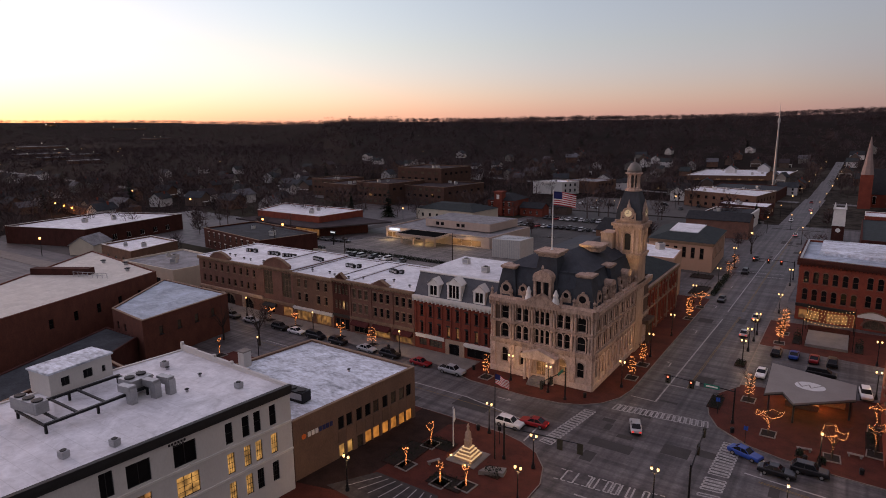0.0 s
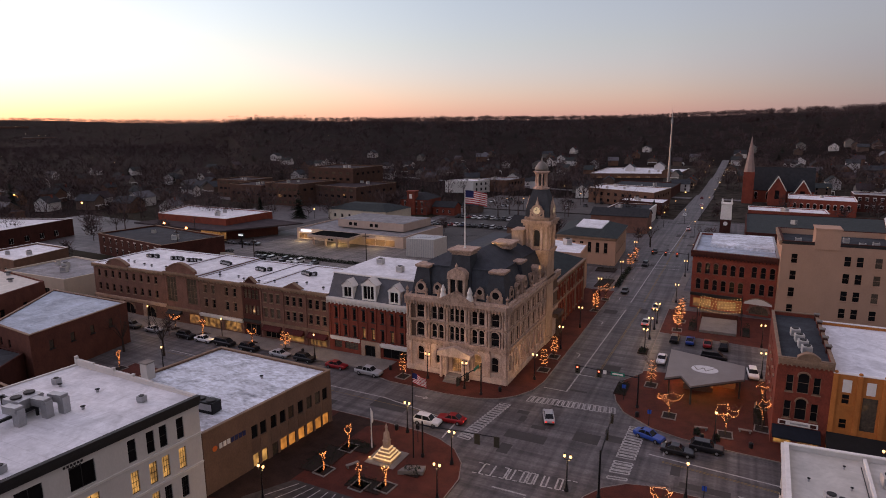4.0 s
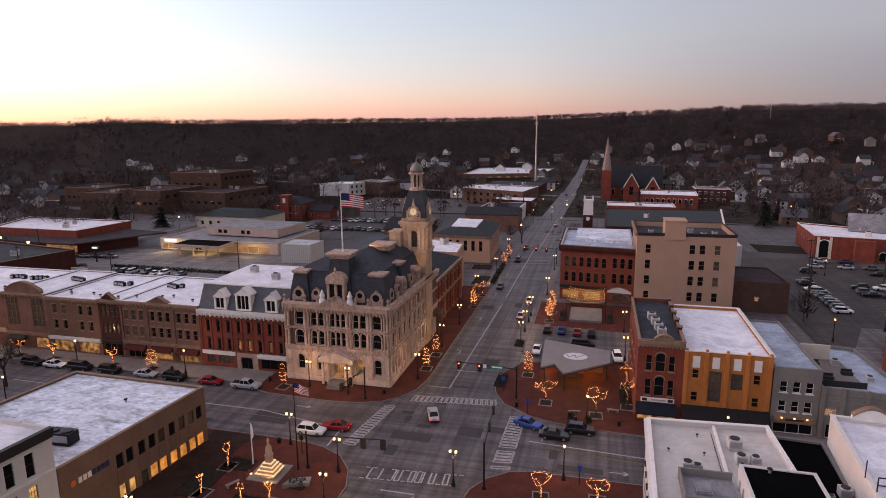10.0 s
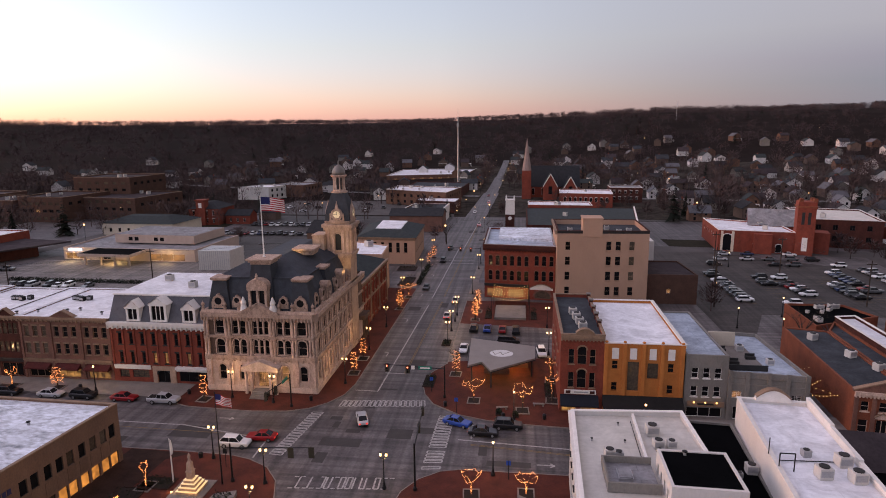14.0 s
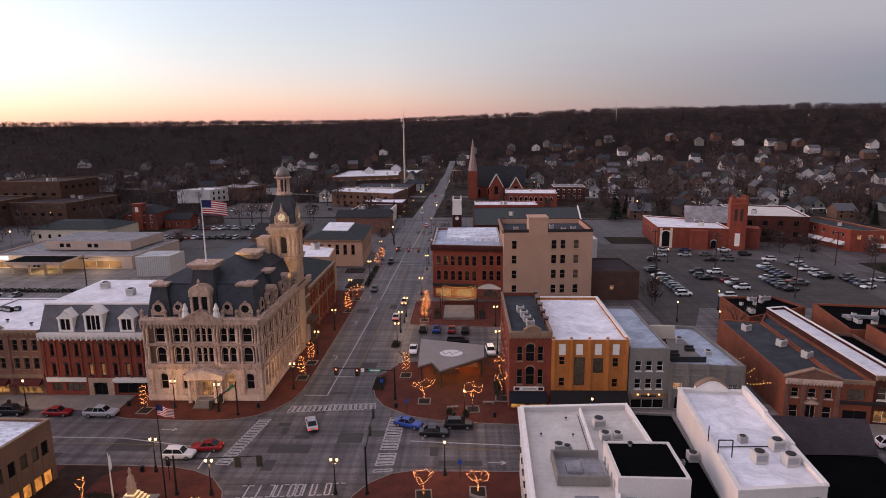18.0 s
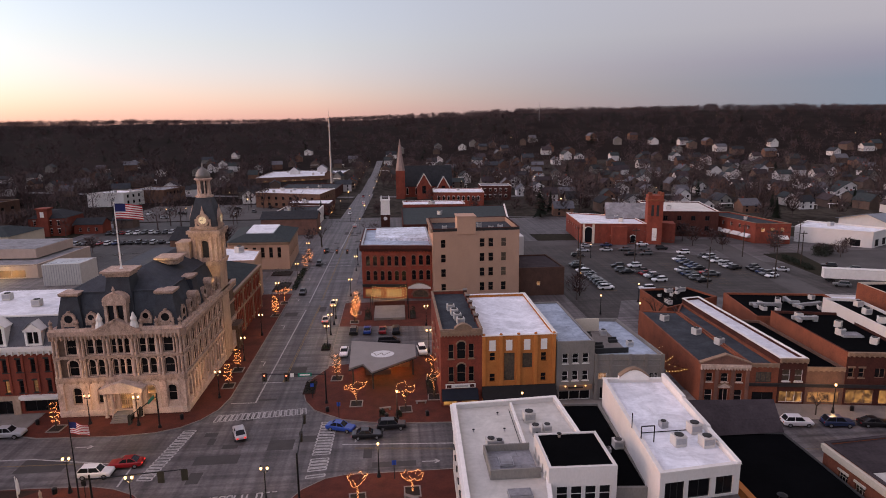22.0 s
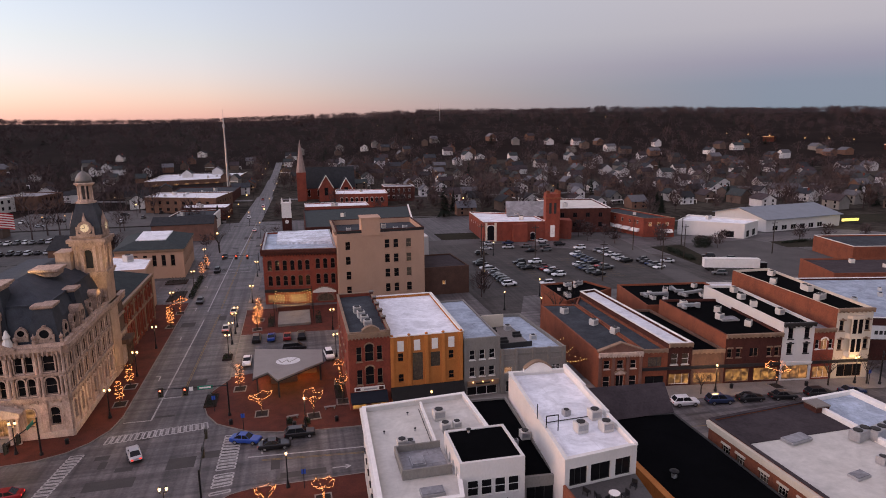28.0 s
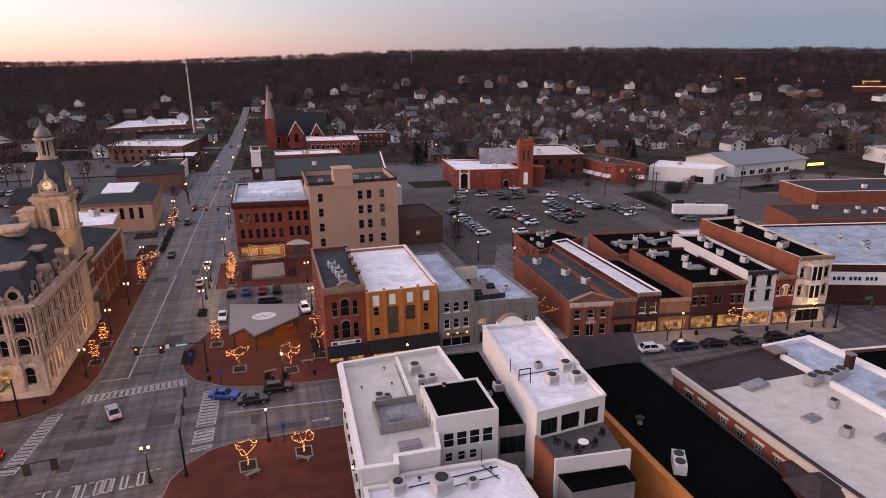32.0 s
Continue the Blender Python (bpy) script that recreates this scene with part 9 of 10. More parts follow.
# ---- buildings beyond the centre ----
def gabled(name, label, category, cx2, cy2, w, d, h, rise, rz, wall, roof, wins=None, z=0.0, over=0.4, frame_mat=None, group="", chim=False, porch=False):
    """A house with a ridge along its depth d; its gable faces -y before it is turned by rz."""
    t = root(name, cx2, cy2, z, label, category, group)
    m = pose(cx2, cy2, z, 0, 0, rz)
    q = [tuple((m @ Vector((x, y, 0)))[:2]) for x, y in ((-w / 2, -d / 2), (w / 2, -d / 2), (w / 2, d / 2), (-w / 2, d / 2))]
    wins = wins or {}
    mb = MB()
    for k in range(4):
        wall_face(mb, q[k], q[(k + 1) % 4], z - 1.0, z + h, [(v[0], v[1] + z, v[2], v[3]) for v in wins.get(k, ())], 0.15)
    for k in (0, 2):
        a, b = q[k], q[(k + 1) % 4]
        mb.face((*a, z + h), (*b, z + h), ((a[0] + b[0]) / 2, (a[1] + b[1]) / 2, z + h + rise))
    part("wall", mb, wall, t)
    r = MB()
    P = lambda x, y, v: tuple(m @ Vector((x, y, v)))
    s = rise / (w / 2)
    for sg in (-1, 1):
        e = w / 2 + over
        top = [P(0, -d / 2 - over, h + rise + 0.02), P(0, d / 2 + over, h + rise + 0.02), P(sg * e, d / 2 + over, h - over * s + 0.02), P(sg * e, -d / 2 - over, h - over * s + 0.02)]
        low = [P(0, -d / 2 - over, h + rise + 0.24), P(0, d / 2 + over, h + rise + 0.24), P(sg * e, d / 2 + over, h - over * s + 0.22), P(sg * e, -d / 2 - over, h - over * s + 0.22)]
        r.face(*(low if sg < 0 else low[::-1]))
        r.face(*(top if sg > 0 else top[::-1]))
        for i in range(4):
            j = (i + 1) % 4
            r.face(top[i], top[j], low[j], low[i])
    part("roof", r, roof, t)
    if chim:
        c = m @ Vector((w * 0.15, d * 0.2, 0))
        part("chimney", MB().lathe(c.x, c.y, [(0.4, z + h), (0.4, z + h + rise + 0.9)], square=True), BRICK_RED, t)
    if porch:
        part("porch", MB().box(-w / 2 + 0.2, -d / 2 - 2.2, 2.5, w / 2 - 0.2, -d / 2 - 0.02, 2.75, m).box(-w / 2 + 0.2, -d / 2 - 2.2, 0, -w / 2 + 0.4, -d / 2 - 2.0, 2.5, m).box(w / 2 - 0.4, -d / 2 - 2.2, 0, w / 2 - 0.2, -d / 2 - 2.0, 2.5, m), WHITE_TRIM, t)
    for k, ws in wins.items():
        place_windows(t, q[k], q[(k + 1) % 4], [(v[0], v[1] + z, *v[2:]) for v in ws], frame_mat or WHITE_TRIM, 0.15)
    return t


def hip_roof(t, q, z, rise, ins, mat, over=0.5, name="hip_roof"):
    r, o, s = MB(), inset(q, -over), inset(q, ins)
    for k in range(4):
        j = (k + 1) % 4
        r.face((*o[k], z), (*o[j], z), (*s[j], z + rise), (*s[k], z + rise))
    r.face(*[(*p, z + rise) for p in s])
    r.face(*[(*p, z - 0.01) for p in reversed(o)])
    return part(name, r, mat, t)


def far_block(name, label, q, h, wall, roof, wins=None, par=0.5, cop=None, frame_mat=None, units=2):
    t = building(name, label, "building", q, h, wall, roof, wins or {}, par, cop, frame_mat or WHITE_TRIM)
    for k in range(units):
        s0, s1 = random.uniform(0.2, 0.8), random.uniform(0.2, 0.8)
        x = (q[0][0] * (1 - s1) + q[3][0] * s1) * (1 - s0) + (q[1][0] * (1 - s1) + q[2][0] * s1) * s0
        y = (q[0][1] * (1 - s1) + q[3][1] * s1) * (1 - s0) + (q[1][1] * (1 - s1) + q[2][1] * s1) * s0
        ac_unit(x, y, h - par, random.uniform(1.2, 1.9), random.uniform(0, 90))
    return t


# along the long street, west side
q = [(-57.5, 212.5), (-36.6, 211), (-38, 241), (-60, 243)]
t = far_block("post_office", "tan stone hall with dark hipped roof and skylight", q, 9.6, TAN, SLATE_GREEN, {0: row(6, 2, 19, 4.2, 1.3, 3.6, "sash sill"), 1: row(8, 2, 28, 4.2, 1.3, 3.6, "sash sill")}, 0.2, None, TAN_TRIM, 0)
hip_roof(t, q, 9.7, 2.0, 5.5, SLATE_GREEN)
part("skylight", MB().prism(inset(q, 5.8), 11.7, 12.0), ROOF_WHITE, t)
band(t, "cornice", q[0], q[1], 8.7, 9.6, 0.5, TAN_TRIM)
band(t, "cornice", q[1], q[2], 8.7, 9.6, 0.5, TAN_TRIM)
q = oblong(-54, 168, -37.5, 184)
t = far_block("low_annexe", "flat annexe with a white roof behind the courthouse", [(-69, 167), (-38.2, 167), (-39.5, 181), (-65.5, 194)], 12.8, TAN, ROOF_WHITE, {}, 0.3, None, None, 3)
gabled("brick_hall", "pink brick hall with dark roof and white gable end", "building", -48, 288, 14, 25, 7.4, 2.6, 90, BRICK_ROSE, SLATE, {1: row(6, 2, 23, 3.6, 1.1, 1.9, "sash sill"), 0: []}, frame_mat=WHITE_TRIM)
t = far_block("brown_office", "brown brick two-storey office with pale flat roof", [(-85, 386), (-44, 368), (-38, 402), (-82, 412)], 9.2, BRICK_BROWN, ROOF_WHITE, {0: row(8, 2, 42, 5.2, 1.8, 1.8, "mull") + row(8, 2, 42, 1.4, 1.8, 1.8, "mull"), 1: row(6, 2, 32, 5.2, 1.6, 1.8, "mull")}, 0.5, WHITE_TRIM, DARK_TRIM, 5)
far_block("brick_row", "brown brick row with a pale roof by the street", [(-60, 352), (-36, 345), (-35, 366), (-60, 366)], 6.4, BRICK_DARK, ROOF_WHITE, {1: row(4, 2, 20, 2.0, 2.0, 2.0, "mull", LIT_SOFT)}, 0.5, None, None, 2)
t = far_block("white_long_store", "long low store with a white roof", [(-118, 540), (-48, 560), (-44, 640), (-118, 620)], 6.0, BRICK_BROWN, ROOF_WHITE, {0: row(8, 4, 68, 1.2, 3.0, 2.2, "mull", LIT_SOFT)}, 0.4, WHITE_TRIM, None, 3)
far_block("roadside_store", "dark flat-roofed store beside the street", [(-80, 430), (-40, 425), (-38, 470), (-80, 475)], 6.5, BRICK_DARK, ROOF_DARK, {}, 0.5, None, None, 2)
t = far_block("roadside_store", "red brick store with a white end wall and dark roof", [(-59.5, 301), (-38.5, 306), (-38, 331), (-57, 330)], 7.2, BRICK_CLAY, ROOF_DARK, {0: row(4, 2, 20, 2.2, 1.4, 2.2, "sash")}, 0.4, WHITE_TRIM, WHITE_TRIM, 2)
part("end_wall", MB().prism([(-38.45, 306.1), (-38.2, 306.0), (-37.7, 331), (-37.95, 331)], 0, 7.25), WHITE_TRIM, t, "plain white painted end wall")
# tall white-walled block behind the flag
t = far_block("white_walled_block", "plain block with a blank white end wall", [(-193, 404), (-171, 404), (-164, 418), (-184, 422)], 8.8, WHITE_RENDER, ROOF_WHITE, {1: row(3, 1, 14, 5.4, 1.6, 2.0, "mull") + row(3, 1, 14, 1.6, 1.6, 2.0, "mull")}, 0.4, None, DARK_TRIM, 2)
part("white_end_wall", MB().box(-193.1, 403.7, 0, -170.9, 403.98, 9.0), WHITE_TRIM, t)
far_block("brown_store", "brown brick store with a pale flat roof", [(-178, 424), (-152, 420), (-146, 444), (-172, 448)], 8.6, BRICK_BROWN, ROOF_GREY, {1: row(5, 2, 22, 4.8, 1.6, 2.0, "mull")}, 0.4, None, DARK_TRIM, 2)
gabled("timber_house", "white timber house with a garage", "house", -95, 412, 8, 10, 5.5, 3.0, 10, WHITE_RENDER, SLATE, {0: row(2, 1, 7, 3.4, 1.0, 1.4, "sash") + row(2, 1, 7, 0.9, 1.0, 1.4, "sash")})
gabled("timber_house", "low white long house by a car park", "house", -158, 470, 10, 22, 4.2, 2.2, 95, WHITE_RENDER, SLATE, {3: row(5, 1, 20, 1.2, 1.2, 1.5, "sash")})
gabled("dark_roofed_house", "house with broad dark roof and pale dormer", "house", -82, 262, 15, 18, 3.4, 4.2, 80, BRICK_BROWN, SLATE)
# drive-in bank and its neighbours
t = far_block("drive_in_bank", "pinkish low bank with stepped flat roofs", [(-172, 210), (-118, 208), (-116, 240), (-172, 242)], 4.6, BANK_PINK, ROOF_GREY, {0: [(5, 0.4, 8.0, 2.2, "mull3", LIT), (18, 0.4, 3.0, 2.4, "mull", GLASS), (43, 0.3, 14, 2.6, "mull3", LIT_SOFT)]}, 0.4, BANK_PINK, None, 1)
part("upper_storey", MB().prism([(-158, 221), (-124, 219), (-122, 240), (-158, 241)], 4.65, 7.9), BANK_PINK, t)
part("upper_roof", MB().prism(inset([(-158, 221), (-124, 219), (-122, 240), (-158, 241)], 0.3), 7.904, 8.0), ROOF_GREY, t)
for x in (-152, -149.4, -141, -138.4):
    y = 221 - 2 * (x + 158) / 34
    part("upper_window", MB().box(x, y - 0.12, 5.6, x + 1.6, y + 0.02, 7.0), GLASS, t)
cn = root("drive_through_canopy", -146, 203, 0.16, "flat drive-through canopy lit from below", "canopy")
part("roof", MB().prism([(-158, 199), (-137, 198), (-137, 209), (-158, 210)], 3.6, 4.6), BANK_PINK, cn)
part("top", MB().prism(inset([(-158, 199), (-137, 198), (-137, 209), (-158, 210)], 0.5), 4.604, 4.65), ROOF_BLACK, cn)
for x in (-156, -150, -144.5, -139):
    part("column", MB().lathe(x, 200.5, [(0.3, 0.16), (0.3, 3.6)], square=True), BANK_PINK, cn)
    part("ceiling_lamp", MB().box(x - 0.4, 203.6, 3.5, x + 0.4, 204.4, 3.59), BULB_WARM, cn)
for x, y, e in ((-166, 205, 120), (-147, 203.5, 130), (-128, 204, 70)):
    lp = bpy.data.lights.new("bank_light", "POINT")
    lp.energy, lp.color, lp.shadow_soft_size = e, (1.0, 0.66, 0.28), 0.8
    lo = new("bank_light", lp)
    lo.location = (x, y, 3.2)
sg = root("bank_fascia_sign", -167, 209.7, 3.5, "small glowing blue sign above a bank entrance", "sign")
part("panel", MB().box(-169.5, 209.4, 3.4, -164, 209.7, 4.4), glow("blue_sign_light", (0.2, 0.5, 1.0), 1.6), sg)
far_block("metal_store", "corrugated pale metal storage building", [(-110, 196), (-99, 197), (-98, 206), (-110, 206)], 7.0, METAL_BEIGE, METAL_GREY, {}, 0.1, None, None, 0)
sh = bpy.data.objects["metal_store"]
for k in range(15):
    part("rib", MB().box(0.4 + 0.72 * k, -0.06, 0.1, 0.52 + 0.72 * k, 0.0, 6.9, wall_pose((-110, 196), (-99, 197), 0, 0)), METAL_GREY, sh)
py = root("pylon_sign", -178, 183, 0.0, "dark pylon sign with a small white lit panel", "sign")
part("post", MB().box(-178.2, 182.8, 0, -177.8, 183.2, 4.4), METAL_DARK, py)
part("panel", MB().box(-179.4, 182.7, 4.4, -176.6, 183.3, 6.0), METAL_DARK, py)
part("lit_panel", MB().box(-179.2, 182.64, 5.2, -176.8, 182.69, 5.8), glow("white_sign_light", (0.8, 0.9, 1.0), 1.0), py)
q = [(-194, 263), (-158, 262), (-156, 284), (-194, 285)]
t = far_block("pale_office", "pale single-storey office with dark hipped roof", q, 5.4, CREAM, SLATE_GREEN, {0: row(7, 2, 34, 1.5, 1.4, 1.8, "mull")}, 0.1, None, DARK_TRIM, 0)
hip_roof(t, q, 5.5, 2.6, 8, SLATE_GREEN)
part("yard_wall", MB().box(-176, 166, 0.16, -166, 166.5, 2.2).box(-176, 158, 0.16, -175.5, 166, 2.2).box(-166.5, 158, 0.16, -166, 166, 2.2), CREAM, t)
# red Victorian house
q = oblong(-168, 294, -152, 312)
t = far_block("brick_villa", "red brick Victorian villa with a square tower", q, 8.2, BRICK_RED, SLATE, {0: row(4, 1, 15, 5.0, 1.1, 2.2, "sash lintel") + row(4, 1, 15, 1.2, 1.1, 2.2, "sash lintel")}, 0.1, None, WHITE_TRIM, 0)
hip_roof(t, q, 8.3, 3.0, 6, SLATE)
part("tower", MB().box(-163, 292.6, 0, -158.5, 297, 12.5).box(-163.4, 292.2, 12.5, -158.1, 297.4, 13.1), BRICK_RED, t)
part("tower_window", MB().box(-161.6, 292.5, 9.0, -160, 292.62, 11.4), WHITE_TRIM, t)
gabled("brick_villa_wing", "low brick wing with white porch columns", "house", -144, 303, 9, 13, 4.5, 2.4, 90, BRICK_RED, SLATE, {3: row(3, 1, 12, 1.2, 1.2, 1.8, "sash")}, porch=False)
# red store with a white roof, west
q = [(-249, 203), (-204.5, 201.5), (-202, 229), (-260, 231)]
t = far_block("red_store", "long red-walled store with a white roof", q, 7.8, BRICK_RED, ROOF_WHITE, {}, 0.4, WHITE_TRIM, None, 3)
part("front_canopy", MB().prism([(-252, 192), (-196, 190), (-178, 222), (-202, 226), (-204.6, 201.3), (-249.2, 202.8)], 4.2, 4.8), ROOF_PURPLE, t)
part("shop_front", MB().prism([(-215, 196), (-198, 194), (-186, 214), (-203, 218)], 0.1, 4.15), BRICK_DARK, t)
for k in range(4):
    part("shop_window", MB().box(-213 + 4.2 * k, 195.0 - 0.5 * k, 0.8, -209.6 + 4.2 * k, 195.3 - 0.5 * k, 3.4), LIT_SOFT, t)
# brown multi-storey complex
for q, h in (([(-299, 300), (-270, 298), (-270, 325), (-299, 326)], 11.5), ([(-268, 299), (-240, 297), (-236, 330), (-268, 332)], 13.5), ([(-238, 310), (-205, 306), (-200, 345), (-238, 348)], 12), ([(-262, 335), (-225, 333), (-222, 365), (-262, 366)], 21), ([(-330, 320), (-302, 318), (-302, 345), (-330, 346)], 12)):
    f = []
    for v in range(int(h / 4)):
        f += row(6, 1.5, math.dist(q[0], q[1]) - 1.5, 1.4 + 3.9 * v, 2.6, 1.6, "mull", GLASS if v % 2 else GLASS_BLIND, (2,) if v == 1 and h > 13 else ())
    f = [(*w[:5], LIT_SOFT) if w[5] is LIT else w for w in f]
    far_block("brown_brick_block", "dark umber brick office block with window bands", q, h, BRICK_UMBER, ROOF_PURPLE, {0: f, 1: [(*w[:5], GLASS) for w in row(5, 2, math.dist(q[1], q[2]) - 2, h - 4.5, 2.4, 1.6, "mull")]}, 0.6, TAN_TRIM, DARK_TRIM, 2)
# west: long brick store and smaller neighbours
q = [(-301, 111.5), (-268, 129.5), (-276, 173), (-310, 150)]
far_block("brick_store", "long dark red brick store with a white roof", [(-306, 113), (-264, 126), (-272, 176), (-312, 160)], 7.6, BRICK_DARK, ROOF_WHITE, {1: row(6, 3, 45, 1.2, 2.2, 2.4, "mull", GLASS)}, 0.5, WHITE_TRIM, None, 3)
far_block("brick_store", "small brown brick store with a frosted roof", [(-228, 114), (-205, 112), (-210, 133), (-229, 134)], 7.0, BRICK_BROWN, ROOF_WHITE, {0: row(3, 2, 20, 2, 1.6, 2, "mull")}, 0.5, WHITE_TRIM, None, 2)
far_block("white_diner", "low pale shop front with dark awnings", [(-196, 104), (-168, 104), (-166, 124), (-196, 126)], 6.5, CREAM, ROOF_GREY, {0: row(5, 2, 27, 1, 3, 2.2, "mull", GLASS)}, 0.5, None, DARK_TRIM, 3)
far_block("brick_house_row", "dark brick row of offices with flat roof", [(-222, 153), (-178, 145), (-172, 168), (-218, 176)], 8.0, BRICK_DARK, ROOF_DARK, {0: row(9, 2, 43, 4.8, 1.1, 2.0, "sash lintel") + row(9, 2, 43, 1.2, 1.1, 2.0, "sash lintel")}, 0.5, TAN_TRIM, WHITE_TRIM, 2)
far_block("lit_garage", "low garage with orange flood lamps on its wall", [(-400, 180), (-345, 170), (-340, 195), (-396, 205)], 5.0, BRICK_BROWN, ROOF_PURPLE, {}, 0.4, None, None, 2)
gabled("awning_house", "small house with a pale pitched roof", "house", -252, 122, 10, 12, 4.0, 3.0, 30, CREAM, ROOF_GREY)
for x, y in ((-382, 168), (-365, 165), (-352, 163), (-300, 108), (-285, 100), (-262, 108), (-225, 186), (-205, 180), (-330, 220), (-410, 230)):
    t = root("flood_lamp", x, y, 0, "tall pole with a glowing orange flood lamp", "street lamp", "flood lamps")
    part("pole", MB().lathe(x, y, [(0.12, -0.3), (0.08, 6.8)], 6), METAL_DARK, t)
    part("lamp_head", MB().ball(x, y, 7.0, 0.5, 8, 5), glow("sodium_lamp", (1.0, 0.32, 0.06), 14), t)
    if x < -345:
        lp = bpy.data.lights.new("sodium_light", "POINT")
        lp.energy, lp.color, lp.shadow_soft_size = 260, (1.0, 0.36, 0.06), 0.5
        new("sodium_light", lp).location = (x, y, 6.2)
# east side of the long street: church with spire, hall with arches, dark-roofed hall
far_block("dark_roofed_hall", "wide hall with a dark flat roof", [(3.2, 247), (46.5, 246), (54.5, 303), (3.4, 301)], 9.0, BRICK_DARK, SLATE_GREEN, {3: row(7, 3, 50, 2, 2.2, 3, "mull")}, 0.25, None, None, 1)
part("white_gable", MB().prism([(46.3, 247), (46.9, 247), (55, 303), (54.4, 303)], 0.0, 9.6), WHITE_TRIM, bpy.data.objects["dark_roofed_hall"])
far_block("white_roofed_store", "narrow store with a bright white roof", [(4.4, 312), (36, 310), (36, 326), (4.4, 328)], 9.0, BRICK_RED, ROOF_WHITE, {}, 0.4, WHITE_TRIM, None, 2)
t = root("clock_cupola", -4.5, 300, 0, "white square tower with a dark brick base and round sign", "tower")
part("base", MB().lathe(-4.5, 300, [(2.2, 0), (2.2, 6)], square=True), BRICK_DARK, t)
part("upper", MB().lathe(-4.5, 300, [(2.3, 6), (2.1, 12.6), (2.4, 12.8), (2.4, 13.2)], square=True), WHITE_TRIM, t)
for sx in (-1, 1):
    for sy in (-1, 1):
        part("pinnacle", MB().lathe(-4.5 + 1.9 * sx, 300 + 1.9 * sy, [(0.4, 13.2), (0.3, 14.2), (0.02, 15.2)], square=True), WHITE_TRIM, t)
part("round_sign", MB().lathe(0, 0, [(0.9, 0), (0.9, 0.1)], 14), WHITE_TRIM, t).matrix_basis = pose(-4.5, 297.78, 4.2, 90, 0, 0)
t = far_block("arched_brick_hall", "red brick hall with a row of arched windows", [(23.5, 372), (54, 367), (56, 392), (25, 396)], 8.6, BRICK_RED, ROOF_WHITE, {0: row(9, 2, 29, 3.6, 1.5, 2.8, "arch"), 1: row(4, 2, 23, 3.6, 1.5, 2.6, "sash")}, 0.4, WHITE_TRIM, WHITE_TRIM, 1)
t = far_block("brick_house", "brick house with white bay front", [(56.5, 398), (76, 395), (77, 412), (57, 414)], 9.5, BRICK_DARK, ROOF_GREY, {0: row(5, 1, 18, 6, 1.4, 1.8, "sash lintel") + row(5, 1, 18, 2, 1.4, 1.8, "sash lintel")}, 0.4, WHITE_TRIM, WHITE_TRIM, 0)
ct = gabled("spired_church", "dark brick church with steep slate roofs and spire", "church", 22, 432, 16, 36, 8, 13, 90, BRICK_RED, SLATE, {3: row(5, 2, 34, 2, 1.6, 4.5, "arch")})
tb = MB().lathe(4.5, 418, [(3.0, 0), (3.0, 19)], square=True)
part("spire_tower", tb, BRICK_RED, ct)
part("spire", MB().lathe(4.5, 418, [(3.3, 19), (2.2, 26), (0.15, 40)], 8, radians(22.5)), material("spire_slate", (0.34, 0.25, 0.225), (0.22, 0.16, 0.145), 0.8, 0.6, 5, 0.2), ct)
for x, y, w2, h2, r2 in ((20, 414, 9, 9, 8), (33, 414, 8, 8, 7)):
    q = [(x - w2 / 2, y - 4), (x + w2 / 2, y - 4), (x + w2 / 2, y + 6), (x - w2 / 2, y + 6)]
    g = MB().prism(q, 0, h2)
    g.face((q[0][0], y - 4, h2), (q[1][0], y - 4, h2), (x, y - 4, h2 + r2))
    part("cross_gable", g, BRICK_RED, ct)
    rr = MB()
    rr.face((q[0][0] - 0.3, y - 4.4, h2 - 0.3), (x, y - 4.4, h2 + r2 + 0.2), (x, y + 10, h2 + r2 + 0.2), (q[0][0] - 0.3, y + 10, h2 - 0.3))
    rr.face((x, y - 4.4, h2 + r2 + 0.2), (q[1][0] + 0.3, y - 4.4, h2 - 0.3), (q[1][0] + 0.3, y + 10, h2 - 0.3), (x, y + 10, h2 + r2 + 0.2))
    part("gable_roof", rr, SLATE, ct)
    ed = MB()
    for sg in (-1, 1):
        ed.tube((x + sg * (w2 / 2 + 0.3), y - 4.45, h2 - 0.3), (x, y - 4.45, h2 + r2 + 0.2), 0.25, 4)
    part("gable_edge", ed, WHITE_TRIM, ct)
    part("gable_window", MB().box(x - 1.2, y - 4.1, 4, x + 1.2, y - 3.98, 9), GLASS, ct)
# brick church beside the car park
q = [(75.5, 244.5), (84, 241), (90, 262), (80, 272)]
t = far_block("brick_church", "red brick church with square tower and pale roofs", [(76, 244), (102, 239), (104, 262), (79, 276)], 8.2, BRICK_RED, ROOF_WHITE, {0: [(3.2, 0.4, 3.0, 6.4, "arch", GLASS), (14, 0.3, 3.0, 4.2, "arch", LIT_SOFT), (21, 0.3, 2.0, 3.2, "arch", GLASS)], 3: row(6, 3, 30, 4.4, 1.1, 1.6, "sash")}, 0.4, WHITE_TRIM, WHITE_TRIM, 2)
part("stone_bay", MB().box(0.9, -0.25, 0, 1.7, 0.01, 7.9, wall_pose((76, 244), (102, 239), 0, 0)).box(4.7, -0.25, 0, 5.6, 0.01, 7.9, wall_pose((76, 244), (102, 239), 0, 0)), CREAM, t)
part("entrance_gable", MB().prism([(87.5, 239.2), (93.5, 238), (94.5, 243), (88.5, 244)], 0, 7.5), BRICK_RED, t)
part("tower", MB().prism([(101.5, 238.2), (107.2, 236.6), (108.6, 242.4), (102.9, 244)], 0, 19.8), BRICK_RED, t)
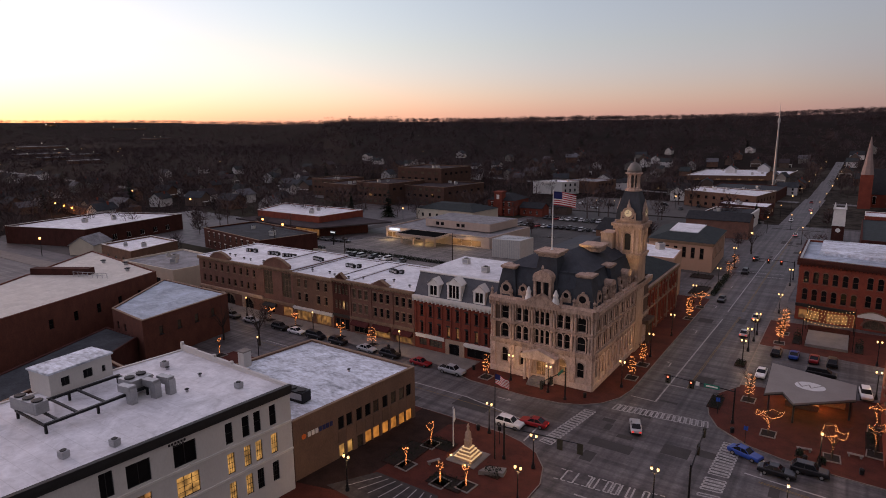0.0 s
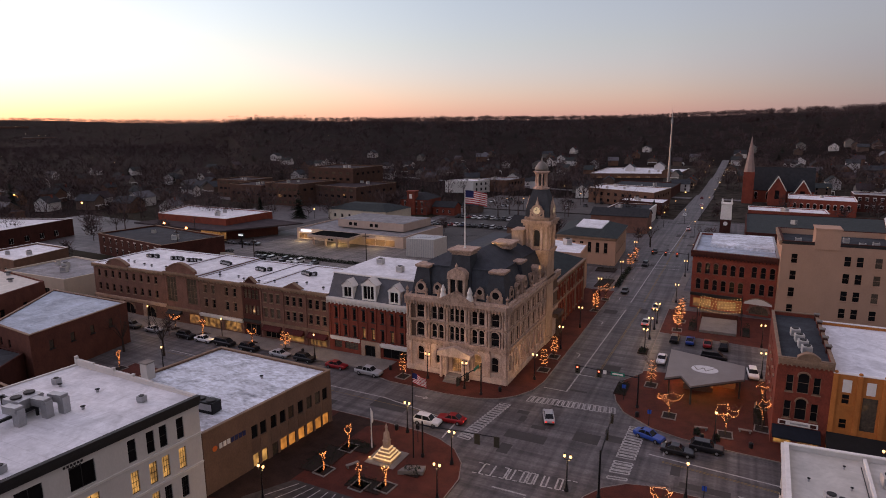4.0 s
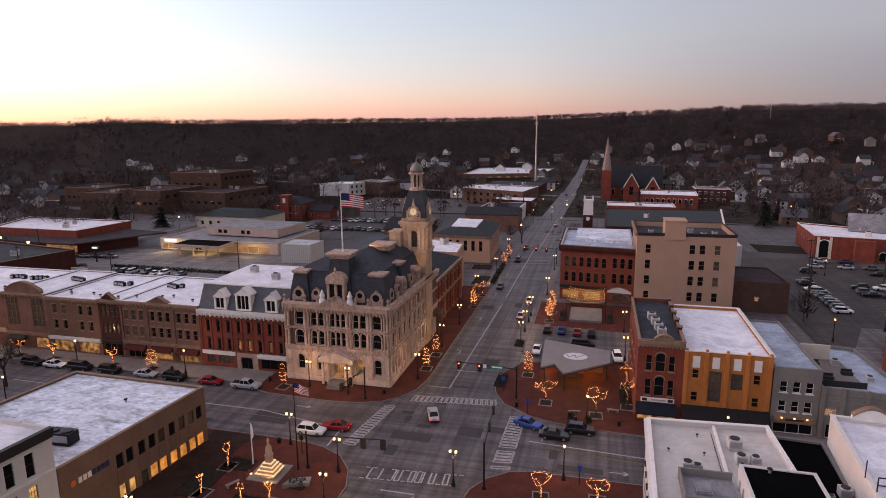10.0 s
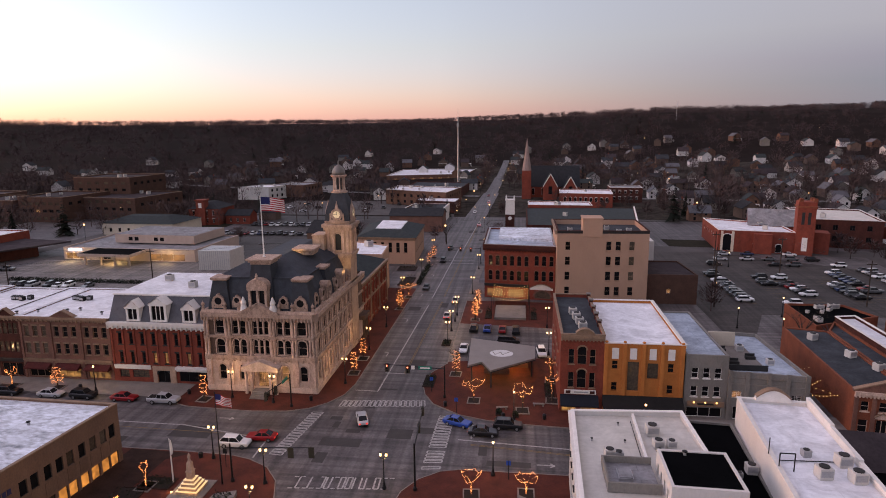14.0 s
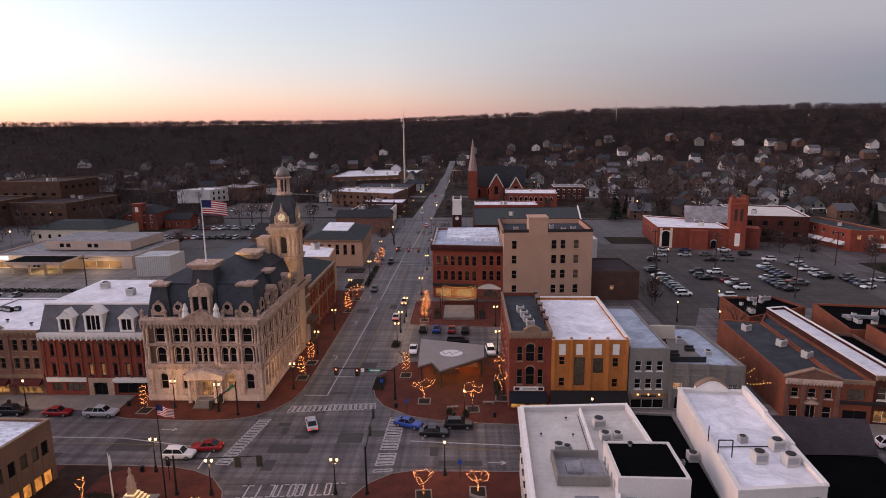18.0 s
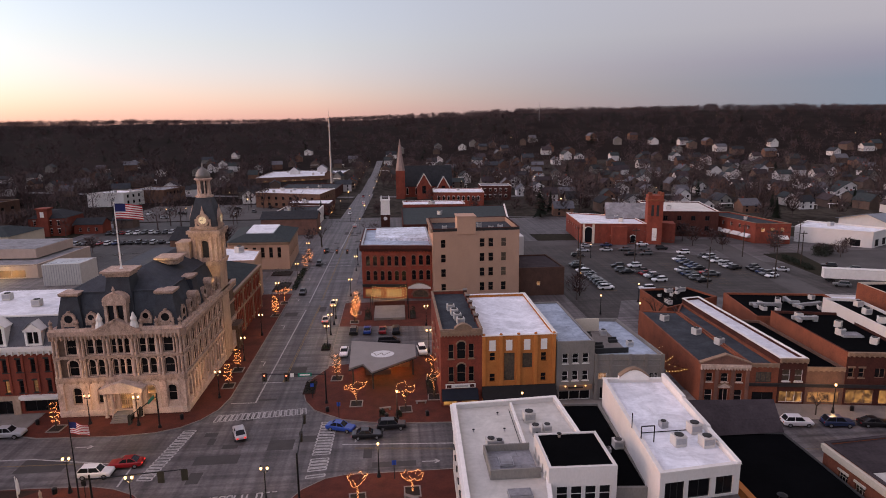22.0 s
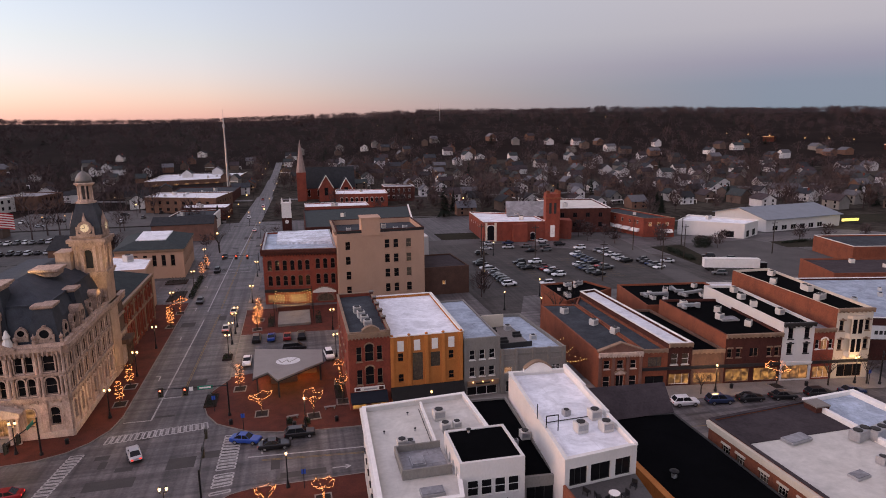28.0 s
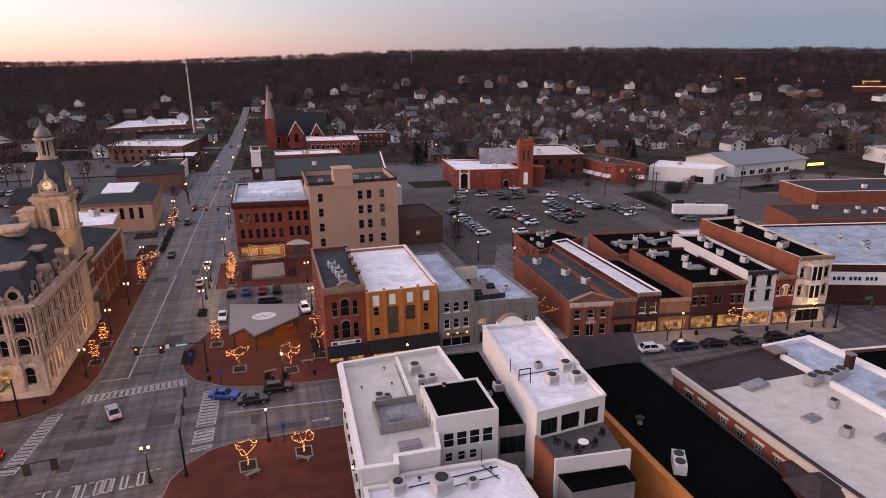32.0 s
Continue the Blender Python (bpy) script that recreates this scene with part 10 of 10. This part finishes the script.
part("tower_top", MB().prism(inset([(101.5, 238.2), (107.2, 236.6), (108.6, 242.4), (102.9, 244)], -0.3), 17.6, 18.3).lathe(102.5, 239, [(0.7, 19.8), (0.6, 21)], square=True).lathe(107, 238, [(0.7, 19.8), (0.6, 21)], square=True).lathe(107.8, 242, [(0.7, 19.8), (0.6, 21)], square=True), BRICK_CLAY, t)
part("tower_window", MB().box(2.1, -0.1, 1.6, 3.9, 0.02, 6.6, wall_pose((101.5, 238.2), (107.2, 236.6), 0, 0)), WHITE_TRIM, t)
part("tower_louvre", MB().box(1.4, -0.08, 11.5, 2.4, 0.02, 16, wall_pose((101.5, 238.2), (107.2, 236.6), 0, 0)).box(3.4, -0.08, 11.5, 4.4, 0.02, 16, wall_pose((101.5, 238.2), (107.2, 236.6), 0, 0)), DARK_TRIM, t)
part("side_gable", MB().prism([(108.7, 242), (113.6, 238.5), (116, 246), (110, 248)], 0, 8), BRICK_RED, t)
gabled("church_nave", "church nave with a pale steep roof and brick gable", "church", 103.5, 263, 15, 20, 8.3, 5.4, 74, BRICK_RED, ROOF_GREY)
far_block("brick_school", "dark red brick hall behind the church", [(112, 256), (138, 250), (146, 284), (119, 292)], 11.0, BRICK_DARK, ROOF_CREAM, {0: row(4, 2, 25, 7, 1.8, 2.0, "mull") + row(4, 2, 25, 2.6, 1.8, 2.0, "mull")}, 0.5, WHITE_TRIM, DARK_TRIM, 1)
t = far_block("awning_shops", "brick corner shops with pale striped awnings", [(139, 268), (145, 234), (158, 231), (152, 268)], 8.2, BRICK_RED, ROOF_DARK, {0: row(6, 3, 33, 5.2, 1.3, 1.6, "sash"), 1: row(3, 1, 12, 4.8, 1.3, 1.6, "sash", LIT_SOFT)}, 0.5, TAN_TRIM, WHITE_TRIM, 1)
for k in range(5):
    awning(t, (139, 268), (145, 234), 5 + 5.6 * k, 9.6 + 5.6 * k, 3.4, 1.1, 1.8, WHITE_TRIM)
awning(t, (145, 234), (158, 231), 7, 12.4, 3.4, 1.1, 1.8, WHITE_TRIM)
t = far_block("white_garage", "white stepped-parapet garage by the street", [(163, 236), (183, 218.5), (196, 226), (178, 250)], 6.2, WHITE_RENDER, ROOF_WHITE, {0: [(21, 0.3, 3.4, 2.6, "mull", GLASS)], 1: [(4, 0.3, 3.4, 2.8, "mull3", GLASS), (10.5, 0.3, 3.4, 2.8, "mull3", GLASS)]}, 0.5, WHITE_TRIM, DARK_TRIM, 1)
lb = gabled("supermarket", "long low store with grey pitched roof and lit yellow fascia", "store", 224, 247, 30, 46, 5.6, 3.6, 97, WHITE_RENDER, SHED_METAL, {3: row(6, 3, 36, 0.4, 3.2, 2.2, "mull")}, over=1.0)
part("lit_fascia", MB().box(241, 226.2, 3.6, 250, 226.6, 4.8), glow("yellow_fascia", (1.0, 0.72, 0.03), 1.6), lb)
far_block("white_store", "small white store with a flat roof", [(300, 232), (330, 226), (334, 246), (304, 252)], 7, WHITE_RENDER, ROOF_GREY, {}, 0.4, None, None, 1)
far_block("brick_shed", "long clay brick shed with dark roof", [(185, 168), (260, 150), (266, 172), (190, 190)], 6.0, BRICK_CLAY, ROOF_DARK, {}, 0.5, WHITE_TRIM, None, 2)
far_block("brick_shed", "clay brick store with a pale roof", [(168, 112), (230, 98), (240, 124), (176, 138)], 7.5, BRICK_CLAY, ROOF_GREY, {}, 0.5, WHITE_TRIM, None, 3)
far_block("white_tank_store", "low white store beside the depot", [(265, 190), (300, 182), (306, 205), (270, 212)], 5.0, WHITE_RENDER, ROOF_WHITE, {}, 0.4, None, None, 1)
# radio mast
t = root("radio_mast", -51.4, 517, 0, "slim pale lattice radio mast", "mast")
part("mast", MB().lathe(-51.4, 517, [(1.0, 0), (0.55, 40), (0.35, 56)], 4), METAL_GREY, t)
part("antenna", MB().lathe(-51.4, 517, [(0.9, 48), (0.9, 51)], 6).lathe(-51.4, 517, [(0.12, 56), (0.05, 62)], 5), METAL_GREY, t)
t = root("pole_mast", 232, 980, 0, "thin pole far off on the hill", "mast")
zz = ground_z(232, 980)
part("pole", MB().lathe(232, 980, [(0.5, zz), (0.2, zz + 26)], 5), METAL_GREY, t)
# utility poles with crossarms and wires
poles = [(-178, 152), (-141, 150), (-112, 172), (-82, 186), (-60, 200), (52, 166), (58, 186), (66, 214), (92, 170), (84, 206), (118, 178), (126, 210), (136, 192), (-200, 180), (150, 214), (172, 190)]
for n, (x, y) in enumerate(poles):
    t = root("utility_pole", x, y, 0, "weathered timber utility pole with a crossarm", "utility pole", "utility poles")
    part("pole", MB().lathe(x, y, [(0.2, -0.2), (0.13, 12.5)], 7), BARK, t)
    part("crossarm", MB().box(x - 1.3, y - 0.08, 11.4, x + 1.3, y + 0.08, 11.6), BARK, t)
    part("insulator", MB().lathe(x - 1.1, y, [(0.06, 11.6), (0.05, 11.85)], 5).lathe(x + 1.1, y, [(0.06, 11.6), (0.05, 11.85)], 5), METAL_GREY, t)
wires = root("overhead_wire", 58, 186, 11.8, "thin dark overhead wires between utility poles", "wire")
for a, b in ((0, 1), (1, 2), (2, 3), (3, 4), (5, 6), (6, 7), (8, 9), (10, 12), (11, 12), (13, 0)):
    (x0, y0), (x1, y1) = poles[a], poles[b]
    for o2 in (-1.1, 1.1):
        w = MB()
        P = lambda s: (x0 + (x1 - x0) * s + o2, y0 + (y1 - y0) * s, 11.8 - 3.0 * s * (1 - s))
        for k in range(8):
            w.tube(P(k / 8), P((k + 1) / 8), 0.02, 3)
        part("wire", w, METAL_DARK, wires)

# ---- houses on the slopes ----
rnd = random.Random(11)
OLD_WHITE = material("weathered_white_timber", (0.66, 0.63, 0.62), (0.45, 0.43, 0.42), 0.85, 0.3, 6, 0.1, streak=0.5)
BROWN_TIMBER = material("brown_timber", (0.15, 0.105, 0.085), (0.08, 0.058, 0.048), 0.9, 0.3, 6, 0.1, streak=0.5)
HOUSE_WALLS = [(OLD_WHITE, "weathered white timber"), (BROWN_TIMBER, "brown timber"), (OLD_WHITE, "weathered white timber"), (GREY_RENDER, "grey timber"), (BROWN_TIMBER, "brown timber"), (BRICK_BROWN, "brown brick")]
HOUSE_ROOFS = [SLATE, MANSARD_GREY, ROOF_PURPLE, ROOF_DARK, SLATE_GREEN]
SMALL_PANE = MB().box(-0.55, -0.04, 0, 0.55, 0.02, 1.5).mesh("window", GLASS)


def house_windows(ob, x, y, z, w, d, h, rz):
    """Plain dark windows on the street side of a small house."""
    for k in range(4):
        turn = radians(rz + 90 * k)
        nx, ny = math.sin(turn), -math.cos(turn)
        if nx * x + ny * y < -0.75 * math.hypot(x, y):
            out, wide = (d / 2, w) if k % 2 == 0 else (w / 2, d)
            for sx in (-0.26, 0.26):
                for v in (0.9, 3.3):
                    put("window", SMALL_PANE, pose(x + nx * out, y + ny * out, z, 0, 0, rz + 90 * k) @ pose(sx * wide, 0, v), ob)


spots = []
tries = 0
while len(spots) < 340 and tries < 20000:
    tries += 1
    az = radians(rnd.uniform(-52, 72))
    r = 320 + 480 * rnd.random() ** 1.5
    if tries % 2:
        az = radians(rnd.uniform(-52, -2))
        r = rnd.uniform(325, 660)
    if math.degrees(az) > 20:
        r = 330 + 420 * rnd.random() ** 1.3
    x, y = -r * math.sin(az), r * math.cos(az)
    if (-34 < x < -8 and y > 300) or (-130 < x < 80 and y < 470) or (-340 < x < -140 and y < 480 and r < 520) or (60 < x < 330 and y < 318 - 0.55 * max(x - 230, 0)):
        continue
    if any((x - a) ** 2 + (y - b) ** 2 < 17 ** 2 for a, b in spots):
        continue
    spots.append((x, y))
    (wm, wn2), rm = rnd.choice(HOUSE_WALLS), rnd.choice(HOUSE_ROOFS)
    w2, d2, h2, rz = 7.2 + rnd.uniform(-0.5, 2.2), rnd.uniform(8, 12), rnd.uniform(4.2, 5.8), rnd.choice((0, 90, 180, 5, 95, -8)) + rnd.uniform(-6, 6)
    ob = gabled("house", "%s house with a pitched roof among bare trees" % wn2, "house", x, y, w2, d2, h2, rnd.uniform(2.4, 3.6), rz, wm, rm,
                None, ground_z(x, y), 0.5, group="hillside houses", chim=rnd.random() < 0.3, porch=rnd.random() < 0.25)
    if r < 500 and x > -60:
        house_windows(ob, x, y, ground_z(x, y), w2, d2, h2, rz)
WEST = [(-369, 225), (-352, 240), (-335, 262), (-372, 292), (-392, 214), (-410, 254), (-346, 176), (-362, 196), (-440, 376), (-465, 350), (-300, 262), (-318, 240), (-288, 244), (-210, 543), (-166, 477), (-101, 440), (-248, 482), (-262, 643), (-177, 663), (-120, 470), (-140, 520), (-200, 470)]
for n, (x, y) in enumerate(WEST):
    spots.append((x, y))
    (wm, wn2), rm = HOUSE_WALLS[(n * 7) % 6], HOUSE_ROOFS[(n * 3) % 5]
    gabled("house", "%s town house with a pitched roof" % wn2, "house", x, y, 8.5 + n % 3, 11 + n % 4, 5.2 + 0.3 * (n % 3), 3.2, (20, 110, 10, 95)[n % 4], wm, rm, None, ground_z(x, y), 0.5, group="hillside houses", chim=n % 3 == 0, porch=n % 4 == 1)
# pinprick lamps of the far town
ROADSIDE = [(-23.4 + 0.022 * max(y - 329, 0) + (7.5 if k % 2 else -7.5), y) for k, y in enumerate(range(255, 640, 24))]
for n in range(56):
    az = radians(rnd.uniform(-50, 74))
    r = rnd.uniform(300, 1000)
    x, y = ROADSIDE[n] if n < len(ROADSIDE) else (-r * math.sin(az), r * math.cos(az))
    z = ground_z(x, y)
    t = root("distant_lamp", x, y, z, "distant street lamp on a thin pole", "street lamp", "distant lamps")
    part("pole", MB().lathe(x, y, [(0.1, z - 0.3), (0.07, z + 7)], 4), METAL_DARK, t)
    part("lamp_head", MB().ball(x, y, z + 7.2, 0.28 if n % 3 else 0.4, 6, 4), BULB_WARM if n % 3 else BULB, t)
# lit stores on the far hill
for x, y, w in ((625, 523, 34), (668, 560, 18), (560, 640, 12)):
    z = ground_z(x, y)
    t = root("hill_store", x, y, z, "low store with orange lights far off on the hill", "store", "hill stores")
    m = pose(x, y, z + 2.5, 0, 0, -50)
    part("wall", MB().box(-w / 2, -8, -6, w / 2, 8, 3, m), BRICK_DARK, t)
    part("roof", MB().box(-w / 2 - 0.5, -9, 3, w / 2 + 0.5, 8.5, 3.5, m), ROOF_PURPLE, t)
    part("light_strip", MB().box(-w / 2, -9.2, 2.3, w / 2, -9.0, 2.7, m), glow("orange_strip", (1.0, 0.3, 0.05), 1.4), t)
for k in range(9):
    x, y = 500 + 16 * k, 640 - 22 * k + 6 * (k % 3)
    z = ground_z(x, y)
    t = root("distant_lamp", x, y, z, "distant street lamp on a thin pole", "street lamp", "distant lamps")
    part("pole", MB().lathe(x, y, [(0.15, z - 0.5), (0.1, z + 11)], 4), METAL_DARK, t)
    part("lamp_head", MB().ball(x, y, z + 11.2, 0.5, 6, 4), BULB_WARM, t)
# valley stores and plant far in the west
VALLEY = [(-1300, 560, 90, 40, 6), (-1215, 590, 60, 40, 5), (-1120, 500, 45, 30, 5), (-3000, 1700, 150, 30, 9), (-3350, 1500, 40, 30, 16), (-2450, 1500, 110, 30, 7), (-960, 470, 40, 26, 5), (-1900, 820, 110, 50, 6)]
for x, y, w, d, h in VALLEY:
    z = ground_z(x, y)
    t = root("valley_store", x, y, z, "long pale roofed store far down the valley", "building", "valley stores")
    m = pose(x, y, z, 0, 0, math.degrees(math.atan2(y, x)) - 78)
    part("wall", MB().box(-w / 2, -d / 2, -2, w / 2, d / 2, h - 0.8, m), BRICK_BROWN, t)
    part("roof", MB().box(-w / 2 - 0.5, -d / 2 - 0.5, h - 0.8, w / 2 + 0.5, d / 2 + 0.5, h, m), ROOF_GREY, t)
for n in range(22):
    x, y, w, d, h = VALLEY[n % 8]
    x, y = x + rnd.uniform(-120, 120), y + rnd.uniform(-60, 60)
    z, k = ground_z(x, y), 0.00042 * math.hypot(x, y)
    t = root("distant_lamp", x, y, z, "distant street lamp on a thin pole", "street lamp", "distant lamps")
    part("pole", MB().lathe(x, y, [(0.15, z - 0.5), (0.1, z + 13)], 4), METAL_DARK, t)
    part("lamp_head", MB().ball(x, y, z + 13.2, k, 6, 4), HEAD_LIGHT if n % 3 else BULB_WARM, t)


# ---- woods: bare winter trees, each a bundle of upright twigs ----
HILL_WOOD = material("hill_twigs", (0.115, 0.084, 0.086), (0.022, 0.0165, 0.0175), 0.95, 0.02, 0.2, 0, spec=0.05)
WOOD = material("bare_twigs", (0.12, 0.086, 0.083), (0.028, 0.021, 0.021), 0.95, 0.035, 0.3, 0, spec=0.06)
PINE = material("pine_needles", (0.016, 0.021, 0.014), (0.009, 0.012, 0.009), 0.95, 0.05, 0.6, 0, spec=0.1)
rng = np.random.default_rng(4)


def blocked(x, y):
    if abs(x + 23.4 - 0.022 * max(y - 329, 0)) < (9 if y < 460 else 6) and 100 < y < 705:
        return True
    for a, b in spots:
        if abs(x - a) < 6.5 and -8 < y - b < 7:
            return True
    if abs(x - 600) < 110 and abs(y - 520) < 90 and rng.random() > 0.25:
        return True
    if math.hypot(x, y) < 320:
        return True
    if -345 < x < -195 and 290 < y < 370:
        return True
    if -205 < x < 80 and 320 < y < 480 and not (-130 < x < -100 and y > 420):
        return rng.random() > 0.04
    if x < -60 and math.hypot(x, y) < 430 and rng.random() > 0.4:
        return True
    if abs(y - 480 + 0.25 * (x + 28)) < 5 and -420 < x < -28:
        return True
    if -120 < x < -40 and 480 < y < 640:
        return True
    if 60 < x < 330 and y < 318 - 0.55 * max(x - 230, 0):
        return True
    return False


def woods(name, label, sites, mat, twigs, pine=False, thick=1.0):
    """All the trees at sites (x, y, z, height, radius) as one mesh of thin triangles and trunks."""
    n = len(sites)
    s = np.array(sites)
    k = twigs
    S = np.repeat(s, k, axis=0)
    N = n * k
    a = rng.uniform(0, 2 * np.pi, N)
    t = rng.uniform(0, 1, N)
    if pine:
        rad = S[:, 4] * (1 - t) * rng.uniform(0.7, 1.1, N)
        z0 = S[:, 2] + S[:, 3] * (0.08 + 0.9 * t)
        base = np.stack([S[:, 0], S[:, 1], z0], 1)
        tip = base + np.stack([rad * np.cos(a), rad * np.sin(a), -0.1 * S[:, 3] * (1 - t)], 1)
        wid = 0.10 * S[:, 3] * (1.1 - t)
    else:
        hgt = 0.25 + 0.62 * t
        prof = np.sin(np.pi * np.clip((hgt - 0.1) / 0.95, 0, 1)) ** 0.7
        r0 = S[:, 4] * prof * rng.uniform(0.1, 0.95, N)
        base = np.stack([S[:, 0] + r0 * np.cos(a), S[:, 1] + r0 * np.sin(a), S[:, 2] + S[:, 3] * hgt * 0.92], 1)
        ln = S[:, 3] * rng.uniform(0.09, 0.22, N)
        tip = base + np.stack([np.cos(a) * ln * 0.75, np.sin(a) * ln * 0.75, ln * rng.uniform(0.2, 1.0, N)], 1)
        wid = S[:, 3] * rng.uniform(0.010, 0.034, N) * thick
    b = a + np.pi / 2 + rng.uniform(-0.6, 0.6, N)
    off = np.stack([np.cos(b) * wid, np.sin(b) * wid, np.zeros(N)], 1)
    V = np.stack([base - off, base + off, tip], 1).reshape(-1, 3)
    F = np.arange(N * 3).reshape(-1, 3)
    # trunks, three-sided
    ang = np.array([0, 2.094, 4.189])
    tw = s[:, 3] * 0.022
    low = np.stack([s[:, None, 0] + tw[:, None] * np.cos(ang), s[:, None, 1] + tw[:, None] * np.sin(ang), np.repeat(s[:, None, 2] - 0.6, 3, 1)], 2)
    top = np.stack([s[:, 0], s[:, 1], s[:, 2] + s[:, 3] * 0.75], 1)
    o = len(V)
    TV = np.concatenate([low, top[:, None, :]], 1).reshape(-1, 3)
    i = o + 4 * np.arange(n)[:, None]
    TF = np.concatenate([i + [0, 1, 3], i + [1, 2, 3], i + [2, 0, 3]], 0)
    V, F = np.concatenate([V, TV]), np.concatenate([F, TF])
    me = bpy.data.meshes.new(name)
    me.vertices.add(len(V))
    me.vertices.foreach_set("co", V.astype(np.float32).ravel())
    me.loops.add(len(F) * 3)
    me.loops.foreach_set("vertex_index", F.astype(np.int32).ravel())
    me.polygons.add(len(F))
    me.polygons.foreach_set("loop_start", (3 * np.arange(len(F))).astype(np.int32))
    me.polygons.foreach_set("loop_total", np.full(len(F), 3, np.int32))
    me.materials.append(mat)
    me.update()
    me.validate()
    return tagged(new(name, me), label, "trees", kind="stuff")


near, mid, far, pines = [], [], [], []
while len(near) < 1250:
    az, r = math.radians(rng.uniform(-56, 78)), rng.uniform(300, 620)
    x, y = -r * math.sin(az), r * math.cos(az)
    if not blocked(x, y):
        h = rng.uniform(8, 15) if rng.random() < 0.6 else rng.uniform(15, 21)
        (near if rng.random() > 0.05 else pines).append((x, y, ground_z(x, y), h, h * rng.uniform(0.3, 0.45)))
while len(mid) < 7600:
    az, r = math.radians(rng.uniform(-56, 78)), (math.sqrt(rng.uniform(600 ** 2, 1700 ** 2)) if len(mid) % 3 else rng.uniform(1150, 1650))
    x, y = -r * math.sin(az), r * math.cos(az)
    if not blocked(x, y):
        h = rng.uniform(9, 13.5)
        (mid if rng.random() > 0.03 else pines).append((x, y, ground_z(x, y), h, h * rng.uniform(0.5, 0.8)))
while len(far) < 3600:
    az, r = math.radians(rng.uniform(38, 80)), math.sqrt(rng.uniform(1700 ** 2, 4400 ** 2))
    x, y = -r * math.sin(az), r * math.cos(az)
    h = rng.uniform(12, 20)
    far.append((x, y, ground_z(x, y), h, h * rng.uniform(0.8, 1.3)))
woods("town_trees", "leafless brown trees between the houses", near, WOOD, 190, thick=0.42)
woods("hill_woods", "leafless brown woods covering the hills", mid, HILL_WOOD, 90, thick=1.25)
woods("valley_woods", "distant bare woods across the valley", far, HILL_WOOD, 34, thick=2.0)
woods("pine_trees", "scattered dark conifers among bare trees", pines, PINE, 90, True)
few = []
for x, y, h in ((156, 211, 5), (154, 209, 4.5), (159, 209, 4.6), (200, 207, 8), (213, 206, 8), (119, 243, 9), (50, 162, 9), (142, 216, 8), (146, 222, 9), (231, 205, 7), (128, 236, 7), (250, 262, 12), (262, 280, 13), (275, 296, 14), (300, 250, 12), (310, 275, 13), (290, 225, 10), (180, 285, 11), (205, 300, 13), (225, 292, 12), (160, 290, 10), (-70, 262, 9), (-120, 250, 8), (-178, 300, 12), (-230, 190, 9), (-222, 140, 8), (-250, 170, 10), (-118, 96, 5), (118, 232, 9), (126, 224, 8), (160, 205, 7), (170, 215, 6), (64, 128, 8), (-9, 240, 7), (-9, 270, 7), (-9, 330, 9), (-8, 352, 9), (-36, 340, 8), (-36, 260, 7), (66, 330, 11), (78, 345, 10), (60, 355, 11), (90, 322, 10), (105, 330, 11), (118, 318, 9), (45, 340, 10), (85, 380, 12), (-280, 190, 10), (-300, 215, 11), (-270, 260, 10), (-310, 260, 11), (-290, 280, 10), (-330, 180, 11), (-240, 250, 9)):
    few.append((x, y, 0, h, h * 0.42))
woods("street_side_trees", "bare brown trees beside streets and car parks", few, WOOD, 260)
lawn = MB()
for q in ([(56, 318), (150, 322), (160, 372), (80, 392), (58, 364)], [(-30.5, 318), (-8, 318), (-8, 319), (-30.5, 319)]):
    lawn.prism(q, -0.2, 0.03)
lone("lawn", lawn, GRASS, "dull green-brown winter lawn with bare trees", "lawn", "structure")


def hedge(x0, y0, x1, y1, w, h, seed):
    """A clipped hedge: a ragged strip of small leaf triangles."""
    rnd2 = random.Random(seed)
    mb = MB()
    L = math.hypot(x1 - x0, y1 - y0)
    for k in range(int(L * w * 26)):
        s, o = rnd2.random(), rnd2.uniform(-w / 2, w / 2)
        x, y = x0 + (x1 - x0) * s - (y1 - y0) / L * o, y0 + (y1 - y0) * s + (x1 - x0) / L * o
        z, a, q = rnd2.uniform(0.0, h), rnd2.uniform(0, 6.28), rnd2.uniform(0.25, 0.5)
        mb.face((x, y, z), (x + q * math.cos(a), y + q * math.sin(a), z + rnd2.uniform(-0.1, 0.3)), (x - q * math.sin(a) * 0.7, y + q * math.cos(a) * 0.7, z + rnd2.uniform(0.1, 0.4)))
    lone("hedge", mb, EVERGREEN, "low dark clipped hedge beside a car park", "hedge", group="hedges")


for n, g in enumerate(((139, 206, 136.5, 187, 2.6, 1.4), (205.5, 206.6, 208.5, 195.4, 2.0, 1.0), (217, 204, 221, 196, 2.0, 1.0), (190, 205, 204, 207, 1.6, 0.9), (152, 206, 161, 213, 5.0, 3.6), (-30.8, 182, -31.2, 208, 1.4, 1.0), (-166, 177.5, -118, 176.5, 2.0, 1.0), (-182, 166, -176, 176, 2.0, 1.2))):
    hedge(*g, 70 + n)
conifer = [(194.9, 298, 0, 12, 3.4), (-39, 330, 0, 11, 3.0), (-245, 268, 0, 12, 3.2), (88, 340, 0, 13, 3.4), (330, 300, 0, 14, 3.6), (262, 330, 0, 13, 3.2)]
woods("garden_conifers", "tall dark conifers in the gardens", conifer, PINE, 420, True)
